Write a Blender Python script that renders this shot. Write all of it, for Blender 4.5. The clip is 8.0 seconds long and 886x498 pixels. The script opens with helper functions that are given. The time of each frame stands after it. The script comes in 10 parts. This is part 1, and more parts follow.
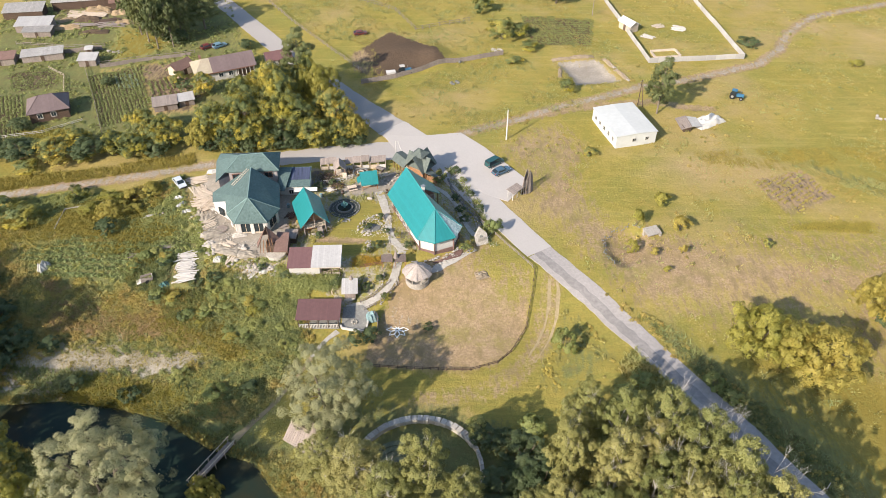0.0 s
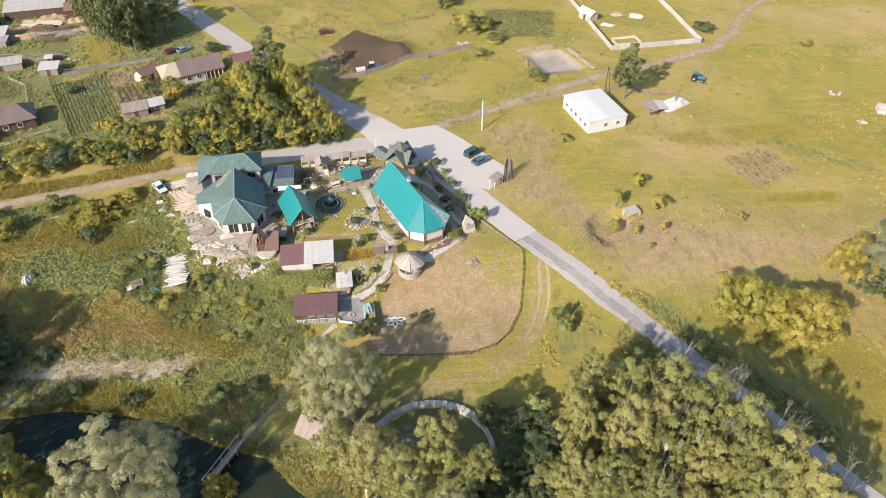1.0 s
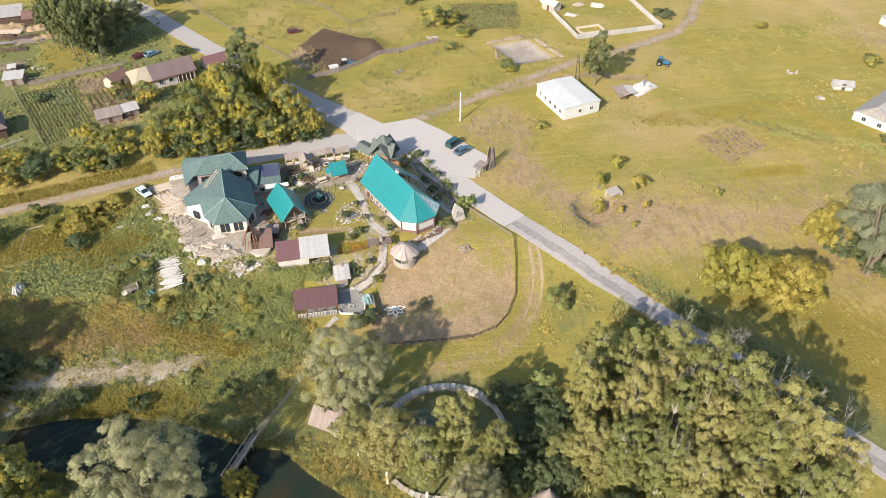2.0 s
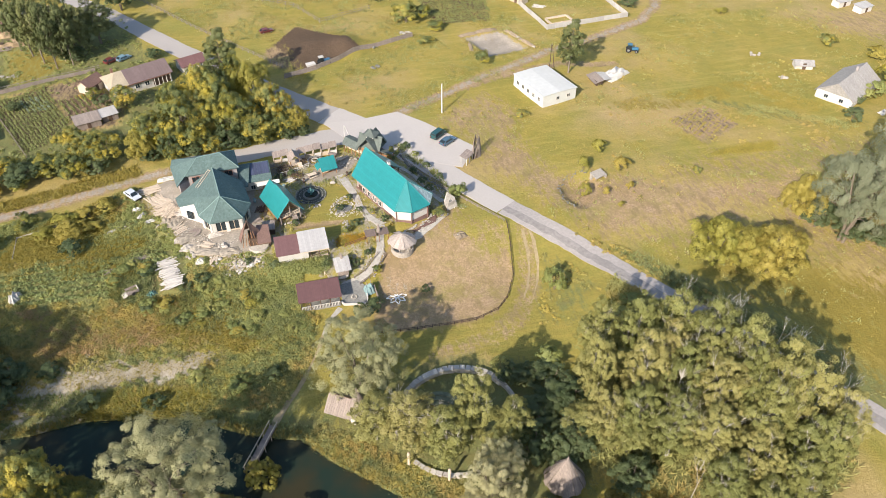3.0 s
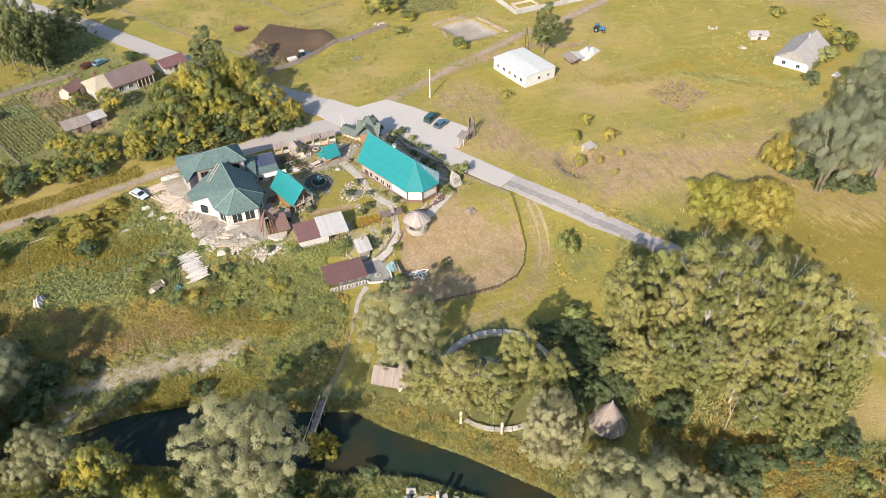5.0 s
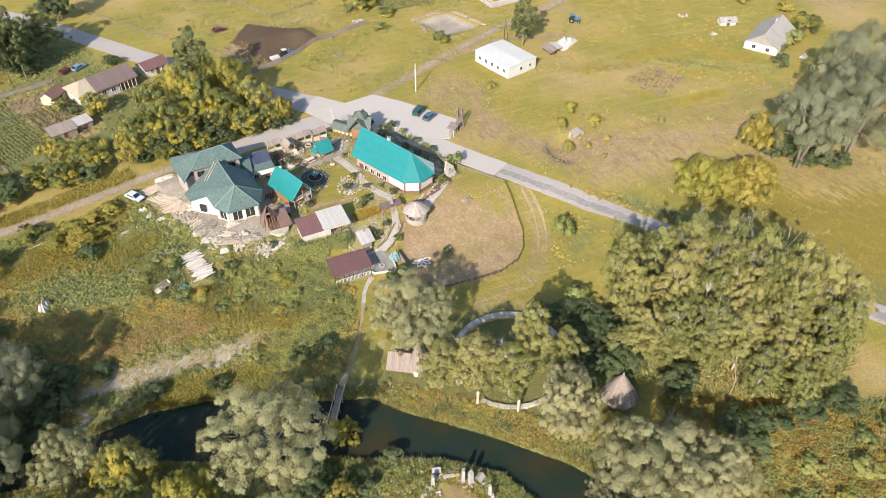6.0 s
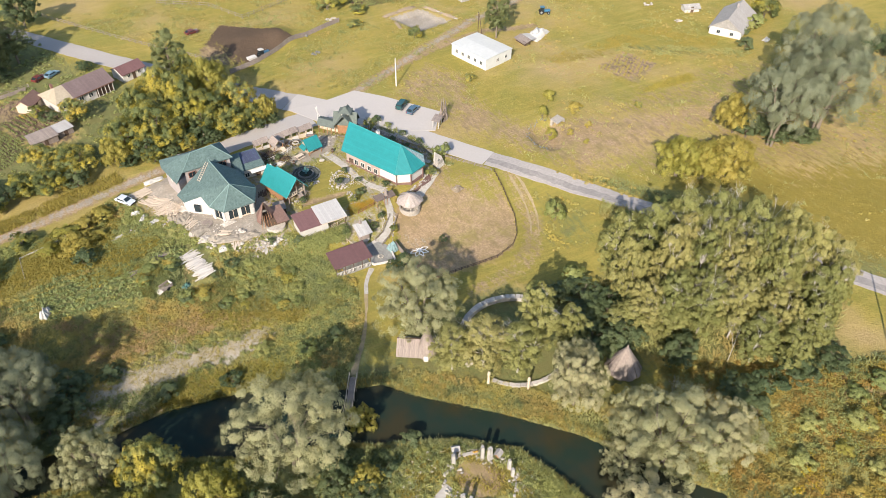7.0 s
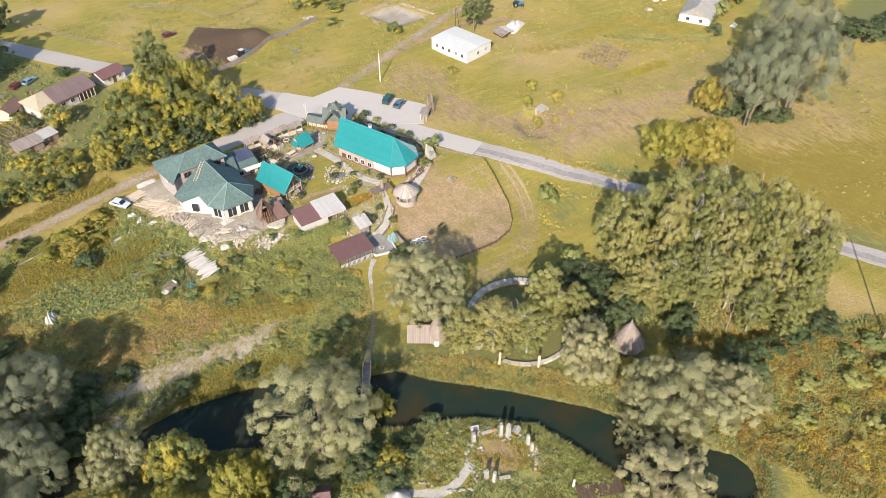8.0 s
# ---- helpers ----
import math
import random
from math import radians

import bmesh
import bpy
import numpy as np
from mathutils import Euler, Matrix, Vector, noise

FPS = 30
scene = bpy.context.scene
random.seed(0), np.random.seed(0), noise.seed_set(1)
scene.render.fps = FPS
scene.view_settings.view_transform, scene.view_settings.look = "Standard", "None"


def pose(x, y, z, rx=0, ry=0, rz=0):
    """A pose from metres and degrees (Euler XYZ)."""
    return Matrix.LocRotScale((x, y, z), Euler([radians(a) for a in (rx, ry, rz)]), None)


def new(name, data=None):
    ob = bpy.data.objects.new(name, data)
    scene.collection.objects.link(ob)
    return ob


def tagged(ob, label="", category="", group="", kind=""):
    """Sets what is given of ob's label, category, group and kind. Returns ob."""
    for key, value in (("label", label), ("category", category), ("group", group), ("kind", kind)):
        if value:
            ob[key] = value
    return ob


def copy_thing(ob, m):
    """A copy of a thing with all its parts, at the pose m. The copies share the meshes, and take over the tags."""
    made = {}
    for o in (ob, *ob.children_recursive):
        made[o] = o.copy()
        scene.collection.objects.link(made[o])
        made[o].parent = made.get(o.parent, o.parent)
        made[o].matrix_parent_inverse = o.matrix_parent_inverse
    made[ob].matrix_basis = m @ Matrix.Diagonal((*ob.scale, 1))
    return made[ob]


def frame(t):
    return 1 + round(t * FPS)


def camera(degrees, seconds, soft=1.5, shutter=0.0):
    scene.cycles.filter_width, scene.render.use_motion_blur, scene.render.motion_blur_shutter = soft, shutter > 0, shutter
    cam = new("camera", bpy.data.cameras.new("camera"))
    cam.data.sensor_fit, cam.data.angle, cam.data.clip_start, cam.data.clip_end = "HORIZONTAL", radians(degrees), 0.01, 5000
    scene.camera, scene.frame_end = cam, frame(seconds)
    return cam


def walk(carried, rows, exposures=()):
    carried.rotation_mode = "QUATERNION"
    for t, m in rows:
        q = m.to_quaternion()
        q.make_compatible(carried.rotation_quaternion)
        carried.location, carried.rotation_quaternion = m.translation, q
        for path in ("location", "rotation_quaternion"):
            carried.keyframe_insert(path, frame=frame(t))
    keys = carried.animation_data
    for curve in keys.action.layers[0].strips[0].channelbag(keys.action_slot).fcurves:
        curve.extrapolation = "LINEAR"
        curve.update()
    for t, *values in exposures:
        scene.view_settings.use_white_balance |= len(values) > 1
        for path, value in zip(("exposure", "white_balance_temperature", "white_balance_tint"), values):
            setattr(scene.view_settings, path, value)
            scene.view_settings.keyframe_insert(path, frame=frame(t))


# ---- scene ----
cam = camera(61.93, 8.0, soft=0.85)
EXPO, KELVIN, TINT = 0.94, 6430, 11
# seconds, place of the eye, heading and pitch in degrees
PATH = [
    (0.0, 0.00, 0.00, 98.50, 0.00, -40.81),
    (0.5, -3.73, -1.52, 98.52, -2.41, -40.83),
    (1.0, -7.64, -2.96, 98.55, -4.86, -40.84),
    (1.5, -11.70, -4.30, 98.58, -7.23, -40.86),
    (3.0, -24.49, -7.71, 98.72, -13.92, -40.92),
    (3.5, -28.87, -8.60, 98.77, -15.90, -40.94),
    (4.0, -33.28, -9.36, 98.84, -17.60, -40.96),
    (4.5, -37.69, -9.97, 98.91, -18.88, -40.98),
    (6.0, -50.92, -10.95, 99.17, -24.17, -41.04),
    (6.5, -55.30, -10.97, 99.27, -26.39, -41.06),
    (7.0, -59.68, -10.84, 99.37, -28.40, -41.08),
    (7.5, -64.05, -10.57, 99.49, -30.36, -41.10),
    (8.0, -68.43, -10.14, 99.61, -32.30, -41.12),
]
walk(cam, [(t, pose(x, y, z, 90 + pitch, 0, yaw)) for t, x, y, z, yaw, pitch in PATH], [(0.0, EXPO, KELVIN, TINT), (8.0, EXPO, KELVIN, TINT)])

# late-summer afternoon sun from the south-west
SUN_EL, SUN_AZ = 31.0, 224.0
world = bpy.data.worlds.new("sky")
scene.world = world
world.use_nodes = True
sky = world.node_tree.nodes.new("ShaderNodeTexSky")
sky.sky_type = "NISHITA"
sky.sun_disc = False
sky.sun_elevation, sky.sun_rotation = radians(SUN_EL), radians(SUN_AZ)
background = world.node_tree.nodes["Background"]
background.inputs["Strength"].default_value = 0.125
world.node_tree.links.new(sky.outputs[0], background.inputs["Color"])
sun = new("sun", bpy.data.lights.new("sun", "SUN"))
sun.data.energy, sun.data.angle, sun.data.color = 4.15, radians(0.5), (1.0, 0.90, 0.78)
ray_dir = Vector((-math.sin(radians(SUN_AZ)) * math.cos(radians(SUN_EL)), -math.cos(radians(SUN_AZ)) * math.cos(radians(SUN_EL)), -math.sin(radians(SUN_EL))))
sun.matrix_world = Matrix.Translation((-80, -80, 150)) @ ray_dir.to_track_quat("-Z", "Y").to_matrix().to_4x4()


# ---- shaping tools ----
class Geo:
    """Gathers faces for one mesh."""

    def __init__(self):
        self.v, self.f = [], []

    def add(self, verts, faces):
        n = len(self.v)
        self.v += [tuple(p) for p in verts]
        self.f += [tuple(i + n for i in q) for q in faces]
        return self

    def box(self, x0, x1, y0, y1, z0, z1):
        return self.prism([(x0, y0), (x1, y0), (x1, y1), (x0, y1)], z0, z1)

    def obox(self, c, size, rz=0.0, rx=0.0, ry=0.0):
        m = pose(*c, rx, ry, rz)
        a, b, d = (s / 2 for s in size)
        vs = [m @ Vector(p) for p in ((-a, -b, -d), (a, -b, -d), (a, b, -d), (-a, b, -d), (-a, -b, d), (a, -b, d), (a, b, d), (-a, b, d))]
        return self.add(vs, [(3, 2, 1, 0), (4, 5, 6, 7), (0, 1, 5, 4), (1, 2, 6, 5), (2, 3, 7, 6), (3, 0, 4, 7)])

    def prism(self, poly, z0, z1, top=1.0):
        n = len(poly)
        cx, cy = sum(p[0] for p in poly) / n, sum(p[1] for p in poly) / n
        vs = [(x, y, z0) for x, y in poly] + [(cx + (x - cx) * top, cy + (y - cy) * top, z1) for x, y in poly]
        fs = [tuple(range(n))[::-1], tuple(range(n, 2 * n))] + [(i, (i + 1) % n, n + (i + 1) % n, n + i) for i in range(n)]
        return self.add(vs, fs)

    def ring(self, outer, inner, z0, z1):
        """A wall between two outlines of equal length."""
        n = len(outer)
        vs = [(*p, z0) for p in outer] + [(*p, z1) for p in outer] + [(*p, z0) for p in inner] + [(*p, z1) for p in inner]
        for i in range(n):
            j = (i + 1) % n
            self.add([vs[i], vs[j], vs[n + j], vs[n + i]], [(0, 1, 2, 3)])
            self.add([vs[2 * n + j], vs[2 * n + i], vs[3 * n + i], vs[3 * n + j]], [(0, 1, 2, 3)])
            self.add([vs[n + i], vs[n + j], vs[3 * n + j], vs[3 * n + i]], [(0, 1, 2, 3)])
        return self

    def rod(self, a, b, r0, r1=None, n=7):
        a, b = Vector(a), Vector(b)
        r1 = r0 if r1 is None else r1
        q = (b - a).to_track_quat("Z", "Y")
        vs = []
        for c, r in ((a, r0), (b, r1)):
            vs += [c + q @ Vector((r * math.cos(2 * math.pi * i / n), r * math.sin(2 * math.pi * i / n), 0)) for i in range(n)]
        return self.add(vs, [tuple(range(n))[::-1], tuple(range(n, 2 * n))] + [(i, (i + 1) % n, n + (i + 1) % n, n + i) for i in range(n)])

    def slab(self, pts, t):
        """A flat or bent plate: a polygon in space with thickness t downwards."""
        n = len(pts)
        vs = [Vector(p) for p in pts] + [Vector(p) - Vector((0, 0, t)) for p in pts]
        return self.add(vs, [tuple(range(n)), tuple(range(n, 2 * n))[::-1]] + [(i, n + i, n + (i + 1) % n, (i + 1) % n) for i in range(n)])

    def rock(self, c, size, seed, rz=0.0):
        rng = random.Random(seed)
        t = (1 + 5 ** 0.5) / 2
        base = [(-1, t, 0), (1, t, 0), (-1, -t, 0), (1, -t, 0), (0, -1, t), (0, 1, t), (0, -1, -t), (0, 1, -t), (t, 0, -1), (t, 0, 1), (-t, 0, -1), (-t, 0, 1)]
        tri = [(0, 11, 5), (0, 5, 1), (0, 1, 7), (0, 7, 10), (0, 10, 11), (1, 5, 9), (5, 11, 4), (11, 10, 2), (10, 7, 6), (7, 1, 8), (3, 9, 4), (3, 4, 2), (3, 2, 6), (3, 6, 8), (3, 8, 9), (4, 9, 5), (2, 4, 11), (6, 2, 10), (8, 6, 7), (9, 8, 1)]
        m = pose(*c, rng.uniform(-12, 12), rng.uniform(-12, 12), rz)
        vs = [m @ Vector([a / 1.9 * s / 2 * rng.uniform(0.78, 1.2) for a, s in zip(p, size)]) for p in base]
        return self.add(vs, tri)

    def lathe(self, prof, c=(0, 0, 0), n=20, a0=0.0, a1=360.0):
        full = abs(a1 - a0) >= 359.9
        k = n if full else n + 1
        vs = []
        for r, z in prof:
            for i in range(k):
                a = radians(a0 + (a1 - a0) * i / n)
                vs.append((c[0] + r * math.cos(a), c[1] + r * math.sin(a), c[2] + z))
        fs = []
        for j in range(len(prof) - 1):
            for i in range(n):
                i2 = (i + 1) % k
                fs.append((j * k + i, j * k + i2, (j + 1) * k + i2, (j + 1) * k + i))
        return self.add(vs, fs)

    def mesh(self, name, mat, smooth=False):
        me = bpy.data.meshes.new(name)
        me.from_pydata(self.v, [], self.f)
        me.materials.append(mat)
        if smooth:
            me.polygons.foreach_set("use_smooth", [True] * len(me.polygons))
        me.validate()
        return me


def part(name, geo, mat, parent, label="", smooth=False):
    ob = new(name, geo.mesh(name, mat, smooth))
    ob.parent = parent
    return tagged(ob, label)


def thing(name, label, category, m, group=""):
    ob = new(name)
    ob.empty_display_size = 0.3
    ob.matrix_basis = m
    return tagged(ob, label, category, group)


def solid(name, geo, mat, label, category, m=None, group="", kind="", smooth=False):
    ob = new(name, geo.mesh(name, mat, smooth))
    if m is not None:
        ob.matrix_basis = m
    return tagged(ob, label, category, group, kind)


def sstep(a, b, v):
    k = np.clip((np.asarray(v, float) - a) / (b - a), 0, 1)
    return k * k * (3 - 2 * k)


def inside(x, y, poly):
    """Signed distance to a polygon's edge, positive inside."""
    x, y = np.asarray(x, float), np.asarray(y, float)
    d = np.full(x.shape, 1e9)
    odd = np.zeros(x.shape, bool)
    n = len(poly)
    for i in range(n):
        (ax, ay), (bx, by) = poly[i], poly[(i + 1) % n]
        ex, ey = bx - ax, by - ay
        k = np.clip(((x - ax) * ex + (y - ay) * ey) / (ex * ex + ey * ey + 1e-9), 0, 1)
        d = np.minimum(d, np.hypot(x - ax - k * ex, y - ay - k * ey))
        cross = ((ay > y) != (by > y)) & (x < (bx - ax) * (y - ay) / (by - ay + 1e-12) + ax)
        odd ^= cross
    return np.where(odd, d, -d)


def along(x, y, line):
    """Distance to an open line."""
    x, y = np.asarray(x, float), np.asarray(y, float)
    d = np.full(x.shape, 1e9)
    for (ax, ay), (bx, by) in zip(line, line[1:]):
        ex, ey = bx - ax, by - ay
        k = np.clip(((x - ax) * ex + (y - ay) * ey) / (ex * ex + ey * ey + 1e-9), 0, 1)
        d = np.minimum(d, np.hypot(x - ax - k * ex, y - ay - k * ey))
    return d


# ---- lie of the land ----
POND = [(-90, 79), (-73, 77.5), (-64, 78.3), (-55.7, 77), (-46.3, 74), (-42, 71), (-37, 68.5), (-30.2, 66.1), (-26.1, 61.2), (-15.8, 51.8), (-5.8, 41.2),
        (-3.3, 36.9), (3, 27), (7.2, 22.0), (7.6, 19), (5.6, 16.0), (2.4, 15.6), (-0.4, 18), (-3.0, 21), (-10, 27), (-12.9, 36), (-15.7, 44), (-24.6, 51), (-34.3, 55.1), (-41, 59), (-52, 62), (-58.9, 65.5), (-67, 69.3), (-90, 73)]
WATER = -3.75


COURT = [(-53, 139), (-36, 141), (-14, 141), (-4, 137), (3, 126), (5, 116), (-1, 111), (-8, 108), (-13, 104), (-20, 102.8), (-28, 102.8), (-34, 107), (-44, 112), (-50, 118), (-53, 128)]


def rise(x, y):
    """The compound stands on a low made-up terrace."""
    return 0.9 * sstep(-2.5, 2.0, inside(x, y, COURT))


def level(x, y):
    """Where a thing of the compound stands, allowing for the terrace."""
    return y - float(rise(np.array([x]), np.array([y]))[0])


def height(x, y):
    x, y = np.asarray(x, float), np.asarray(y, float)
    a = sstep(0, 1, (112 - y) / 20.0)
    b = sstep(0, 1, (x - 14) / 22.0)
    z = a * (-3.0 * (1 - b) - 1.0 * b)
    d = inside(x, y, POND)
    z = z - 2.6 * sstep(-1.6, 2.2, d)
    z = z + 0.12 * np.sin(x * 0.31 + 1.3 * np.sin(y * 0.17)) * np.sin(y * 0.27 + np.sin(x * 0.13)) * sstep(0, 30, np.abs(x - 10) + np.abs(y - 140) - 20)
    z = z + rise(x, y) + 0.3 * sstep(-3, 3, inside(x, y, MOUND))
    # heap of ploughed soil, ruined pit, dry basin
    z = z + 2.0 * np.exp(-(((x + 2.5) / 4) ** 2 + ((y - 199.5) / 6) ** 2)) + 1.0 * np.exp(-(((x + 12) / 7) ** 2 + ((y - 203) / 6) ** 2))
    z = z - 1.4 * sstep(0, 2.0, inside(x, y, RUIN)) * sstep(44.5, 39.5, x) - 0.9 * sstep(0, 2.5, inside(x, y, BASIN))
    return z


MOUND = [(-52, 141), (-52, 122), (-46, 114.5), (-37, 113.5), (-33, 118), (-34, 141)]
RUIN = [(32.6, 112), (33.0, 117.4), (36, 120.8), (40, 122.2), (44.6, 120.2), (42.6, 115), (40, 110.6), (36.2, 107.8)]
BASIN = [(32.5, 197), (45, 198.5), (49.5, 185), (36.6, 182.5)]


def gz(x, y):
    return float(height(np.array([x]), np.array([y]))[0])


def at(x, y, rz=0.0, dz=0.0):
    y = level(x, y)
    return pose(x, y, gz(x, y) + dz, 0, 0, rz)


# ---- materials ----
def nodes_of(name):
    mat = bpy.data.materials.new(name)
    mat.use_nodes = True
    return mat, mat.node_tree.nodes, mat.node_tree.links, mat.node_tree.nodes["Principled BSDF"]


def node(nt, kind, **vals):
    n = nt.new(kind)
    for k, v in vals.items():
        n.inputs[k].default_value = v
    return n


def mixcol(nt, ln, fac, a, b, mode="MIX"):
    n = nt.new("ShaderNodeMix")
    n.data_type, n.blend_type = "RGBA", mode
    for sock, val in ((n.inputs[0], fac), (n.inputs[6], a), (n.inputs[7], b)):
        if hasattr(val, "is_linked"):
            ln.new(val, sock)
        elif isinstance(val, tuple):
            sock.default_value = (*val, 1)
        else:
            sock.default_value = val
    return n.outputs[2]


def ramp(nt, ln, fac, lo, hi, a=0.0, b=1.0):
    n = nt.new("ShaderNodeMapRange")
    n.inputs[1].default_value, n.inputs[2].default_value, n.inputs[3].default_value, n.inputs[4].default_value = lo, hi, a, b
    ln.new(fac, n.inputs[0])
    return n.outputs[0]


def noise_tex(nt, ln, vec, scale, detail=4.0, rough=0.55):
    n = node(nt, "ShaderNodeTexNoise", Scale=scale, Detail=detail, Roughness=rough)
    if vec is not None:
        ln.new(vec, n.inputs["Vector"])
    return n.outputs["Fac"]


def surface(name, col, rough=0.8, metal=0.0, var=0.25, fine=6.0, coarse=0.4, bump=0.2, tint=None, stripes=None, spec=0.3, shift=0.12):
    """A worn surface: grain and stains in the colour, fine relief. stripes: (axis, spacing, depth) for ribs, boards or seams."""
    mat, nt, ln, bsdf = nodes_of(name)
    vec = nt.new("ShaderNodeTexCoord").outputs["Object"]
    dark = tuple(c * (1 - var) for c in col)
    light = tuple(min(1, c * (1 + var)) for c in (tint or col))
    grain = noise_tex(nt, ln, vec, fine, 6.0, 0.65)
    stain = noise_tex(nt, ln, vec, coarse, 5.0, 0.6)
    c1 = mixcol(nt, ln, ramp(nt, ln, grain, 0.3, 0.7), dark, light)
    c2 = mixcol(nt, ln, ramp(nt, ln, stain, 0.35, 0.7, 0.0, 0.55), c1, tuple(c * (1 - var * 1.3) for c in (tint or col)))
    info = nt.new("ShaderNodeObjectInfo")
    hsv = nt.new("ShaderNodeHueSaturation")
    ln.new(ramp(nt, ln, info.outputs["Random"], 0, 1, 1 - shift, 1 + shift), hsv.inputs["Value"])
    ln.new(c2, hsv.inputs["Color"])
    out = hsv.outputs["Color"]
    relief = grain
    if stripes:
        axis, gap, depth = stripes
        sep = nt.new("ShaderNodeSeparateXYZ")
        ln.new(vec, sep.inputs[0])
        m1 = nt.new("ShaderNodeMath")
        m1.operation = "MULTIPLY"
        m1.inputs[1].default_value = 1.0 / gap
        ln.new(sep.outputs[axis], m1.inputs[0])
        m2 = nt.new("ShaderNodeMath")
        m2.operation = "FRACT"
        ln.new(m1.outputs[0], m2.inputs[0])
        m3 = nt.new("ShaderNodeMath")
        m3.operation = "FLOOR"
        ln.new(m1.outputs[0], m3.inputs[0])
        white = nt.new("ShaderNodeTexWhiteNoise")
        white.noise_dimensions = "1D"
        ln.new(m3.outputs[0], white.inputs["W"])
        edge = ramp(nt, ln, m2.outputs[0], 0.0, 0.12)
        out = mixcol(nt, ln, ramp(nt, ln, edge, 0, 1, depth, 0.0), out, tuple(c * 0.35 for c in col))
        out = mixcol(nt, ln, ramp(nt, ln, white.outputs["Value"], 0, 1, 0.0, depth * 0.7), out, tuple(c * 0.55 for c in col))
        relief = edge
    ln.new(out, bsdf.inputs["Base Color"])
    bsdf.inputs["Roughness"].default_value = rough
    bsdf.inputs["Metallic"].default_value = metal
    bsdf.inputs["Specular IOR Level"].default_value = spec
    b = node(nt, "ShaderNodeBump", Strength=bump, Distance=0.05)
    ln.new(relief, b.inputs["Height"])
    ln.new(b.outputs[0], bsdf.inputs["Normal"])
    return mat


def leafage(name, cols, rough=0.6, through_light=0.35, hue=0.04, val=0.25, drift=0.5):
    """Leaves: each its own tone, every plant a little different, light shining through."""
    mat, nt, ln, bsdf = nodes_of(name)
    geo = nt.new("ShaderNodeNewGeometry")
    info = nt.new("ShaderNodeObjectInfo")
    vec = nt.new("ShaderNodeTexCoord").outputs["Object"]
    patch = noise_tex(nt, ln, vec, drift, 3.0)
    c = mixcol(nt, ln, ramp(nt, ln, geo.outputs["Random Per Island"], 0, 1, 0.22, 0.78), cols[0], cols[1])
    c = mixcol(nt, ln, ramp(nt, ln, patch, 0.45, 0.62), c, cols[2])
    hsv = nt.new("ShaderNodeHueSaturation")
    ln.new(ramp(nt, ln, info.outputs["Random"], 0, 1, 0.5 - hue, 0.5 + hue), hsv.inputs["Hue"])
    ln.new(ramp(nt, ln, info.outputs["Random"], 0, 1, 1 + val, 1 - val), hsv.inputs["Value"])
    ln.new(c, hsv.inputs["Color"])
    ln.new(hsv.outputs[0], bsdf.inputs["Base Color"])
    bsdf.inputs["Roughness"].default_value = rough
    bsdf.inputs["Specular IOR Level"].default_value = 0.25
    tr = nt.new("ShaderNodeBsdfTranslucent")
    ln.new(hsv.outputs[0], tr.inputs["Color"])
    mix = nt.new("ShaderNodeMixShader")
    mix.inputs[0].default_value = through_light
    ln.new(bsdf.outputs[0], mix.inputs[1])
    ln.new(tr.outputs[0], mix.inputs[2])
    ln.new(mix.outputs[0], nt["Material Output"].inputs["Surface"])
    return mat


def weedage(name, cols, through_light=0.35):
    """Wild growth: single plants differ, and broad drifts change from green to gold to rust."""
    mat, nt, ln, bsdf = nodes_of(name)
    geo = nt.new("ShaderNodeNewGeometry")
    vec = nt.new("ShaderNodeTexCoord").outputs["Object"]
    c = mixcol(nt, ln, ramp(nt, ln, geo.outputs["Random Per Island"], 0, 1, 0.22, 0.78), cols[0], cols[1])
    c = mixcol(nt, ln, ramp(nt, ln, noise_tex(nt, ln, vec, 0.25, 5.0), 0.46, 0.62, 0.0, 0.8), c, cols[2])
    c = mixcol(nt, ln, ramp(nt, ln, noise_tex(nt, ln, vec, 0.11, 5.0, 0.6), 0.47, 0.60, 0.0, 0.85), c, cols[3])
    c = mixcol(nt, ln, ramp(nt, ln, noise_tex(nt, ln, vec, 0.4, 4.0), 0.54, 0.68, 0.0, 0.75), c, cols[4])
    ln.new(c, bsdf.inputs["Base Color"])
    bsdf.inputs["Roughness"].default_value = 0.7
    bsdf.inputs["Specular IOR Level"].default_value = 0.2
    tr = nt.new("ShaderNodeBsdfTranslucent")
    ln.new(c, tr.inputs["Color"])
    mix = nt.new("ShaderNodeMixShader")
    mix.inputs[0].default_value = through_light
    ln.new(bsdf.outputs[0], mix.inputs[1])
    ln.new(tr.outputs[0], mix.inputs[2])
    ln.new(mix.outputs[0], nt["Material Output"].inputs["Surface"])
    return mat


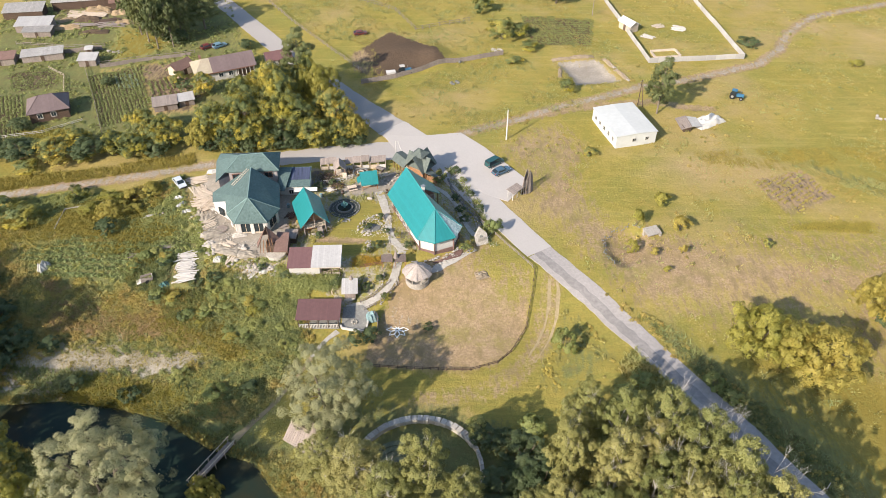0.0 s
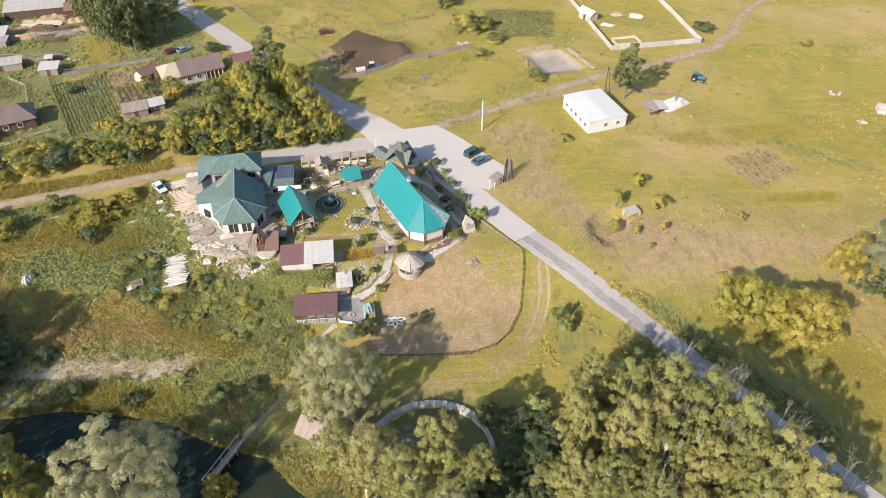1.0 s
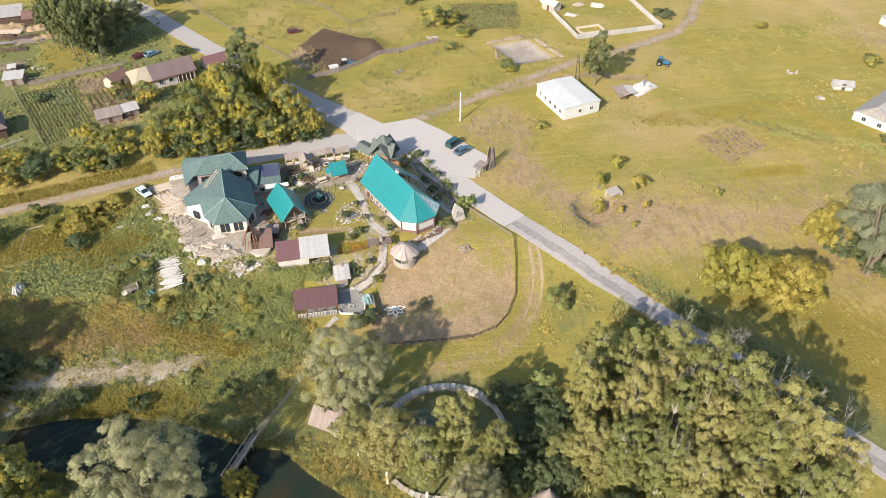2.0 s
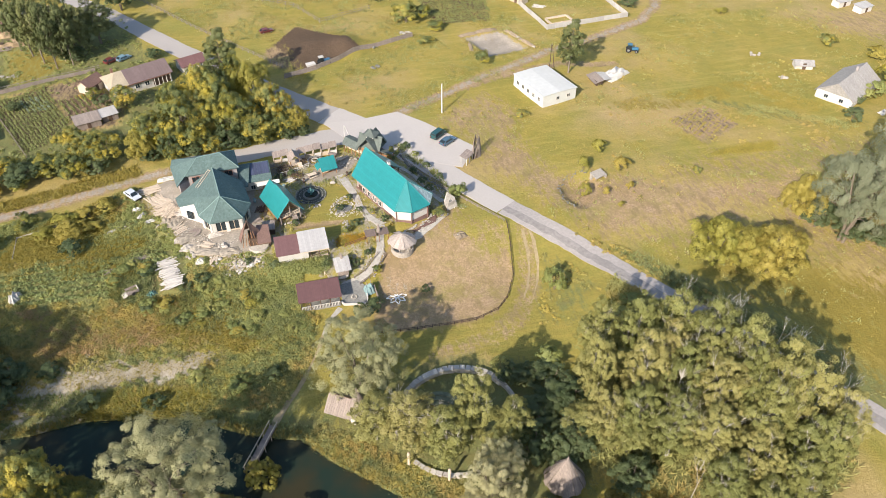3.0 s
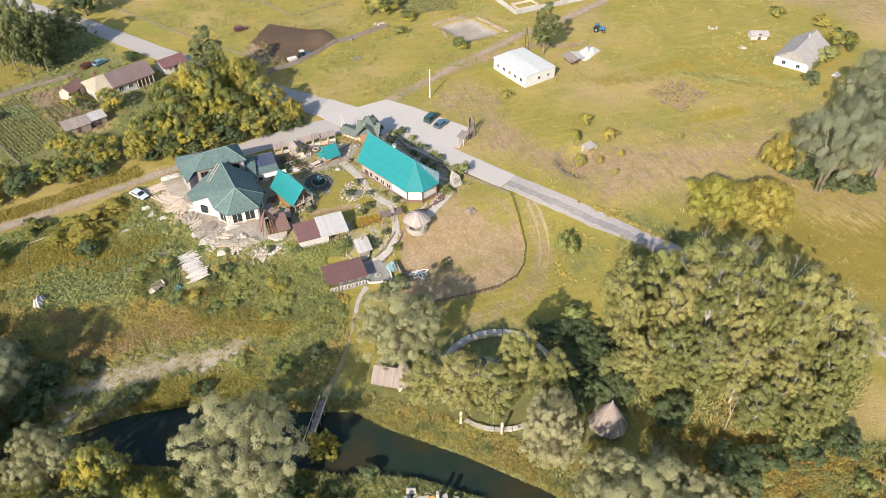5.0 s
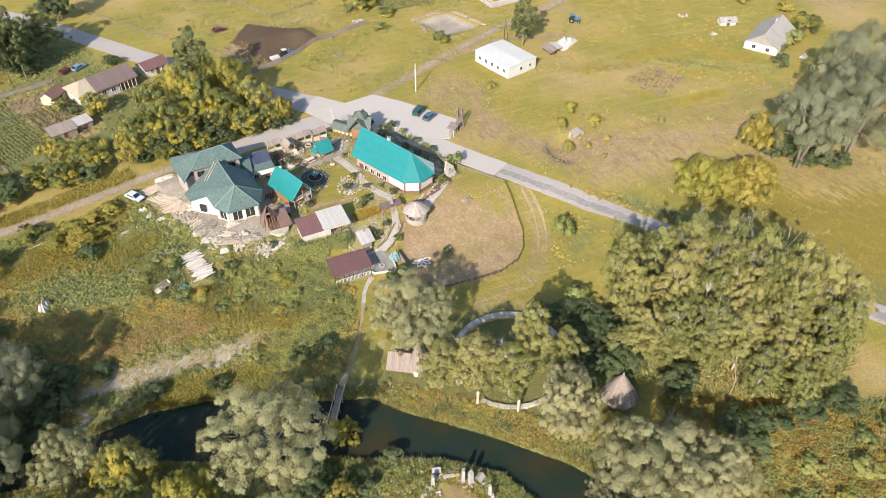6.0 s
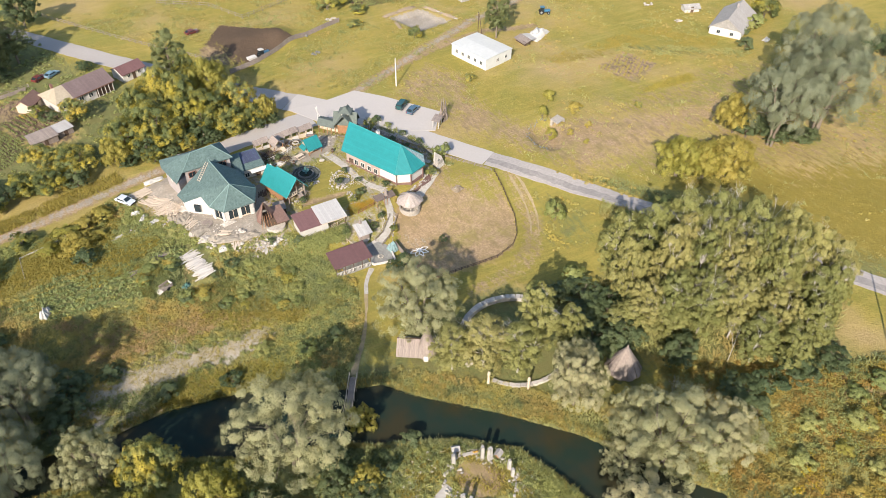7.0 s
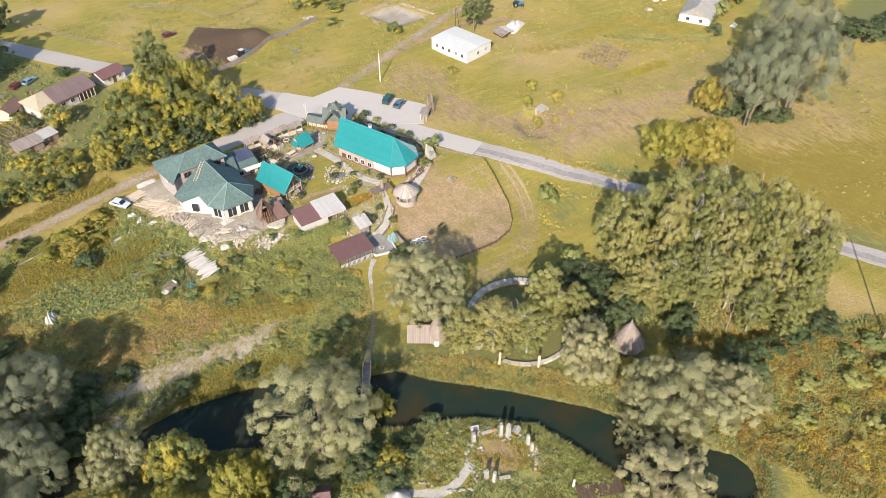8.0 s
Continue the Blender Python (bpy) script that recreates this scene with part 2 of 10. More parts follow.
def ground_material():
    """Meadow, dry lawn, weeds, sand, soil, trodden grit and mown grass, blended by the land's own zones, with painted
    tree shade in the lush green.
    """
    mat, nt, ln, bsdf = nodes_of("ground_mat")
    vec = nt.new("ShaderNodeTexCoord").outputs["Object"]
    za, zb = nt.new("ShaderNodeAttribute"), nt.new("ShaderNodeAttribute")
    za.attribute_name, zb.attribute_name = "zone_a", "zone_b"
    sa, sb = nt.new("ShaderNodeSeparateColor"), nt.new("ShaderNodeSeparateColor")
    ln.new(za.outputs["Color"], sa.inputs[0])
    ln.new(zb.outputs["Color"], sb.inputs[0])
    fine = noise_tex(nt, ln, vec, 2.2, 6.0, 0.7)
    mid = noise_tex(nt, ln, vec, 0.35, 5.0, 0.62)
    broad = noise_tex(nt, ln, vec, 0.045, 5.0, 0.6)
    stretch = nt.new("ShaderNodeMapping")
    stretch.inputs["Scale"].default_value = (1.0, 0.35, 1.0)
    stretch.inputs["Rotation"].default_value = (0, 0, 0.6)
    ln.new(vec, stretch.inputs["Vector"])
    streak = noise_tex(nt, ln, stretch.outputs[0], 0.9, 5.0, 0.65)

    def two(a, b, c, lo=0.35, hi=0.65):
        k = mixcol(nt, ln, ramp(nt, ln, fine, 0.3, 0.7), a, b)
        return mixcol(nt, ln, ramp(nt, ln, mid, lo, hi, 0.0, 0.8), k, c)

    meadow = two((0.21, 0.172, 0.039), (0.36, 0.288, 0.071), (0.225, 0.202, 0.045), 0.44, 0.62)
    meadow = mixcol(nt, ln, ramp(nt, ln, broad, 0.44, 0.58), meadow, two((0.25, 0.195, 0.05), (0.40, 0.312, 0.086), (0.28, 0.225, 0.057), 0.44, 0.62))
    olive = mixcol(nt, ln, ramp(nt, ln, fine, 0.3, 0.7), (0.17, 0.165, 0.042), (0.28, 0.255, 0.064))
    meadow = mixcol(nt, ln, ramp(nt, ln, noise_tex(nt, ln, vec, 0.05, 7.0, 0.7), 0.47, 0.64, 0.0, 0.9), meadow, olive)
    tuft = mixcol(nt, ln, ramp(nt, ln, fine, 0.3, 0.7), (0.15, 0.15, 0.045), (0.24, 0.22, 0.06))
    meadow = mixcol(nt, ln, ramp(nt, ln, noise_tex(nt, ln, vec, 0.28, 7.0, 0.72), 0.56, 0.70, 0.0, 0.75), meadow, tuft)
    swath = nt.new("ShaderNodeMapping")
    swath.inputs["Scale"].default_value = (0.05, 0.6, 1.0)
    swath.inputs["Rotation"].default_value = (0, 0, 0.5)
    ln.new(vec, swath.inputs["Vector"])
    meadow = mixcol(nt, ln, ramp(nt, ln, noise_tex(nt, ln, swath.outputs[0], 1.0, 5.0, 0.6), 0.52, 0.70, 0.0, 0.35), meadow, (0.43, 0.335, 0.105))
    tan = mixcol(nt, ln, ramp(nt, ln, fine, 0.3, 0.7), (0.31, 0.22, 0.10), (0.48, 0.345, 0.18))
    meadow = mixcol(nt, ln, ramp(nt, ln, noise_tex(nt, ln, vec, 0.022, 6.0, 0.62), 0.50, 0.66, 0.0, 0.8), meadow, tan)
    dry = two((0.22, 0.155, 0.085), (0.44, 0.31, 0.185), (0.26, 0.19, 0.095), 0.44, 0.6)
    dry = mixcol(nt, ln, ramp(nt, ln, noise_tex(nt, ln, vec, 0.10, 6.0, 0.68), 0.50, 0.63, 0.0, 0.8), dry, two((0.17, 0.15, 0.05), (0.33, 0.275, 0.088), (0.25, 0.20, 0.075)))
    dry = mixcol(nt, ln, ramp(nt, ln, streak, 0.5, 0.64, 0.0, 0.6), dry, (0.20, 0.15, 0.075))
    dry = mixcol(nt, ln, ramp(nt, ln, noise_tex(nt, ln, vec, 0.23, 6.0, 0.7), 0.54, 0.64, 0.0, 0.65), dry, mixcol(nt, ln, ramp(nt, ln, fine, 0.3, 0.7), (0.27, 0.175, 0.105), (0.45, 0.33, 0.215)))
    weeds = two((0.15, 0.16, 0.058), (0.36, 0.33, 0.115), (0.23, 0.22, 0.08))
    weeds = mixcol(nt, ln, ramp(nt, ln, streak, 0.5, 0.68, 0.0, 0.8), weeds, (0.28, 0.22, 0.06))
    zc = nt.new("ShaderNodeAttribute")
    zc.attribute_name = "zone_c"
    sc = nt.new("ShaderNodeSeparateColor")
    ln.new(zc.outputs["Color"], sc.inputs[0])
    rust = two((0.29, 0.21, 0.10), (0.52, 0.39, 0.21), (0.37, 0.30, 0.125), 0.42, 0.6)
    # lush green growth; also colours the tree shade painted on verges and ring land
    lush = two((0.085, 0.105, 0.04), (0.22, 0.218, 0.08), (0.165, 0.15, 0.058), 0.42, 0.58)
    gold = two((0.17, 0.132, 0.028), (0.30, 0.23, 0.05), (0.225, 0.176, 0.04), 0.42, 0.6)
    sand = two((0.34, 0.285, 0.20), (0.56, 0.49, 0.39), (0.38, 0.32, 0.215), 0.45, 0.65)
    soil = two((0.06, 0.042, 0.028), (0.155, 0.105, 0.068), (0.10, 0.068, 0.043))
    grit = two((0.235, 0.205, 0.165), (0.42, 0.365, 0.295), (0.27, 0.23, 0.18), 0.42, 0.6)
    mown = two((0.165, 0.152, 0.038), (0.30, 0.258, 0.062), (0.245, 0.20, 0.05), 0.42, 0.6)
    mown = mixcol(nt, ln, ramp(nt, ln, noise_tex(nt, ln, swath.outputs[0], 1.6, 5.0, 0.6), 0.46, 0.62, 0.0, 0.6), mown, (0.32, 0.25, 0.062))

    def edge(sock):
        # the blend's border frays with the grain of the ground
        m = nt.new("ShaderNodeMath")
        m.operation = "ADD"
        ln.new(sock, m.inputs[0])
        ln.new(ramp(nt, ln, streak, 0.3, 0.7, -0.28, 0.28), m.inputs[1])
        n = nt.new("ShaderNodeMath")
        n.operation = "ADD"
        ln.new(m.outputs[0], n.inputs[0])
        ln.new(ramp(nt, ln, fine, 0.3, 0.7, -0.2, 0.2), n.inputs[1])
        return ramp(nt, ln, n.outputs[0], 0.35, 0.65)

    c = mixcol(nt, ln, edge(sb.outputs[2]), meadow, mown)
    c = mixcol(nt, ln, edge(sa.outputs[0]), c, dry)
    c = mixcol(nt, ln, edge(sa.outputs[1]), c, weeds)
    c = mixcol(nt, ln, edge(sc.outputs[0]), c, rust)
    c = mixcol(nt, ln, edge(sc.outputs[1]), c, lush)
    c = mixcol(nt, ln, edge(sc.outputs[2]), c, gold)
    c = mixcol(nt, ln, edge(sa.outputs[2]), c, sand)
    c = mixcol(nt, ln, edge(sb.outputs[1]), c, grit)
    c = mixcol(nt, ln, edge(sb.outputs[0]), c, soil)
    ln.new(c, bsdf.inputs["Base Color"])
    bsdf.inputs["Roughness"].default_value = 0.95
    bsdf.inputs["Specular IOR Level"].default_value = 0.1
    hsum = nt.new("ShaderNodeMath")
    hsum.operation = "ADD"
    ln.new(fine, hsum.inputs[0])
    ln.new(mid, hsum.inputs[1])
    flat = nt.new("ShaderNodeMath")
    flat.operation = "MULTIPLY"
    ln.new(hsum.outputs[0], flat.inputs[0])
    bare_sum = nt.new("ShaderNodeMath")
    bare_sum.operation = "MAXIMUM"
    ln.new(sb.outputs[1], bare_sum.inputs[0])
    ln.new(sa.outputs[0], bare_sum.inputs[1])
    ln.new(ramp(nt, ln, bare_sum.outputs[0], 0.2, 0.8, 1.0, 0.35), flat.inputs[1])
    b = node(nt, "ShaderNodeBump", Strength=0.6, Distance=0.4)
    ln.new(flat.outputs[0], b.inputs["Height"])
    ln.new(b.outputs[0], bsdf.inputs["Normal"])
    return mat


def water_material():
    mat, nt, ln, bsdf = nodes_of("water_mat")
    vec = nt.new("ShaderNodeTexCoord").outputs["Object"]
    murk = noise_tex(nt, ln, vec, 0.12, 3.0)
    ln.new(mixcol(nt, ln, ramp(nt, ln, murk, 0.4, 0.65), (0.016, 0.028, 0.020), (0.034, 0.031, 0.016)), bsdf.inputs["Base Color"])
    bsdf.inputs["Roughness"].default_value = 0.06
    bsdf.inputs["Specular IOR Level"].default_value = 0.13
    b = node(nt, "ShaderNodeBump", Strength=0.06, Distance=0.05)
    ln.new(noise_tex(nt, ln, vec, 1.6, 3.0), b.inputs["Height"])
    ln.new(b.outputs[0], bsdf.inputs["Normal"])
    return mat


def glass_material(name, col=(0.02, 0.03, 0.035)):
    mat, nt, ln, bsdf = nodes_of(name)
    bsdf.inputs["Base Color"].default_value = (*col, 1)
    bsdf.inputs["Roughness"].default_value = 0.05
    bsdf.inputs["Specular IOR Level"].default_value = 0.6
    return mat


M_GROUND, M_WATER = ground_material(), water_material()
M_CONCRETE = surface("concrete_road", (0.41, 0.375, 0.34), 0.9, var=0.05, fine=2.5, coarse=0.12, bump=0.15, spec=0.1)
M_ASPHALT = surface("worn_asphalt", (0.33, 0.30, 0.275), 0.92, var=0.13, fine=2.0, coarse=0.3, bump=0.15, tint=(0.36, 0.325, 0.295), spec=0.1)
M_LANE = surface("dark_asphalt_lane", (0.30, 0.274, 0.252), 0.92, var=0.2, fine=1.4, coarse=0.3, bump=0.2, spec=0.1)
M_TRACK = surface("trodden_track", (0.34, 0.265, 0.15), 0.95, var=0.25, fine=1.2, coarse=0.2, bump=0.4, spec=0.1)
M_TEAL = surface("teal_metal_roof", (0.022, 0.205, 0.205), 0.34, var=0.10, fine=0.8, coarse=0.15, bump=0.25, stripes=(0, 0.35, 0.25), spec=0.45, shift=0.04)
# teal sheet with the sun's glare put into the colour as pale speckle
M_TEAL_GLARE = surface("glare_teal_roof", (0.22, 0.36, 0.34), 0.35, var=0.35, fine=1.8, coarse=0.6, bump=0.25, tint=(0.50, 0.54, 0.49), stripes=(0, 0.35, 0.2), spec=0.4)
M_TEAL_TRIM = surface("teal_trim", (0.05, 0.25, 0.245), 0.45, var=0.1, bump=0.1)
M_SHINGLE = surface("green_shingles", (0.07, 0.112, 0.104), 0.85, var=0.2, fine=2.2, coarse=0.35, bump=0.5, tint=(0.11, 0.158, 0.146), shift=0.05)
M_SHINGLE_DK = surface("grey_green_shingles", (0.13, 0.15, 0.13), 0.9, var=0.3, fine=2.4, coarse=0.6, bump=0.5, shift=0.08)
M_HIP = surface("pale_green_ridge", (0.17, 0.25, 0.23), 0.7, var=0.15)
M_PLASTER = surface("grey_plaster", (0.36, 0.32, 0.30), 0.9, var=0.2, fine=3.0, coarse=0.5, bump=0.15)
M_WHITE = surface("white_plaster", (0.53, 0.50, 0.455), 0.85, var=0.10, fine=3.0, coarse=0.5, bump=0.1)
M_WHITE_ROOF = surface("white_sheet_roof", (0.56, 0.56, 0.525), 0.6, var=0.07, fine=1.0, coarse=0.15, bump=0.1)
M_STONE = surface("pale_stone", (0.40, 0.36, 0.305), 0.9, var=0.25, fine=3.0, coarse=0.7, bump=0.5, shift=0.2)
M_MOSSY = surface("mossy_slabs", (0.165, 0.18, 0.11), 0.95, var=0.35, fine=3.0, coarse=0.7, bump=0.5, shift=0.2)
M_STONE_DK = surface("grey_stone", (0.21, 0.205, 0.185), 0.9, var=0.3, fine=3.0, coarse=0.7, bump=0.5, shift=0.2)
M_BRICK = surface("red_brick", (0.23, 0.125, 0.095), 0.9, var=0.25, fine=5.0, coarse=0.7, bump=0.3)
M_WOOD = surface("orange_timber", (0.31, 0.165, 0.085), 0.75, var=0.25, fine=4.0, coarse=0.8, bump=0.3, stripes=(2, 0.22, 0.4))
M_PINK = surface("pinkish_boarding", (0.42, 0.33, 0.28), 0.85, var=0.15, fine=4.0, coarse=0.6, bump=0.2, stripes=(2, 0.3, 0.3))
M_WOOD_GREY = surface("weathered_boards", (0.305, 0.25, 0.212), 0.9, var=0.3, fine=5.0, coarse=0.8, bump=0.4, stripes=(0, 0.28, 0.65))
M_WOOD_PALE = surface("pale_timber", (0.55, 0.45, 0.34), 0.8, var=0.2, fine=4.0, coarse=0.8, bump=0.3)
M_WOOD_DARK = surface("dark_timber", (0.10, 0.065, 0.045), 0.8, var=0.3, fine=4.0, coarse=0.8, bump=0.3)
M_MAROON = surface("maroon_sheet_roof", (0.16, 0.085, 0.08), 0.6, var=0.12, fine=1.5, coarse=0.3, bump=0.25, stripes=(0, 0.35, 0.3))
M_BROWN_ROOF = surface("brown_shingle_roof", (0.19, 0.115, 0.09), 0.85, var=0.25, fine=3.0, coarse=0.6, bump=0.4)
M_SLATE_GREY = surface("pale_grey_sheet", (0.42, 0.40, 0.375), 0.75, var=0.15, fine=2.0, coarse=0.5, bump=0.35, stripes=(0, 0.4, 0.35))
M_SLATE_PALE = surface("pale_weathered_slate", (0.42, 0.385, 0.345), 0.85, var=0.2, fine=2.0, coarse=0.6, bump=0.35, stripes=(0, 0.5, 0.3), shift=0.2)
M_SLATE_OLD = surface("old_grey_slate", (0.33, 0.31, 0.285), 0.85, var=0.25, fine=2.0, coarse=0.6, bump=0.35, stripes=(0, 0.5, 0.35), shift=0.2)
M_ROSE = surface("faded_maroon_sheet", (0.165, 0.12, 0.112), 0.6, var=0.15, fine=1.5, coarse=0.3, bump=0.25, stripes=(0, 0.35, 0.3))
M_TAN = surface("tan_roof", (0.35, 0.295, 0.21), 0.85, var=0.18, fine=2.0, coarse=0.5, bump=0.3)
M_DECK = surface("stained_deck", (0.19, 0.115, 0.095), 0.8, var=0.2, fine=4.0, coarse=0.8, bump=0.3, stripes=(0, 0.2, 0.3))
M_WALK = surface("pale_flagstones", (0.43, 0.395, 0.34), 0.9, var=0.22, fine=1.6, coarse=0.5, bump=0.4, shift=0.1)
M_PEBBLE = surface("dark_wet_pebbles", (0.075, 0.08, 0.065), 0.9, var=0.45, fine=3.5, coarse=0.8, bump=0.6)
M_PATINA = surface("green_patina", (0.10, 0.22, 0.20), 0.6, var=0.3, fine=5.0, coarse=1.0, bump=0.3)
M_CHALK = surface("whitewash", (0.76, 0.75, 0.70), 0.9, var=0.08, bump=0.1)
M_MARIGOLD = surface("marigold_blossom", (0.5, 0.27, 0.03), 0.8, var=0.4, fine=8.0, coarse=2.0, bump=0.5)
M_UMBER = surface("umber_boards", (0.15, 0.115, 0.098), 0.85, var=0.25, fine=4.0, coarse=0.8, bump=0.3, stripes=(0, 0.25, 0.4))
M_GLASS = glass_material("window_glass")
M_SOLAR = surface("solar_cells", (0.07, 0.08, 0.125), 0.18, var=0.2, fine=2.0, coarse=0.5, bump=0.02, stripes=(0, 0.42, 0.35), spec=0.6)
M_METAL = surface("galvanised_steel", (0.45, 0.45, 0.44), 0.45, metal=0.7, var=0.15, bump=0.05)
M_RUBBER = surface("tyre_rubber", (0.02, 0.02, 0.02), 0.9, var=0.2, bump=0.05)
M_BARK = surface("grey_bark", (0.20, 0.16, 0.12), 0.95, var=0.35, fine=5.0, coarse=1.0, bump=0.6)
M_BIRCH = surface("birch_bark", (0.48, 0.445, 0.39), 0.85, var=0.25, fine=5.0, coarse=1.4, bump=0.3)
M_SOILBED = surface("dark_garden_soil", (0.10, 0.07, 0.046), 0.95, var=0.3, fine=3.0, coarse=0.5, bump=0.6)


# ---- ground, water, roads ----
LAWN = [(-14.5, 86), (-6, 85), (5, 84.6), (9.7, 86.1), (12.4, 89), (15.4, 94.5), (17, 102), (18, 108), (12, 112), (8, 118), (4, 114), (-3, 110), (-9, 105.5), (-12, 96)]
YARD = [(-60, 139), (-50, 141), (-36, 143), (-12, 144), (2, 140), (9, 122), (10, 117), (2, 112), (-8, 112), (-12, 102), (-20, 96), (-24, 104), (-33, 107), (-44, 111), (-50, 117), (-56, 128)]
BUILD_SITE = [(-57, 139.5), (-54.6, 135.5), (-52.8, 127.4), (-50.6, 122.5), (-48.5, 116), (-45.4, 112.6), (-39.5, 110.4), (-34.2, 111), (-32.5, 116), (-33, 128), (-34, 142), (-46, 142)]
INNER_LAWN = [(-27, 113), (-24, 119), (-18, 129), (-13, 127), (-11, 118), (-14, 112), (-20, 111)]
WEEDS = [(-110, 128), (-84, 128), (-66, 134), (-56, 128), (-50, 117), (-44, 111), (-33, 107), (-26, 101), (-24, 92), (-27, 82), (-30, 72), (-36, 70), (-46, 75), (-64, 79.5), (-110, 80)]
WEEDS_E = [(13, 14), (8, 23), (3, 29), (8, 40), (16, 46), (24, 42), (34, 33), (50, 28), (75, 20), (75, -40), (10, -40)]
SOUTH_BANK = [(-100, 72), (-67, 68), (-52, 61), (-34, 54), (-24, 50), (-14, 43), (-12, 30), (0, 17), (6, 8), (6, -40), (-130, -40), (-130, 72)]
WOODLAND = [(14, 62), (24, 74), (34, 72), (46, 62), (56, 48), (52, 38), (38, 33), (26, 40), (14, 50)]
SOIL = [(-27.5, 201), (-16.4, 217), (-8, 210), (-2.3, 203.5), (1.2, 196), (-13.2, 187.4), (-22.4, 184.2), (-25.5, 191.6)]
MOWN = [(-26, 70), (-25, 92), (-15, 86), (5, 84), (13, 88), (18, 105), (24, 103), (34, 84), (24, 74), (12, 70), (4, 76), (-14, 76)]
DRY_HILL = [(22, 121), (34, 106), (52, 100), (70, 108), (66, 122), (50, 122), (44, 126), (30, 132)]
DRY_WEST = [(16, 131), (20, 138), (12, 152), (20, 160), (30, 165), (36, 150), (30, 136), (24, 124)]
SANDS = [((-73.5, 85.6), 4.0, 2.8, 0.1), ((-68.0, 85.4), 6.0, 4.2, 0.1), ((-61.5, 86.6), 5.4, 3.2, 0.1), ((-55.4, 86.6), 5.0, 2.6, 0.0), ((-50.2, 86.2), 4.4, 2.2, 0.0), ((-46.6, 87.6), 3.0, 1.4, 0.2)]
TRACK_W = [(-120, 127), (-98.7, 132.4), (-75.6, 138.3), (-56, 143.9), (-46, 146.3)]
TRACK_NE = [(4.5, 157.6), (8.1, 159.7), (20.3, 165.5), (32.3, 172), (42.2, 176.2), (54.4, 182.2), (66.6, 185.6), (78, 190), (90.1, 195.2), (99.6, 204.2), (106.4, 216), (119, 228.5), (146, 238), (190, 250)]
TRACK_BACK = [(20.3, 165.5), (34, 170.2), (44, 172.6), (56, 174), (64, 171), (70, 170)]
TRACK_LAWN = [(21.5, 107), (19.8, 100), (18.2, 92), (14, 84.6), (7.3, 79.8), (-4, 77.5)]
ROAD_N = [(-96, 266), (-74.7, 242), (-52.5, 210.7), (-26.5, 177), (-13, 161)]
ROAD = [(-13, 161), (-2.5, 149.5), (3, 140.5), (10.8, 127.3), (19.6, 113.2)]
ROAD_S = [(19.6, 113.2), (28.2, 102), (38.5, 85.3), (47.4, 71.2), (54.3, 58.7), (61.5, 47), (67.5, 36.5), (75, 20), (84, -8)]


# weedy roadside strip, its dark colour partly painted birch shade
VERGE = [(36, 97), (43, 93), (54, 80), (66, 64), (76, 44), (72, 30), (66, 38), (58, 50), (48, 68)]
TAN_STRIP = [(-26.5, 115.2), (-20.1, 114.6), (-15.5, 114.9), (-15.5, 116.6), (-19.7, 116.6), (-25, 117.2)]
PLAZA = [(-24, 132.5), (-18.6, 131), (-14.1, 131.5), (-12, 133.5), (-7, 139.5), (-10.9, 142), (-14.5, 137), (-20, 136.5)]
BOWL = [(-4.3 + 9.4 * math.cos(k * 0.5236), 63.6 + 9.4 * math.sin(k * 0.5236)) for k in range(12)]
STONE_GARDEN = [(-24.3 + 4.2 * math.cos(k * 0.5236), 42.2 + 4.2 * math.sin(k * 0.5236)) for k in range(12)]
VILLAGE = [(-140, 150), (-60, 152), (-50, 170), (-45, 188), (-60, 210), (-75, 250), (-140, 250)]
PLOTS = [[(-99.7, 188), (-86.3, 194), (-75.4, 167.2), (-87, 160.3)], [(-124, 176), (-112.8, 177.7), (-104.2, 156.5), (-114, 155)], [(-122.5, 190), (-110.1, 192.8), (-104.8, 182.1), (-116.5, 178.8)],
         [(25, 229), (48, 226), (44.5, 206.5), (25.5, 208)], [(-83, 185), (-75, 188), (-69, 176), (-75, 172)]]
MEADOW_PLOT = [(70.5, 138), (83.8, 142.5), (87.3, 131.8), (75, 125)]


RUST = [(-79, 105), (-74, 106), (-63.4, 102.6), (-55.3, 101.3), (-48.7, 98.8), (-49.2, 93.6), (-57.2, 91.4), (-66.8, 93.5), (-74.3, 94), (-73.2, 99.4)]
RUST_E = [(38, 33), (52, 30), (70, 24), (70, -10), (40, 4), (36, 20)]
GOLD_S = [(-48.7, 98.8), (-40.9, 94.9), (-35.9, 90.4), (-37.7, 87.1), (-46.6, 92.8)]
LUSH_N = [(-81, 114), (-73, 116), (-63.2, 116.4), (-53.1, 119.3), (-48.8, 114.3), (-46.5, 106), (-53.7, 104.4), (-59.9, 104.2), (-69.9, 105.1), (-79, 106.7)]
LUSH_H = [(-46.3, 108.9), (-39.6, 105.3), (-30, 107.6), (-25.5, 103.4), (-26.9, 97.4), (-25.1, 88), (-30.5, 88.7), (-41.1, 96), (-45.7, 101.4)]
GOLD_NW = [(-104, 116), (-84.3, 119.6), (-81, 128.2), (-74.9, 132.7), (-65.2, 136.5), (-62, 129.9), (-67, 122.5), (-71.7, 118), (-79.9, 117)]
GREEN_E = [(22.5, 98.6), (25.5, 98.7), (28.5, 91.4), (31.2, 86.6), (25.3, 78), (15.8, 81), (18.8, 89.9)]
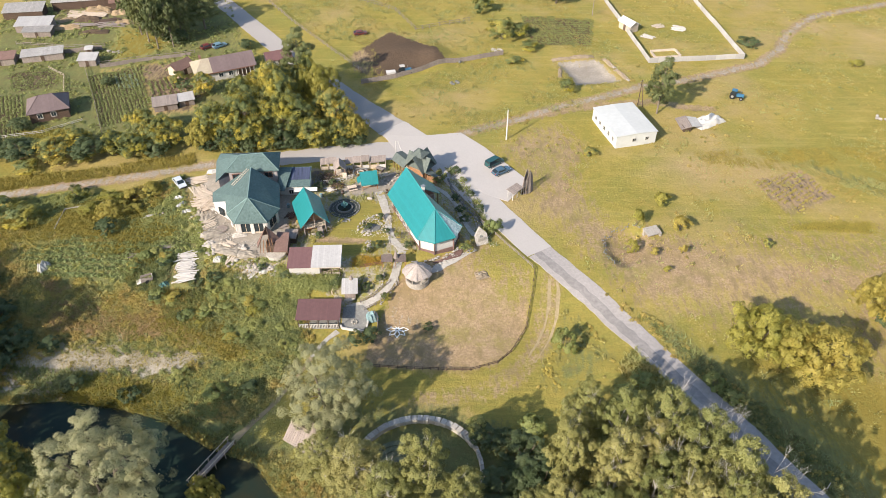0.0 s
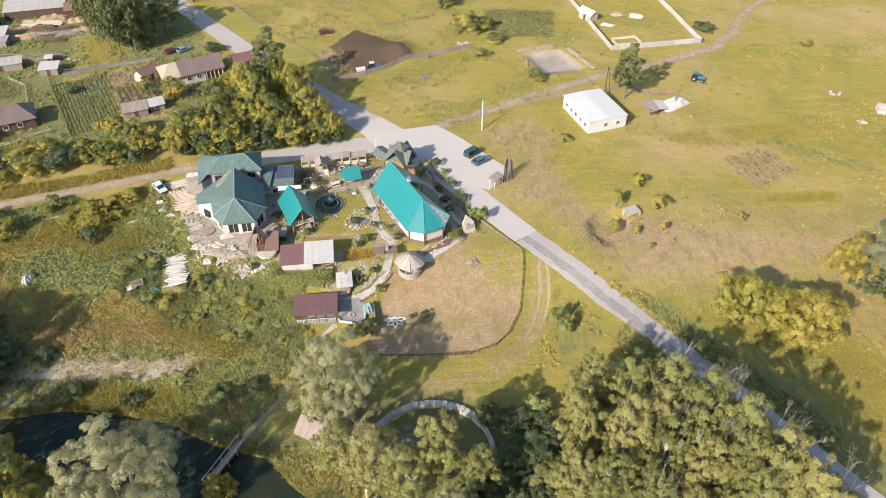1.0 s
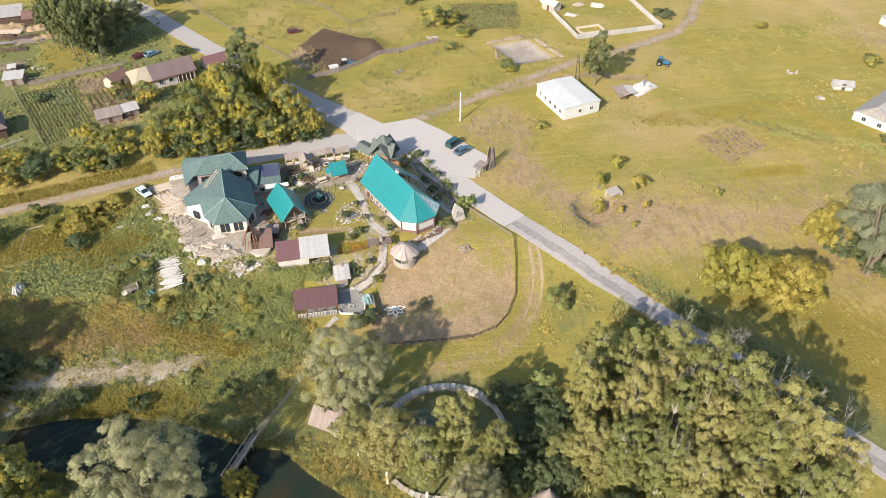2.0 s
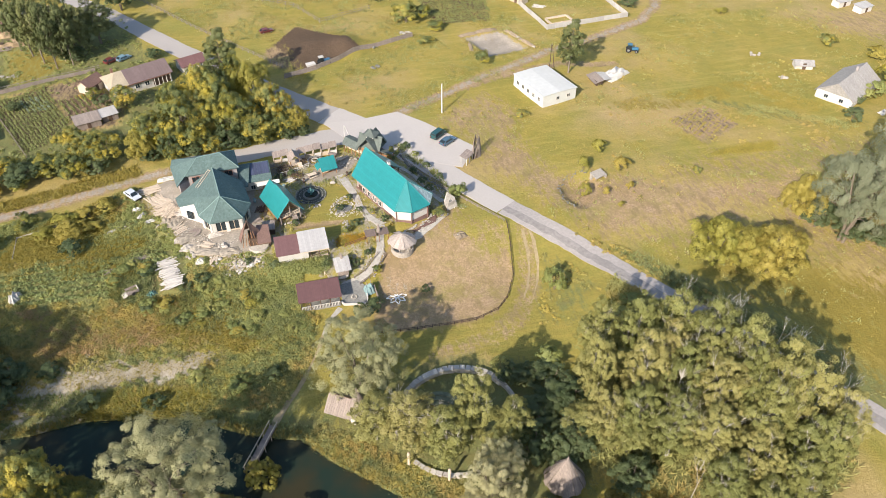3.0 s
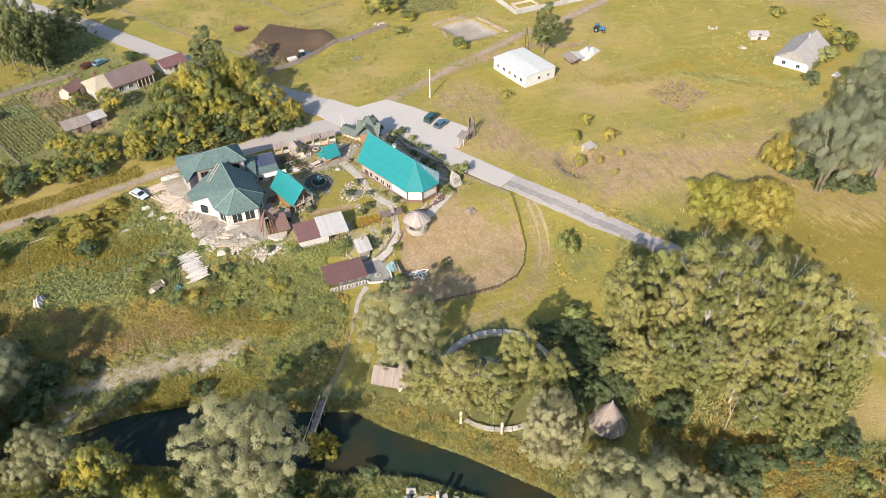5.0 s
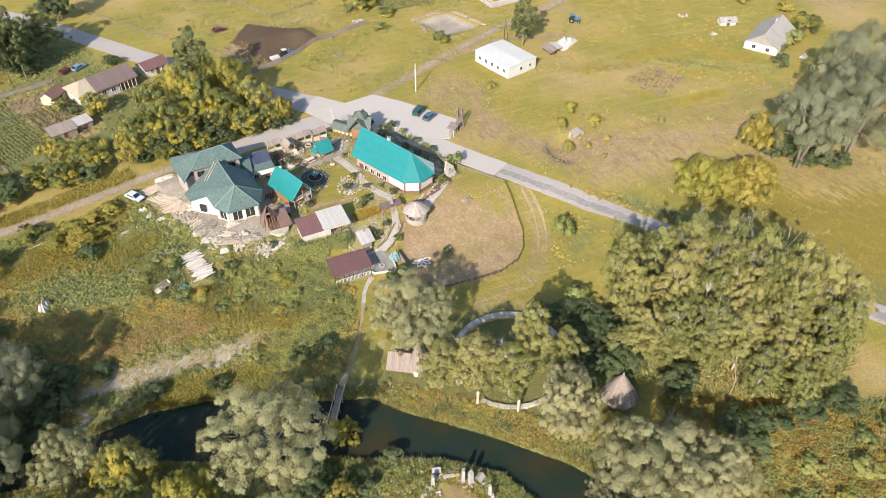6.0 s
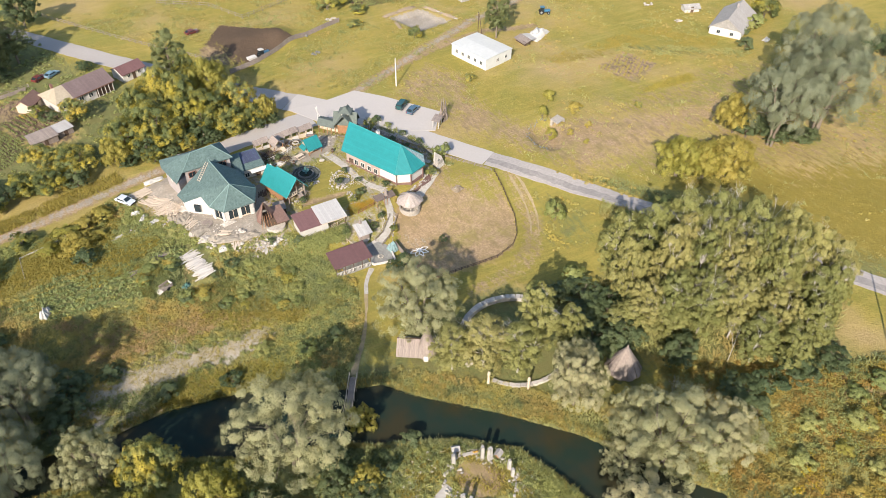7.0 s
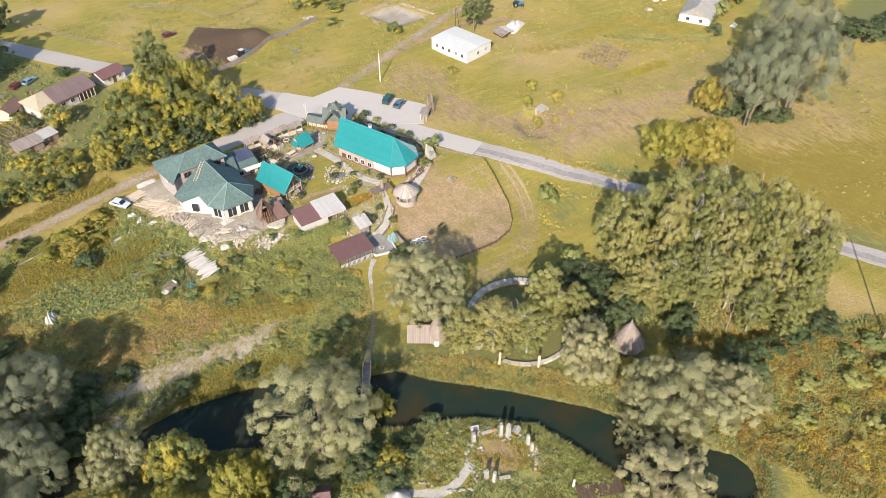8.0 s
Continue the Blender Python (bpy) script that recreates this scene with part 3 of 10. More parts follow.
HILL_TOP = [(49, 119.4), (60.1, 114.2), (74.5, 111.3), (93.9, 112), (95.3, 108.2), (81.4, 99), (65, 101), (51.1, 99), (37.8, 98.3), (31.6, 106.7), (26.9, 116.8), (18.5, 129), (21.8, 144), (24.2, 157), (29.3, 159.7), (30.8, 141), (34, 129.2), (35.7, 121.9)]
SOUTH_TAN = [(30, 100), (60, 125), (110, 125), (150, 110), (150, 66), (80, 62), (62, 80), (45, 92)]
FAR_TAN = [(137, 190), (190, 190), (190, 140), (156, 148), (149, 167), (138, 179)]
BLOOM_A = [(60, 150), (78.7, 147.3), (82, 141.4), (66, 143.2)]
BLOOM_B = [(79.9, 122.7), (92, 122.5), (90.1, 118.6), (72.2, 120.6)]
HOUSE_YARD = [(-97, 191.5), (-84.4, 196.2), (-76, 198), (-69, 187), (-63.5, 181), (-64.7, 169), (-74.8, 167.2), (-79.5, 177), (-83.7, 186.6)]
VILLAGE_GRASS = [(-101, 222), (-84, 216), (-81.4, 205.4), (-89.7, 198), (-98, 198.7)]
SOIL_WEST = [(-28, 201), (-25, 191), (-21, 189), (-19, 196), (-22, 207)]
LANE = [(-130, 206), (-105, 209), (-92, 212), (-84, 206), (-100, 204), (-108, 190), (-104, 188), (-101, 200), (-130, 201)]
EAST_GREEN = [(62, 92), (80, 80), (110, 70), (150, 80), (170, 60), (150, 20), (84, 10), (70, 40), (62, 62)]
FARMYARD = [(-128, 224), (-100, 226), (-92, 222), (-94, 232), (-108, 238), (-130, 240)]
FAR_CROP = [(154, 112), (176, 121), (240, 100), (230, 84), (165, 97), (150, 103)]
# birch shadow beyond the road, painted as darker ground
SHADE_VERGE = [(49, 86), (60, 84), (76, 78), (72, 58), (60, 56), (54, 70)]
# green ground round the stone ring, darkened for the shade of its trees
RING_LAND = [(-30, 70), (-20, 78), (0, 77), (14, 72), (22, 60), (14, 46), (2, 42), (-10, 52)]
DARK_GRASS = [(82, 144), (87.7, 146), (98, 138.6), (110, 130), (121, 124), (112, 123), (95, 133), (85, 140)]


def axis_steps(lo, hi, step, far):
    mid = np.arange(lo, hi + 1e-6, step)
    out = [step]
    while sum(out) < far:
        out.append(out[-1] * 1.35)
    tail = np.cumsum(out)
    return np.concatenate([(lo - tail)[::-1], mid, hi + tail])


xs, ys = axis_steps(-112, 150, 1.25, 2600), axis_steps(2, 246, 1.25, 2600)
gx, gy = np.meshgrid(xs, ys)
gxx, gyy = gx.ravel(), gy.ravel()
gzz = height(gxx, gyy)
nx, ny = len(xs), len(ys)
idx = np.arange(nx * ny).reshape(ny, nx)
quads = np.stack([idx[:-1, :-1], idx[:-1, 1:], idx[1:, 1:], idx[1:, :-1]], -1).reshape(-1, 4)
me = bpy.data.meshes.new("ground")
me.from_pydata(np.stack([gxx, gyy, gzz], 1).tolist(), [], quads.tolist())
me.materials.append(M_GROUND)
me.polygons.foreach_set("use_smooth", [True] * len(me.polygons))


def soft(poly, w=2.0):
    return sstep(-w, w, inside(gxx, gyy, poly))


def bare(line, w):
    return 1 - sstep(w * 0.5, w * 1.5, along(gxx, gyy, line))


dry = np.maximum.reduce([0.7 * soft(STONE_GARDEN, 1.2), 0.5 * bare(TRACK_LAWN, 2.6), soft(LAWN, 1.2), 0.9 * soft(TAN_STRIP, 0.8), 0.78 * soft(HILL_TOP, 10), 0.46 * soft(SOUTH_TAN, 10), 0.62 * soft(DRY_WEST, 6), 0.6 * soft(FAR_TAN, 14), 0.9 * bare(TRACK_NE, 2.0), 0.7 * bare(TRACK_BACK, 1.8), 0.85 * bare(TRACK_W, 2.0), 0.95 * soft(MEADOW_PLOT, 1.5), 0.7 * soft(FARMYARD, 3), 0.8 * soft(HOUSE_YARD, 3), 0.75 * soft(SOIL_WEST, 2), 0.45 * soft(LANE, 4), 0.75 * (1 - sstep(2, 6, np.hypot(gxx + 17.5, gyy - 31.0))), 0.55 * sstep(225, 290, gyy) * sstep(70, 120, gxx)])
weed = np.maximum.reduce([0.85 * soft(VILLAGE, 8), 0.75 * soft(VERGE, 4), 0.9 * soft(BOWL, 1.5), soft(WEEDS, 2), soft(WEEDS_E, 3), soft(SOUTH_BANK, 2), soft(WOODLAND, 4), sstep(-2.5, -0.4, inside(gxx, gyy, POND)), 0.55 * soft(YARD, 1.5)])
sandy = np.zeros_like(gxx)
weed = weed * (1 - soft(STONE_GARDEN, 1.0))
for (cx, cy), a, b, k in SANDS:
    dx, dy = gxx - cx, gyy - cy
    u, v = dx * math.cos(k) + dy * math.sin(k), -dx * math.sin(k) + dy * math.cos(k)
    fray = 0.40 * np.sin(1.1 * gxx + 1.7 * np.sin(0.9 * gyy)) + 0.35 * np.sin(2.3 * gyy + 1.4 * gxx)
    sandy = np.maximum(sandy, 1.0 * (1 - sstep(0.6, 2.3, np.hypot(u / a, v / b) + fray)))
earth = np.maximum.reduce([0.42 * soft(MEADOW_PLOT, 2.0), soft(SOIL, 1.2) * (0.42 + 0.58 * sstep(-23, -13, gxx + 0.3 * (gyy - 195)))] + [0.62 * soft(p, 1.2) for p in PLOTS] + [0.5 * soft(HOUSE_YARD, 2.0), 0.42 * soft(FARMYARD, 3)])
gritty = np.maximum.reduce([soft(BUILD_SITE, 1.5), 0.47 * soft(YARD, 1.5), 0.85 * soft(PLAZA, 1.0), 0.8 * soft(BASIN, 1.5), 0.2 * soft(RUIN, 1.5), 0.56 * bare(TRACK_NE, 1.3), 0.58 * bare(TRACK_W, 1.3), 0.35 * soft(FARMYARD, 3), 0.42 * soft(HOUSE_YARD, 2.5), 0.4 * soft(MEADOW_PLOT, 2.5)] + [0.45 * soft(p, 1.2) for p in PLOTS])
weed = weed * (1 - soft(INNER_LAWN, 1.5)) * (1 - 0.8 * soft(HOUSE_YARD, 3))
gritty = gritty * (1 - soft(INNER_LAWN, 1.5))
LAWN_GREEN = [(9, 118), (18.5, 109), (17, 100), (13, 98), (10, 104), (3, 109)]
dry = dry * (1 - 0.62 * soft(LAWN_GREEN, 4))
green = np.maximum.reduce([soft(MOWN, 4), soft(INNER_LAWN, 1.5), 0.7 * soft(LAWN_GREEN, 4)])
PINK_LAWN = [(-11, 103), (-6, 101), (-4.5, 95), (-7, 91.5), (-11.5, 92.5), (-12, 98)]
gritty = np.maximum(gritty, 0.3 * soft(PINK_LAWN, 2.5))
rusty = np.maximum.reduce([0.36 * soft(RUST, 6), 0.36 * soft(RUST_E, 5)])
# lush growth, plus tree shade put into the colour at VERGE, SHADE_VERGE and RING_LAND
lush_and_shade = np.maximum.reduce([0.8 * soft(LUSH_N, 1.5), 0.85 * soft(LUSH_H, 1.5), 0.62 * soft(VERGE, 4), 0.5 * soft(GREEN_E, 5), 0.75 * soft(WOODLAND, 3), 0.7 * soft(BOWL, 1.5), 0.55 * soft(DARK_GRASS, 3), 0.7 * soft(VILLAGE, 8), 0.9 * sstep(-7, -2, inside(gxx, gyy, POND)), 0.9 * soft(FAR_CROP, 3), 0.5 * soft(SHADE_VERGE, 6), 0.2 * soft(EAST_GREEN, 12), 0.75 * soft(RING_LAND, 4)])
lush_and_shade = lush_and_shade * (1 - 0.85 * np.maximum(soft(HOUSE_YARD, 3), soft(VILLAGE_GRASS, 3)))
golden = np.maximum.reduce([0.72 * soft(EAST_GREEN, 12), 0.62 * soft(VILLAGE_GRASS, 3), 0.8 * soft(GOLD_NW, 3), 0.5 * soft(GOLD_S, 2), 0.55 * soft(BLOOM_A, 2), 0.55 * soft(BLOOM_B, 2)])
for nm, chans in (("zone_c", (rusty, lush_and_shade, golden)), ("zone_a", (dry, weed, sandy)), ("zone_b", (earth, gritty, green))):
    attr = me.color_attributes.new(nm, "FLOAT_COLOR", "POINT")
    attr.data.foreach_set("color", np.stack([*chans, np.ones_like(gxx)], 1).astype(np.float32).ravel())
ground = new("ground", me)
tagged(ground, "rough meadow ground with yellow grass, weeds and dry lawn", "ground", kind="structure")

wx0, wx1, wy0, wy1 = -135, 40, -10, 84
wmesh = Geo().add([(wx0, wy0, WATER), (wx1, wy0, WATER), (wx1, wy1, WATER), (wx0, wy1, WATER)], [(0, 1, 2, 3)])


def ribbon(name, line, widths, mat, label, lift, category="road", step=1.5, ragged=0.0, seed=1):
    """A strip of paving that follows the land."""
    rng = random.Random(seed)
    pts = [Vector((x, level(x, y))) for x, y in line]
    dense = []
    for k, (a, b) in enumerate(zip(pts, pts[1:])):
        n = max(1, int((b - a).length / step))
        for i in range(n):
            dense.append((a.lerp(b, i / n), k + i / n))
    dense.append((pts[-1], len(pts) - 1))
    for _ in range(4):
        dense = [dense[0]] + [((dense[i - 1][0] + dense[i][0] * 2 + dense[i + 1][0]) / 4, dense[i][1]) for i in range(1, len(dense) - 1)] + [dense[-1]]
    g = Geo()
    cols = 6
    rows = []
    for i, (p, k) in enumerate(dense):
        d = (dense[min(i + 1, len(dense) - 1)][0] - dense[max(i - 1, 0)][0]).normalized()
        nrm = Vector((d.y, -d.x))
        k0 = min(int(k), len(widths) - 2)
        w = widths[k0] + (widths[k0 + 1] - widths[k0]) * (k - k0)
        row = []
        for c in range(cols + 1):
            s = (c / cols - 0.5) * w
            if c in (0, cols):
                s += rng.uniform(-ragged, ragged)
            q = p + nrm * s
            row.append((q.x, q.y))
        rows.append(row)
    flat = np.array(rows).reshape(-1, 2)
    z = height(flat[:, 0], flat[:, 1]) + lift
    m = cols + 1
    top = [(x, y, h) for (x, y), h in zip(flat, z)]
    fs = [(i * m + c, i * m + c + 1, (i + 1) * m + c + 1, (i + 1) * m + c) for i in range(len(rows) - 1) for c in range(cols)]
    g.add(top, [q[::-1] for q in fs])
    low = [(x, y, h - lift - 0.25) for x, y, h in top]
    nn = len(top)
    g.add(top + low, [(i * m + e, (i + 1) * m + e, nn + (i + 1) * m + e, nn + i * m + e)[:: (1 if e == 0 else -1)] for i in range(len(rows) - 1) for e in (0, cols)])
    return solid(name, g, mat, label, category, kind="structure", smooth=False)


def paving(name, poly, mat, label, lift, category="pavement"):
    poly = [(x, level(x, y)) for x, y in poly]
    cx, cy = sum(p[0] for p in poly) / len(poly), sum(p[1] for p in poly) / len(poly)
    vs = [(x, y, gz(x, y) + lift) for x, y in poly] + [(x, y, gz(x, y) - 0.3) for x, y in poly]
    n = len(poly)
    g = Geo().add(vs + [(cx, cy, gz(cx, cy) + lift)], [(i, (i + 1) % n, 2 * n) for i in range(n)] + [(i, n + i, n + (i + 1) % n, (i + 1) % n) for i in range(n)])
    return solid(name, g, mat, label, category, kind="structure")


tagged(new("water", wmesh.mesh("water", M_WATER)), "dark still pond water between reedy banks", "pond", kind="structure")
ribbon("road", ROAD_N, (6.0, 6.0, 6.2, 6.6, 8.0), M_CONCRETE, "pale concrete village road", 0.10, ragged=0.12)
ribbon("road", ROAD, (8.5, 8.0, 7.5, 6.4, 6.0), M_CONCRETE, "pale concrete road beside the car park", 0.10, ragged=0.12, seed=2)
ribbon("road", ROAD_S, (5.6, 5.2, 4.9, 4.9, 5.0, 5.0, 5.0, 5, 5), M_ASPHALT, "worn grey asphalt road with cracked edges", 0.09, ragged=0.12, seed=3)
paving("pavement", [(-15, 157.5), (-7, 156.6), (4.4, 158.4), (10.1, 151.8), (19.7, 137.6), (14.3, 130), (9, 133), (2, 143), (-4, 147), (-10, 148)], M_CONCRETE, "pale concrete car park", 0.13)
ribbon("road", [(-11, 150.5), (-24, 149.5), (-38, 147.0), (-48, 145.4)], (8, 6.5, 6.0, 3.5), M_CONCRETE, "pale concrete side road past the hedge", 0.08, ragged=0.3, seed=4)
ribbon("road_lane", [(x - 0.55, y - 0.3) for x, y in ROAD_S], (1.7, 1.8, 1.9, 1.9, 1.9, 1.9, 1.9, 1.9, 1.9), M_LANE, "darker worn wheel lane of the asphalt road", 0.098, ragged=0.22, seed=31)
for seed, rut in ((5, [(21.0, 105.6), (20.6, 101.4), (19.6, 96.3), (17.4, 91.0), (15.0, 87.2)]), (6, [(22.4, 105.2), (22.2, 100.6), (21.2, 95.4), (19.0, 90.4), (16.4, 86.4)])):
    ribbon("track", rut, (0.6, 0.55, 0.5, 0.35, 0.1), M_TRACK, "narrow tan wheel rut in the grass", 0.03, "track", ragged=0.16, seed=seed)


# ---- trees and shrubs ----
def crown_mesh(name, mat, seed, h, r, base, lobes, leaves, leaf, droop=0.0, slim=0.6, taper=0.0, lobe_r=0.42, tufts=13, squash=0.85, strand=0.8, lobed=0.0):
    """A crown in three steps: big lobes, tufts on the lobes, small leaves on the tufts, with gaps between."""
    rng = np.random.default_rng(seed)
    zc, hz = (h + base) / 2, (h - base) / 2
    core = lobe_r * 1.15
    cen = [np.array([0.0, 0.0, h - core * r * 0.9]), np.array([0.12 * r, -0.1 * r, zc + hz * 0.15])]
    rad = [core * r, core * r * 1.25]
    tries = 0
    while len(cen) < lobes and tries < 4000:
        tries += 1
        p = rng.normal(size=3)
        p /= np.linalg.norm(p)
        p *= rng.uniform(0.35, 1.0) ** 0.6
        lr = lobe_r * rng.uniform(0.62, 1.18)
        k = 1 - taper * (p[2] * 0.5 + 0.5)
        c = np.array([p[0] * k * (1 - lr * 0.75) * r, p[1] * k * (1 - lr * 0.75) * r, zc + p[2] * max(0.2, hz - lr * r * 0.7)])
        if cen and min(np.linalg.norm(c - q) / (lr * r + s) for q, s in zip(cen, rad)) < 0.42 + 0.1 * lobed and tries < 3000:
            continue
        cen.append(c)
        rad.append(lr * r)
    cen, rad = np.array(cen), np.array(rad)
    tc, tr, td = [], [], []
    for i, (c, lr) in enumerate(zip(cen, rad)):
        for _ in range(tufts):
            d = rng.normal(size=3)
            d /= np.linalg.norm(d)
            if d[2] < -0.45:
                d[2] *= -1
            q = c + d * lr * rng.uniform(0.75 + 0.05 * lobed, 1.12 - 0.06 * lobed) * np.array([1, 1, squash])
            q[2] -= droop * lr * max(0.0, 1 - d[2]) * rng.uniform(0.1, 0.8)
            gap = [np.linalg.norm(q - cen[j]) / rad[j] for j in range(len(cen)) if j != i]
            if gap and min(gap) < 0.62 + 0.18 * lobed:
                continue
            tc.append(q)
            tr.append(lr * rng.uniform(0.26 - 0.04 * lobed, 0.46 - 0.06 * lobed))
            td.append(d)
    tc, tr, td = np.array(tc), np.array(tr), np.array(td)
    pick = rng.choice(len(tc), leaves, p=tr ** 2 / (tr ** 2).sum())
    d = rng.normal(size=(leaves, 3)) + td[pick] * 0.7
    d /= np.linalg.norm(d, axis=1)[:, None]
    pos = tc[pick] + d * (tr[pick] * rng.uniform(0.45, 1.1, leaves) ** 0.7)[:, None] * np.array([1, 1, strand])
    loose = rng.random(leaves) < 0.04
    pos[loose] += rng.normal(size=(loose.sum(), 3)) * 0.05 * r
    pos[:, 2] = np.maximum(pos[:, 2], 0.12)
    nrm = d * (0.7 - 0.2 * lobed) + td[pick] * (0.75 + 0.35 * lobed) + rng.normal(size=(leaves, 3)) * 0.31
    nrm /= np.linalg.norm(nrm, axis=1)[:, None]
    t = np.cross(nrm, rng.normal(size=(leaves, 3)))
    t[:, 2] -= droop * 0.8
    t /= np.linalg.norm(t, axis=1)[:, None]
    b = np.cross(nrm, t)
    s = leaf * rng.uniform(0.6, 1.45, leaves)[:, None]
    v = np.stack([pos - t * s * 0.7 - b * s * slim, pos - t * s * 0.7 + b * s * slim, pos + t * s * 1.2], 1).reshape(-1, 3)
    return tri_mesh(name, v, mat), cen, rad


def tri_mesh(name, v, mat):
    n = len(v) // 3
    mesh = bpy.data.meshes.new(name)
    mesh.vertices.add(n * 3)
    mesh.vertices.foreach_set("co", v.astype(np.float32).ravel())
    mesh.loops.add(n * 3)
    mesh.loops.foreach_set("vertex_index", np.arange(n * 3, dtype=np.int32))
    mesh.polygons.add(n)
    mesh.polygons.foreach_set("loop_start", np.arange(0, n * 3, 3, dtype=np.int32))
    mesh.update(calc_edges=True)
    mesh.materials.append(mat)
    return mesh


def limb_geo(seed, h, r, base, cen, thick, stems=1, reach=0.75, bare_tips=0.0):
    rng = random.Random(seed)
    g = Geo()
    tops = []
    for s in range(stems):
        a = 2 * math.pi * s / stems + rng.uniform(-0.4, 0.4)
        spread = 0.0 if stems == 1 else r * 0.32
        p = Vector((math.cos(a) * thick * (stems > 1), math.sin(a) * thick * (stems > 1), -0.3))
        w = thick * (1.0 if stems == 1 else 0.65)
        n = 5
        for k in range(1, n + 1):
            f = k / n
            q = Vector((math.cos(a) * spread * f + rng.uniform(-0.15, 0.15), math.sin(a) * spread * f + rng.uniform(-0.15, 0.15), h * reach * f))
            w2 = w * (1 - 0.16 * f) * 0.92
            g.rod(p, q, w, w2)
            tops.append((q, w2))
            p, w = q, w2
    for c in cen:
        c = Vector(c)
        near = min((t for t in tops if t[0].z < c.z + r * 0.1), key=lambda t: (t[0] - c).length + abs(t[0].z - c.z * 0.7), default=tops[0])
        mid = near[0].lerp(c, 0.5) + Vector((rng.uniform(-0.2, 0.2), rng.uniform(-0.2, 0.2), 0.05 * r))
        g.rod(near[0], mid, near[1] * 0.5, near[1] * 0.3, 5)
        g.rod(mid, c, near[1] * 0.3, near[1] * 0.1, 5)
        if bare_tips and rng.random() < bare_tips:
            for _ in range(11):
                tip = c + Vector((rng.uniform(-1, 1), rng.uniform(-1, 1), rng.uniform(0.7, 1.5))) * r * 0.36
                knee = c.lerp(tip, 0.5) + Vector((rng.uniform(-1, 1), rng.uniform(-1, 1), 0)) * r * 0.06
                g.rod(c, knee, near[1] * 0.2, near[1] * 0.13, 4)
                g.rod(knee, tip, near[1] * 0.13, near[1] * 0.04, 4)
    return g


def tree(name, label, category, mat, bark, seed, h, r, base, blobs, leaves, leaf, thick, stems=1, bare_tips=0.0, **kw):
    ob = thing(name, label, category, pose(0, 0, -50))
    mesh, cen, rad = crown_mesh("crown", mat, seed, h, r, base, blobs, leaves, leaf, **kw)
    part("trunk", limb_geo(seed, h, r, base, cen[: min(len(cen), 26)], thick, stems, bare_tips=bare_tips), bark, ob)
    crown = new("crown", mesh)
    crown.parent = ob
    return ob


L_WILLOW = leafage("willow_leaves", ((0.22, 0.215, 0.108), (0.45, 0.415, 0.222), (0.32, 0.305, 0.155)), 0.55, 0.2, hue=0.012, val=0.12)
L_GREYWILLOW = leafage("grey_willow_leaves", ((0.128, 0.145, 0.084), (0.295, 0.303, 0.185), (0.195, 0.21, 0.122)), 0.5, 0.22, hue=0.012, val=0.1)
L_YELLOW = leafage("yellowing_leaves", ((0.078, 0.116, 0.05), (0.25, 0.265, 0.088), (0.52, 0.42, 0.066)), 0.55, 0.35, hue=0.012, val=0.28, drift=0.27)
L_BIRCH = leafage("birch_leaves", ((0.15, 0.162, 0.052), (0.345, 0.322, 0.108), (0.245, 0.238, 0.074)), 0.55, 0.22, hue=0.02, val=0.26)
L_GREEN = leafage("dark_green_leaves", ((0.06, 0.092, 0.042), (0.165, 0.195, 0.083), (0.11, 0.138, 0.058)), 0.5, 0.35, hue=0.015, val=0.2)
L_POPLAR = leafage("poplar_leaves", ((0.095, 0.12, 0.045), (0.25, 0.255, 0.10), (0.165, 0.18, 0.068)), 0.5, 0.3, hue=0.015, val=0.2)
L_GOLD = leafage("golden_leaves", ((0.205, 0.19, 0.05), (0.52, 0.425, 0.085), (0.32, 0.285, 0.062)), 0.55, 0.35, hue=0.015, val=0.15, drift=0.3)

L_LUSH = leafage("lush_leaves", ((0.19, 0.225, 0.075), (0.45, 0.45, 0.155), (0.32, 0.33, 0.10)), 0.55, 0.4, hue=0.02, val=0.2)

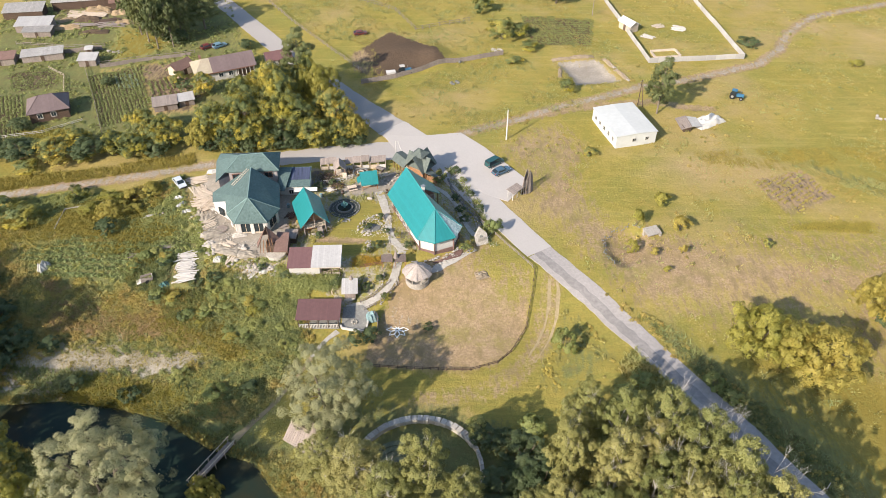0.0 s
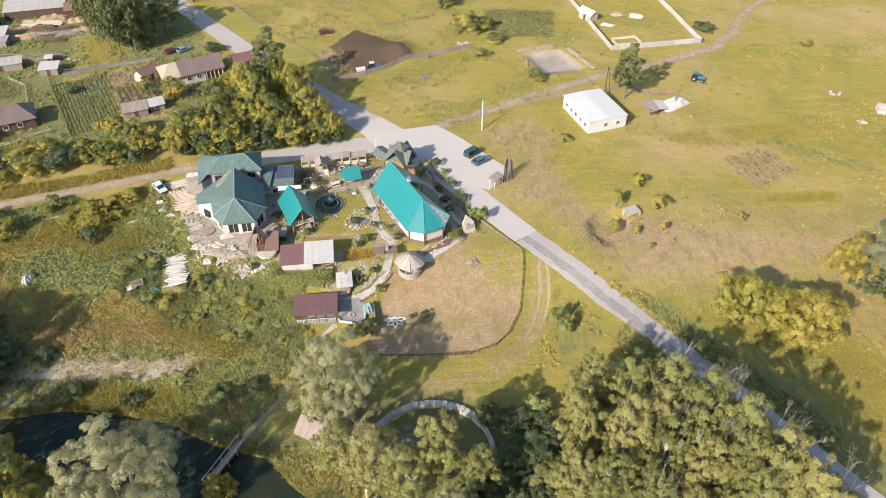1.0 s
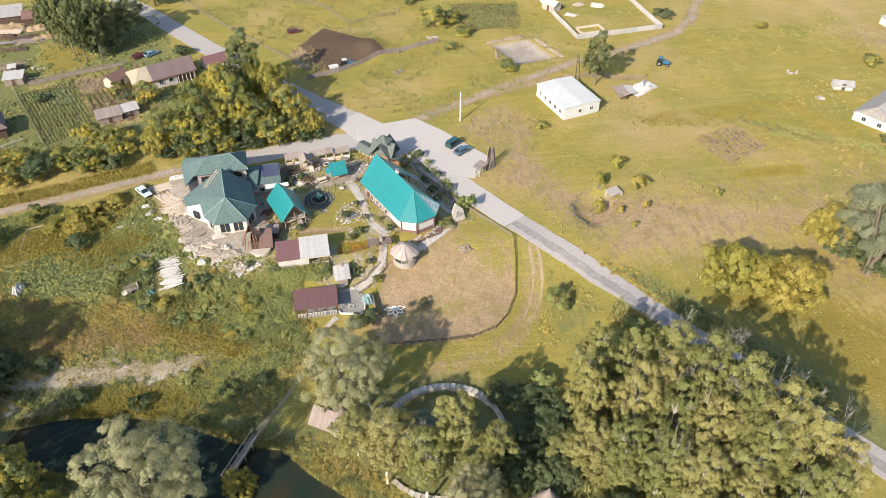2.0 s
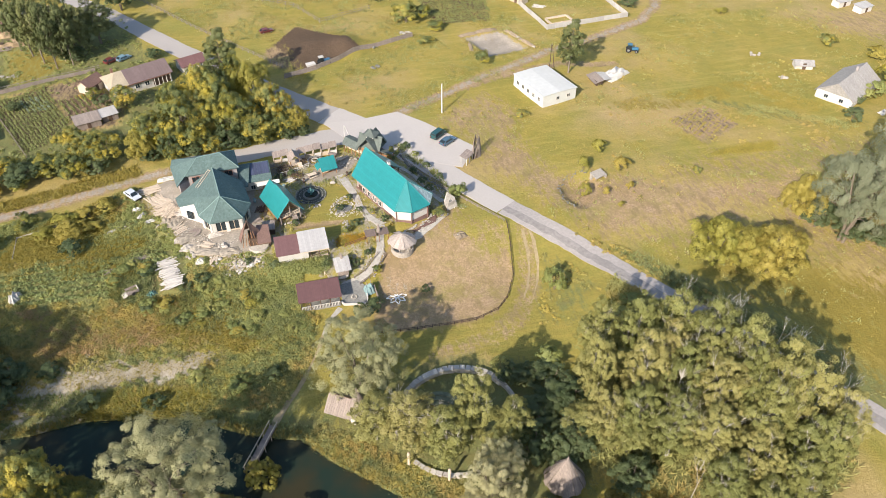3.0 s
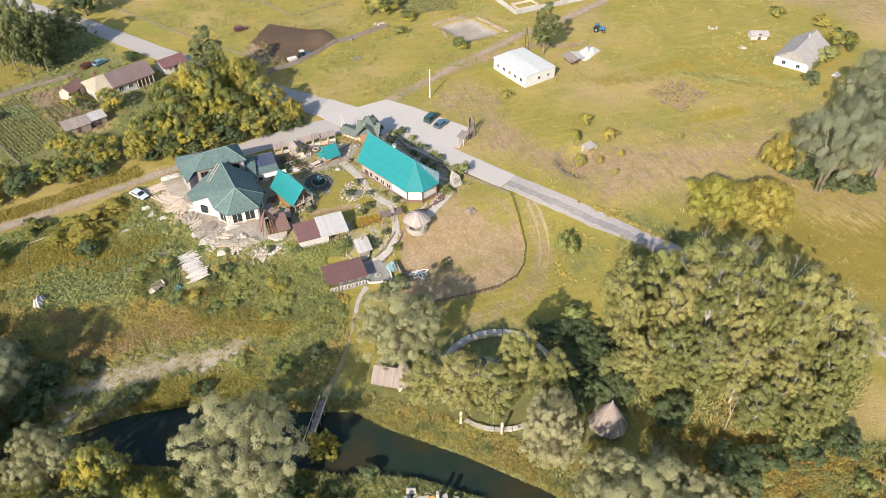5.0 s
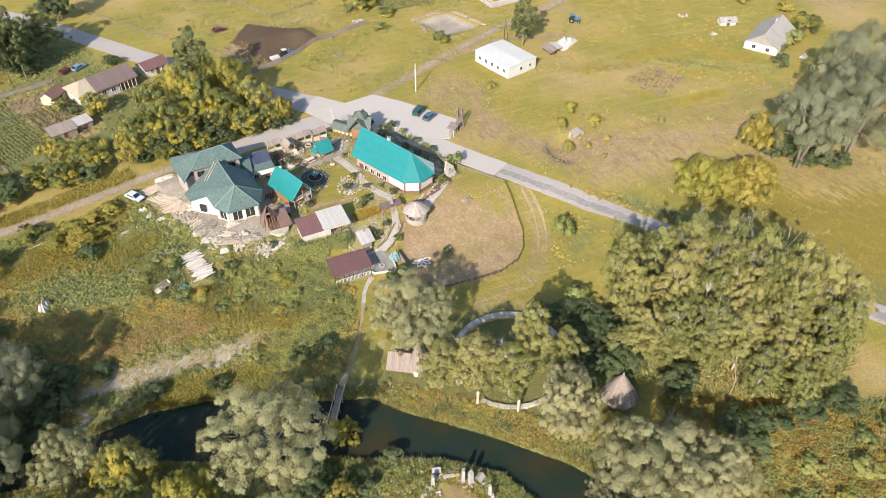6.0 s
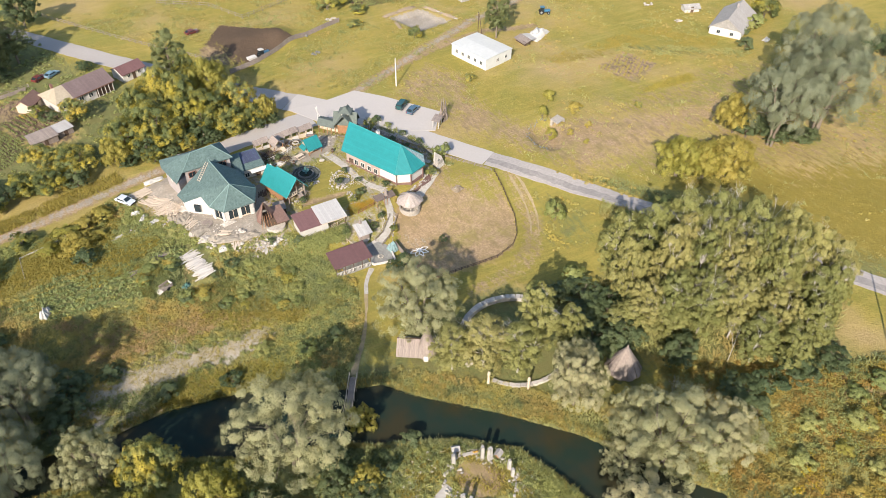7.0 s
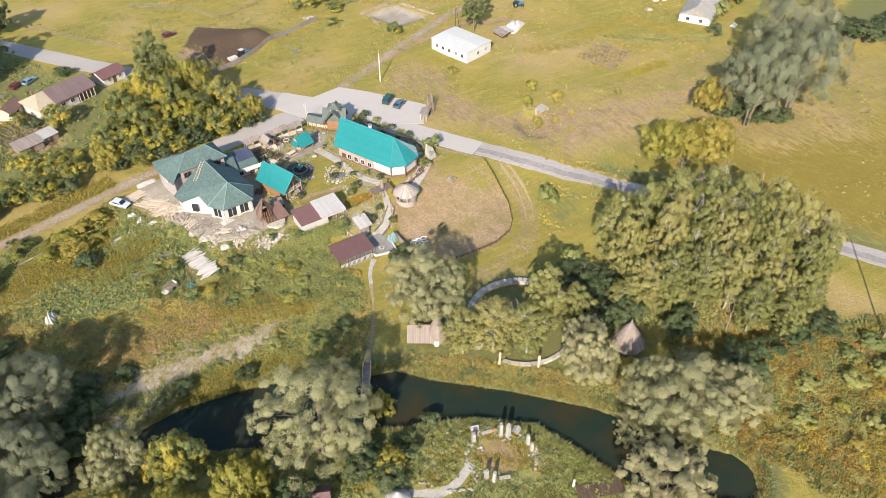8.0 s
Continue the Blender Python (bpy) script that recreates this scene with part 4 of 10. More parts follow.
KINDS = {
    "lush": [tree("shrub", "bushy yellow-green shrub among tall weeds", "shrub", L_LUSH, M_BARK, 121 + k, 2.6, 1.7, 0.1, 7, 2000, 0.12, 0.06, stems=3, lobe_r=0.5, tufts=9) for k in range(2)],
    "willow": [tree("willow_tree", "tall silver-leaved willow with a broad billowing crown", "tree", L_WILLOW, M_BARK, 11 + k, 15, 8.5, 0.7, 46, 76000, 0.105, 0.45, stems=3, droop=0.25, slim=0.42, lobe_r=0.25, tufts=12, strand=0.95, lobed=0.8) for k in range(3)],
    "greywillow": [tree("willow_tree", "huge grey-green willow with a domed crown", "tree", L_GREYWILLOW, M_BARK, 21 + k, 15, 8.5, 2.0, 30, 70000, 0.105, 0.5, stems=3, droop=0.25, slim=0.42, lobe_r=0.33, tufts=17, strand=0.95, lobed=0.9) for k in range(2)],
    "yellow": [tree("maple_tree", "leafy broadleaf tree with yellowing foliage", "tree", L_YELLOW, M_BARK, 31 + k, 11, 5.5, 0.5, 28, 21000, 0.15, 0.25, stems=2, slim=0.5, lobe_r=0.29, tufts=14, strand=1.25, lobed=0.5) for k in range(3)],
    "birch": [tree("birch_tree", "tall birch with a white trunk and olive-green crown", "tree", L_BIRCH, M_BIRCH, 51 + k, 18, 5.4, 1.6, 42, 29000, 0.145, 0.24, stems=1 + k % 2, droop=0.6, taper=0.12, slim=0.5, bare_tips=0.24, lobe_r=0.30, tufts=11, squash=0.95, strand=0.9, lobed=0.3) for k in range(4)],
    "green": [tree("thicket_tree", "low dark-green tree growing in a dense thicket", "tree", L_GREEN, M_BARK, 71 + k, 8, 4.6, 0.3, 22, 14000, 0.15, 0.2, stems=3, slim=0.55, lobe_r=0.33, tufts=10) for k in range(2)],
    "gold": [tree("golden_tree", "broad bushy tree with golden yellow foliage", "tree", L_GOLD, M_BARK, 81 + k, 8, 5.5, 0.3, 28, 18000, 0.15, 0.2, stems=3, slim=0.5, lobe_r=0.29, tufts=13, strand=1.2, lobed=0.3) for k in range(3)],
    "bush": [tree("shrub", "rounded green shrub with loose leafy outline", "shrub", L_GREEN, M_BARK, 91 + k, 2.6, 1.7, 0.1, 7, 1700, 0.13, 0.06, stems=3, lobe_r=0.5, tufts=9) for k in range(2)],
    "goldbush": [tree("shrub", "small rounded shrub with yellow leaves", "shrub", L_GOLD, M_BARK, 95 + k, 2.6, 1.7, 0.1, 7, 1700, 0.13, 0.06, stems=3, lobe_r=0.5, tufts=9) for k in range(2)],
    "yelbush": [tree("shrub", "shaggy shrub with yellowing leaves", "shrub", L_YELLOW, M_BARK, 98 + k, 2.6, 1.7, 0.1, 7, 1700, 0.13, 0.06, stems=3, lobe_r=0.5, tufts=9) for k in range(2)],
    "poplar": [tree("poplar_tree", "slender upright poplar with a dense olive crown", "tree", L_POPLAR, M_BARK, 105, 14, 3.6, 0.6, 26, 16000, 0.14, 0.25, lobe_r=0.42)],
}
SIZE = {"greywillow": (15, 8.5), "lush": (2.6, 1.7), "willow": (15, 8.5), "yellow": (11, 5.5), "birch": (18, 5.4), "green": (8, 4.6), "gold": (8, 5.5), "bush": (2.6, 1.7), "goldbush": (2.6, 1.7), "yelbush": (2.6, 1.7), "poplar": (14, 3.6)}
GROUPS = {"greywillow": "great grey willows", "willow": "willows by the pond", "yellow": "trees of the roadside grove", "birch": "birches of the wood", "green": "thicket trees", "gold": "golden trees"}
PLANTED = [
    # willows
    ("willow", -18.6, 75.0, 14.5, 8.8), ("willow", -48.6, 58.2, 17.5, 10.0), ("greywillow", -85.2, 86.2, 16, 7.4), ("greywillow", -88.8, 73.5, 17, 7.4), ("willow", -76.3, 68.6, 13, 5.5),
    ("willow", 2.6, 31.0, 14.5, 8.8), ("willow", -9.5, 22.0, 11, 7.0), ("willow", -3.4, 33.0, 8, 4.4), ("willow", -3.5, 46.7, 13, 5.8), ("willow", 10.5, 28.0, 12, 6.4),
    ("greywillow", 84.5, 86.5, 23, 9.0), ("greywillow", 98.5, 85.0, 25, 11.5), ("greywillow", 109.8, 97.7, 26, 11.5), ("greywillow", -96, 84, 20, 8.5), ("greywillow", -104, 76, 22, 9), ("greywillow", -100, 66, 20, 8), ("greywillow", -108, 92, 20, 9),
    # golden and yellow trees
    ("yellow", -68.9, 64.1, 11, 5.0), ("gold", -61.8, 56.4, 9, 5.3), ("gold", -36.4, 61.0, 5.0, 3.0), ("gold", 55.0, 87.4, 10, 6.6), ("gold", 64.0, 81.6, 10.5, 7.0), ("gold", 80.4, 95.0, 10, 5.5),
    ("gold", 60, 84, 9, 5), ("gold", -72, 56, 9, 5), ("gold", -80, 60, 9, 5),
    # round the stone ring
    ("birch", -12.9, 60.6, 12.5, 5.4), ("birch", -3.0, 59.5, 17, 4.4), ("birch", -18.0, 63.0, 11, 4.4), ("birch", -8.0, 57.0, 12, 4.8), ("willow", -1.0, 50.5, 11, 4.0), ("birch", 3.0, 57.0, 11, 4.0),
    # the five green trees west of x -77 are added to deepen the shaded slope
    ("birch", 14.6, 54.6, 9.0, 4.6), ("birch", 19.9, 51.0, 10, 4.6), ("green", 9.0, 60.5, 4.2, 4.6), ("green", 12.9, 66.6, 4.0, 4.8), ("green", 7.4, 69.4, 3.2, 3.4), ("green", 15, 61, 5.0, 4.5), ("lush", 5.6, 71.2, 3.0, 2.0), ("lush", 14.4, 71.8, 3.6, 2.4), ("green", 18, 45, 7, 4), ("green", 5, 54, 7, 4), ("green", -79.5, 84.5, 4.0, 4.2), ("green", -78, 90.5, 3.4, 4.0), ("green", -82, 80, 4.5, 4.5), ("green", -84, 97, 3.4, 4.2), ("green", -90, 104, 3.6, 4.5), 
    ("green", 11.5, 52.5, 7, 4.2), ("green", 9.2, 51.9, 5, 3.0), ("green", 82, 92, 7, 4.5), ("green", 87, 87, 5, 4.5), ("green", 92, 83, 4.5, 4), ("green", 152, 99, 7, 6), ("green", 160, 97, 6, 6), ("green", 168, 100, 6, 6), ("bush", -63.4, 80.8, 2.6, 2.2), ("bush", -52.9, 78.6, 2.2, 2.0), ("bush", -71.5, 90, 2.0, 2.2), ("lush", -46, 83, 1.4, 1.8), ("lush", -39, 79.5, 1.8, 2.0), ("bush", -33, 80, 1.8, 1.8), ("green", -45.5, 50.5, 4.5, 3.2), ("gold", -40.5, 49.0, 4, 2.6), ("gold", -62, 49.5, 7, 4), ("lush", 44, 24, 2.2, 2.6), ("lush", 40, 19, 2.0, 2.4), ("lush", 27, 24, 1.8, 2.2), ("lush", 21, 20, 1.8, 2.2), ("lush", 33, 8, 2.4, 2.8), ("goldbush", 24, 12, 1.6, 1.8), ("goldbush", 28, 18, 1.4, 1.6), ("goldbush", 36, 10, 1.4, 1.6),
    ("green", 33, 33, 5, 4.5), ("green", 22, 34, 4, 4.0), ("green", 40, 31, 4, 4),
    # roadside grove
    ("poplar", -38.1, 179.0, 18, 4.6), ("yellow", -43.4, 168.4, 14, 6.6), ("gold", -32.0, 168.4, 13, 6.2), ("yellow", -48.2, 156.2, 12, 6.2), ("yellow", -36.9, 155.5, 12, 6.6), ("yellow", -27.0, 160.0, 11, 5.2),
    ("gold", -21.2, 154.8, 7, 3.6), ("yellow", -55.0, 155.3, 10, 5.6), ("yellow", -45.0, 152.0, 8, 5.0), ("yellow", -31.3, 153.0, 7.5, 4.6), ("gold", -58.4, 151.5, 6.5, 3.8), ("yellow", -25.0, 153.4, 6.5, 3.4),
    ("yellow", -40, 162, 14, 6), ("yellow", -50, 164, 12, 5.5), ("yellow", -35, 174, 13, 5), ("green", -51, 151.5, 6, 4), ("green", -38.5, 152, 6, 4),
    ("green", -56.0, 150.6, 3.4, 3.0), ("yellow", -50.5, 149.6, 4.2, 3.0), ("green", -46.2, 149.4, 3.6, 2.8), ("yellow", -41.6, 150.2, 4.4, 3.0), ("green", -35.6, 151.2, 3.6, 2.8), ("yellow", -30.0, 151.6, 3.8, 2.6), ("green", -24.6, 152.2, 3.4, 2.4), ("green", -20.2, 153.2, 3.0, 2.2), ("green", -29.0, 166.0, 6, 4), ("green", -52.0, 160.0, 7, 4.4),
    # hedge west of the grove
    ("yellow", -66.9, 153.0, 7.5, 5.6), ("yellow", -73.8, 148.5, 5.5, 4.6), ("green", -84.0, 147.3, 5, 4.8), ("yellow", -92.0, 147.0, 5.5, 5.0), ("green", -99.4, 146.0, 5.5, 5.2), ("yellow", -73.9, 157.3, 7, 4.4), ("yellow", -79, 150, 5.0, 4), ("green", -107, 146, 6, 5), ("green", -68, 148, 4.5, 3.5), ("yellow", -88, 151, 5, 4),
    # tall trees in the village
    ("poplar", -84.5, 205.0, 19, 3.0), ("poplar", -80.4, 206.4, 17, 2.9), ("poplar", -88.6, 209.5, 20, 3.2), ("poplar", -83.2, 211.6, 19, 3.0), ("poplar", -78.0, 212.0, 15, 2.7), ("poplar", -92.4, 214.6, 20, 3.3), ("poplar", -87.2, 217.6, 18, 3.0), ("poplar", -81.6, 218.6, 16, 2.9), ("poplar", -96.5, 219.5, 18, 3.2), ("poplar", -91.0, 222.5, 16, 3.0), ("green", -86, 214, 6, 5), ("green", -80, 209, 4, 4), ("poplar", 55.4, 168.0, 15.5, 3.8),
    # birch wood
    ("birch", 21.6, 67.6, 17.5, 4.6), ("birch", 26.5, 65.0, 19.5, 4.8), ("birch", 31.4, 62.2, 20.5, 5.2), ("birch", 35.0, 58.4, 21.5, 5.4), ("birch", 38.0, 53.0, 22.5, 5.4), ("birch", 39.6, 47, 24, 5.2),
    ("birch", 42.8, 43.2, 23, 5.0), ("birch", 45.4, 39.8, 19.5, 4.6), ("birch", 42.6, 37.5, 18, 3.9), ("birch", 18, 60.8, 19, 4.2), ("birch", 24.3, 57.4, 19.5, 4.4), ("birch", 28.5, 54, 18.5, 4.4), ("birch", 32.5, 49.5, 18.5, 4.6),
    ("birch", 36.5, 43.8, 20.5, 4.6), ("birch", 40.5, 38.8, 16.5, 4.2), ("birch", 16.8, 54, 13.5, 4), ("birch", 21, 51.5, 15, 4.2), ("birch", 25.5, 48.2, 15.5, 4.4), ("birch", 29.2, 44.5, 15.5, 4.4),
    ("birch", 33.5, 39.8, 15.5, 4.4), ("birch", 37.5, 35.5, 13.5, 4), ("birch", 28.5, 38.5, 12, 4), ("birch", 32.5, 34.2, 11, 3.9), ("birch", 28.6, 58.6, 19, 4.2), ("birch", 32.0, 54.4, 19, 4.2), ("birch", 40.4, 44.6, 22, 3.8), ("birch", 37.2, 48.6, 21.5, 3.8),
    # single trees and shrubs in the meadow
    ("lush", 21.9, 88.6, 4.8, 2.3), ("lush", 10.2, 119.4, 3.2, 2.0), ("goldbush", 47.6, 128.5, 3.2, 2.0), ("goldbush", 41.2, 122.2, 3.4, 1.5), ("goldbush", 49.8, 120.2, 3.2, 2.2), ("goldbush", 38.6, 114.4, 3.2, 1.5), ("goldbush", 42.7, 112.2, 1.8, 0.9), ("goldbush", 48.6, 112.7, 2.0, 1.0), ("goldbush", 44.2, 107.4, 1.2, 0.9),
    ("yelbush", 33.4, 179.5, 3.6, 2.4), ("yelbush", 12.1, 231, 5, 3.5), ("yelbush", 18.1, 212, 6, 4.5), ("yelbush", 24, 214, 4, 3), ("green", 37.5, 239, 6, 5), ("bush", 91.2, 206.5, 3, 3.0), ("yelbush", 35.3, 149, 1.4, 2.0), ("yelbush", 26, 205, 2.5, 3), ("yelbush", 20, 196, 2, 2.5),
    ("yelbush", 66.5, 114.8, 1.6, 1.2), ("goldbush", 117.9, 193.8, 2, 2), ("lush", 34.0, 80.4, 1.8, 2.0), ("lush", 30.4, 77.5, 2.0, 2.4), ("lush", 45.8, 79.2, 2.4, 2.0), ("lush", 48.0, 76.2, 1.8, 1.8),
    ("bush", -16.0, 91.5, 2.4, 1.8), ("bush", -13.3, 92.2, 2.6, 2.0), ("bush", -2.7, 94.2, 1.5, 1.1), ("yelbush", 4.5, 114.0, 1.6, 1.6), ("yelbush", -0.6, 137.5, 2.6, 1.8),
    # by the farmhouse
    ("bush", 122.6, 133.6, 2.6, 1.9), ("lush", 129.8, 135.8, 4.0, 3.3), ("goldbush", 142.4, 141.2, 4.0, 3.4), ("goldbush", 145.3, 154.7, 3.2, 3.0), ("yelbush", 138.0, 139.5, 5.5, 4.4), ("bush", 116.0, 126.0, 3.5, 2.8), ("lush", 126.4, 134.6, 3.0, 2.0), ("yelbush", 137, 166, 3, 3), ("yelbush", -72.5, 184.5, 3, 2.6), ("bush", -70, 181, 2.6, 2.4), ("yellow", -64, 178, 6, 4), ("green", -58, 205, 3, 2.6), ("green", -92, 183, 2.4, 2.2), ("green", -106, 160, 3, 3),
    ("bush", -15.6, 120.6, 1.2, 1.0), ("bush", -13.2, 123.6, 1.4, 0.9), ("bush", -11.6, 119.0, 1.1, 0.8), ("bush", -13.4, 114.2, 1.6, 1.2), ("yelbush", -15.4, 112.6, 1.5, 1.2), ("bush", -14.8, 103.6, 1.6, 1.0), ("yelbush", -16.2, 104.6, 1.5, 1.0), ("bush", -12.2, 105.6, 1.4, 0.9), ("bush", -7.2, 114.4, 1.2, 1.0), ("yelbush", -9.2, 117.6, 1.3, 0.8), ("yelbush", -6.0, 108.8, 1.3, 1.0), ("bush", 3.6, 126.0, 1.6, 1.2), ("bush", 4.6, 123.0, 1.5, 1.1), ("bush", 2.6, 130.5, 1.6, 1.1), ("bush", -25.5, 117.6, 1.4, 1.0), ("yelbush", -31.2, 118.6, 1.6, 1.0), ("bush", -27.6, 134.8, 1.5, 1.1), ("bush", -24.8, 136.2, 1.3, 1.0), ("bush", -30.6, 106.4, 1.6, 1.2), ("yelbush", -11.0, 101.2, 1.4, 1.1), ("bush", -35.8, 108.2, 1.4, 1.0),
    ("green", 133, 112, 6, 6), ("green", 142, 108, 6, 6), ("green", 150, 104, 6, 6),
    # west of the building site
    ("goldbush", -72.4, 128.6, 3.0, 3.2), ("goldbush", -68.4, 130.6, 2.4, 2.8), ("goldbush", -64.8, 133.2, 2.2, 2.6), ("goldbush", -76.4, 126.4, 1.8, 2.4), ("goldbush", -67.0, 127.0, 1.6, 2.2), ("yelbush", -78.2, 148.6, 3.0, 3.0), ("goldbush", -84.6, 146.2, 2.4, 2.8), ("goldbush", -90.2, 143.8, 2.2, 2.8), ("yelbush", -96.4, 142.0, 2.6, 3.0), ("goldbush", -70.6, 148.4, 2.2, 2.4),
    ("gold", -70.8, 125.4, 3.6, 3.6), ("yelbush", -88.5, 123, 4, 3.8), ("yelbush", -96, 125.5, 4, 4.0), ("bush", -70.5, 119.5, 3, 2.6), ("yelbush", -81, 131.5, 2.5, 3), ("bush", -101, 118, 4, 4),
    ("bush", -93, 100, 5, 5), ("bush", -100, 96, 6, 6), ("bush", -90, 94, 4, 4),
    ("lush", 42, 17, 2.6, 3.0), ("lush", 38, 13, 2.4, 2.8), ("lush", 34, 20, 2.2, 2.4), ("lush", 45, 12, 2.8, 3.2), ("lush", 30, 12, 2.2, 2.6), ("bush", 22, 30, 2.8, 2.8), ("bush", 27, 33, 3.0, 3.0), ("goldbush", 4.5, 43.5, 2.6, 2.4), ("lush", 38, 24, 1.8, 2),
    ("green", -44, 53, 5, 3.5), ("green", -42, 47, 3.5, 3.5), ("green", -56, 50, 6, 5), ("bush", -37, 50, 2.5, 2.5), ("bush", -31, 53, 2.0, 2.0),
]
rng_t = random.Random(5)
HOLLOW = [(-62, 116), (-45, 107), (-33, 105), (-27, 100), (-26, 92), (-29, 87), (-40, 91), (-52, 97), (-62, 105)]
while len(PLANTED) < 300:
    x, y = rng_t.uniform(-62, -25), rng_t.uniform(87, 116)
    if float(inside(np.array([x]), np.array([y]), HOLLOW)[0]) > 0.6 and math.hypot((x + 51.2) / 3.6, (y - 108.2) / 6.0) > 1 and math.hypot(x + 57, y - 105.6) > 3.2:
        PLANTED.append((rng_t.choice(("lush", "lush", "lush", "lush", "bush", "lush", "goldbush")), x, y, rng_t.uniform(0.8, 1.5), rng_t.uniform(0.9, 1.7)))
PLANTED += [("willow", 0.6, 36.6, 11.0, 5.0), ("poplar", -74, 219, 14, 5.5), ("green", -70, 243, 12, 6), ("bush", 3.0, 140.6, 2.0, 1.4), ("bush", 8.0, 126.4, 1.6, 1.2), ("lush", 9.4, 119.0, 1.6, 1.2), ("bush", 6.2, 131.8, 1.5, 1.1), ("lush", 4.4, 137.0, 1.5, 1.0)]
for kind, x, y, h, r in PLANTED:
    protos = KINDS[kind]
    src = protos[rng_t.randrange(len(protos))]
    H0, R0 = SIZE[kind]
    ob = copy_thing(src, at(x, y, rng_t.uniform(0, 360)))
    ob.scale = (r / R0 * rng_t.uniform(0.95, 1.05), r / R0 * rng_t.uniform(0.95, 1.05), h / H0)
    if kind in GROUPS and r > 2.5:
        tagged(ob, group=GROUPS[kind])
for protos in KINDS.values():
    for src in protos:
        for o in (*src.children_recursive, src):
            bpy.data.objects.remove(o)


# ---- buildings of the compound ----
def gable_roof(ob, mat, x0, x1, y0, y1, eave, ridge, t=0.18, axis="x", over=0.0, name="roof", label=""):
    """Two roof slopes; the ridge runs along the axis."""
    if axis == "x":
        ym = (y0 + y1) / 2
        g = Geo().slab([(x0 - over, y0, eave), (x1 + over, y0, eave), (x1 + over, ym, ridge), (x0 - over, ym, ridge)], t)
        k = Geo().slab([(x1 + over, y1, eave), (x0 - over, y1, eave), (x0 - over, ym, ridge), (x1 + over, ym, ridge)], t)
    else:
        xm = (x0 + x1) / 2
        g = Geo().slab([(x0, y1 + over, eave), (x0, y0 - over, eave), (xm, y0 - over, ridge), (xm, y1 + over, ridge)], t)
        k = Geo().slab([(x1, y0 - over, eave), (x1, y1 + over, eave), (xm, y1 + over, ridge), (xm, y0 - over, ridge)], t)
    return part(name, g, mat, ob, label), part(name, k, mat, ob, label)


def gable_walls(x0, x1, y0, y1, z0, eave, ridge, axis="x"):
    g = Geo().box(x0, x1, y0, y1, z0, eave)
    if axis == "x":
        ym = (y0 + y1) / 2
        for x, w in ((x0, 0.15), (x1 - 0.15, 0.15)):
            g.add([(x, y0, eave), (x, y1, eave), (x, ym, ridge), (x + w, y0, eave), (x + w, y1, eave), (x + w, ym, ridge)], [(0, 2, 1), (3, 4, 5), (0, 3, 5, 2), (1, 2, 5, 4)])
    else:
        xm = (x0 + x1) / 2
        for y, w in ((y0, 0.15), (y1 - 0.15, 0.15)):
            g.add([(x0, y, eave), (x1, y, eave), (xm, y, ridge), (x0, y + w, eave), (x1, y + w, eave), (xm, y + w, ridge)], [(0, 1, 2), (3, 5, 4), (0, 2, 5, 3), (1, 4, 5, 2)])
    return g


def window(ob, c, w, h, rz, frame_mat=None, name="window"):
    """A framed window on a wall; its face looks along rz."""
    root = new(name)
    root.parent = ob
    root.matrix_basis = pose(*c, 0, 0, rz)
    fr = Geo()
    for s in (-1, 1):
        fr.box(s * w / 2 - 0.06, s * w / 2 + 0.06, -0.05, 0.10, -h / 2, h / 2)
        fr.box(-w / 2, w / 2, -0.05, 0.10, s * h / 2 - 0.06, s * h / 2 + 0.06)
    fr.box(-0.03, 0.03, -0.03, 0.09, -h / 2, h / 2)
    part("window_frame", fr, frame_mat or M_WHITE, root)
    part("pane", Geo().box(-w / 2 + 0.05, w / 2 - 0.05, -0.02, 0.04, -h / 2 + 0.05, h / 2 - 0.05), M_GLASS, root)
    return root


def hip_lines(ob, lines, mat, r=0.12):
    for a, b in lines:
        part("ridge_cap", Geo().rod(a, b, r, r, 6), mat, ob)


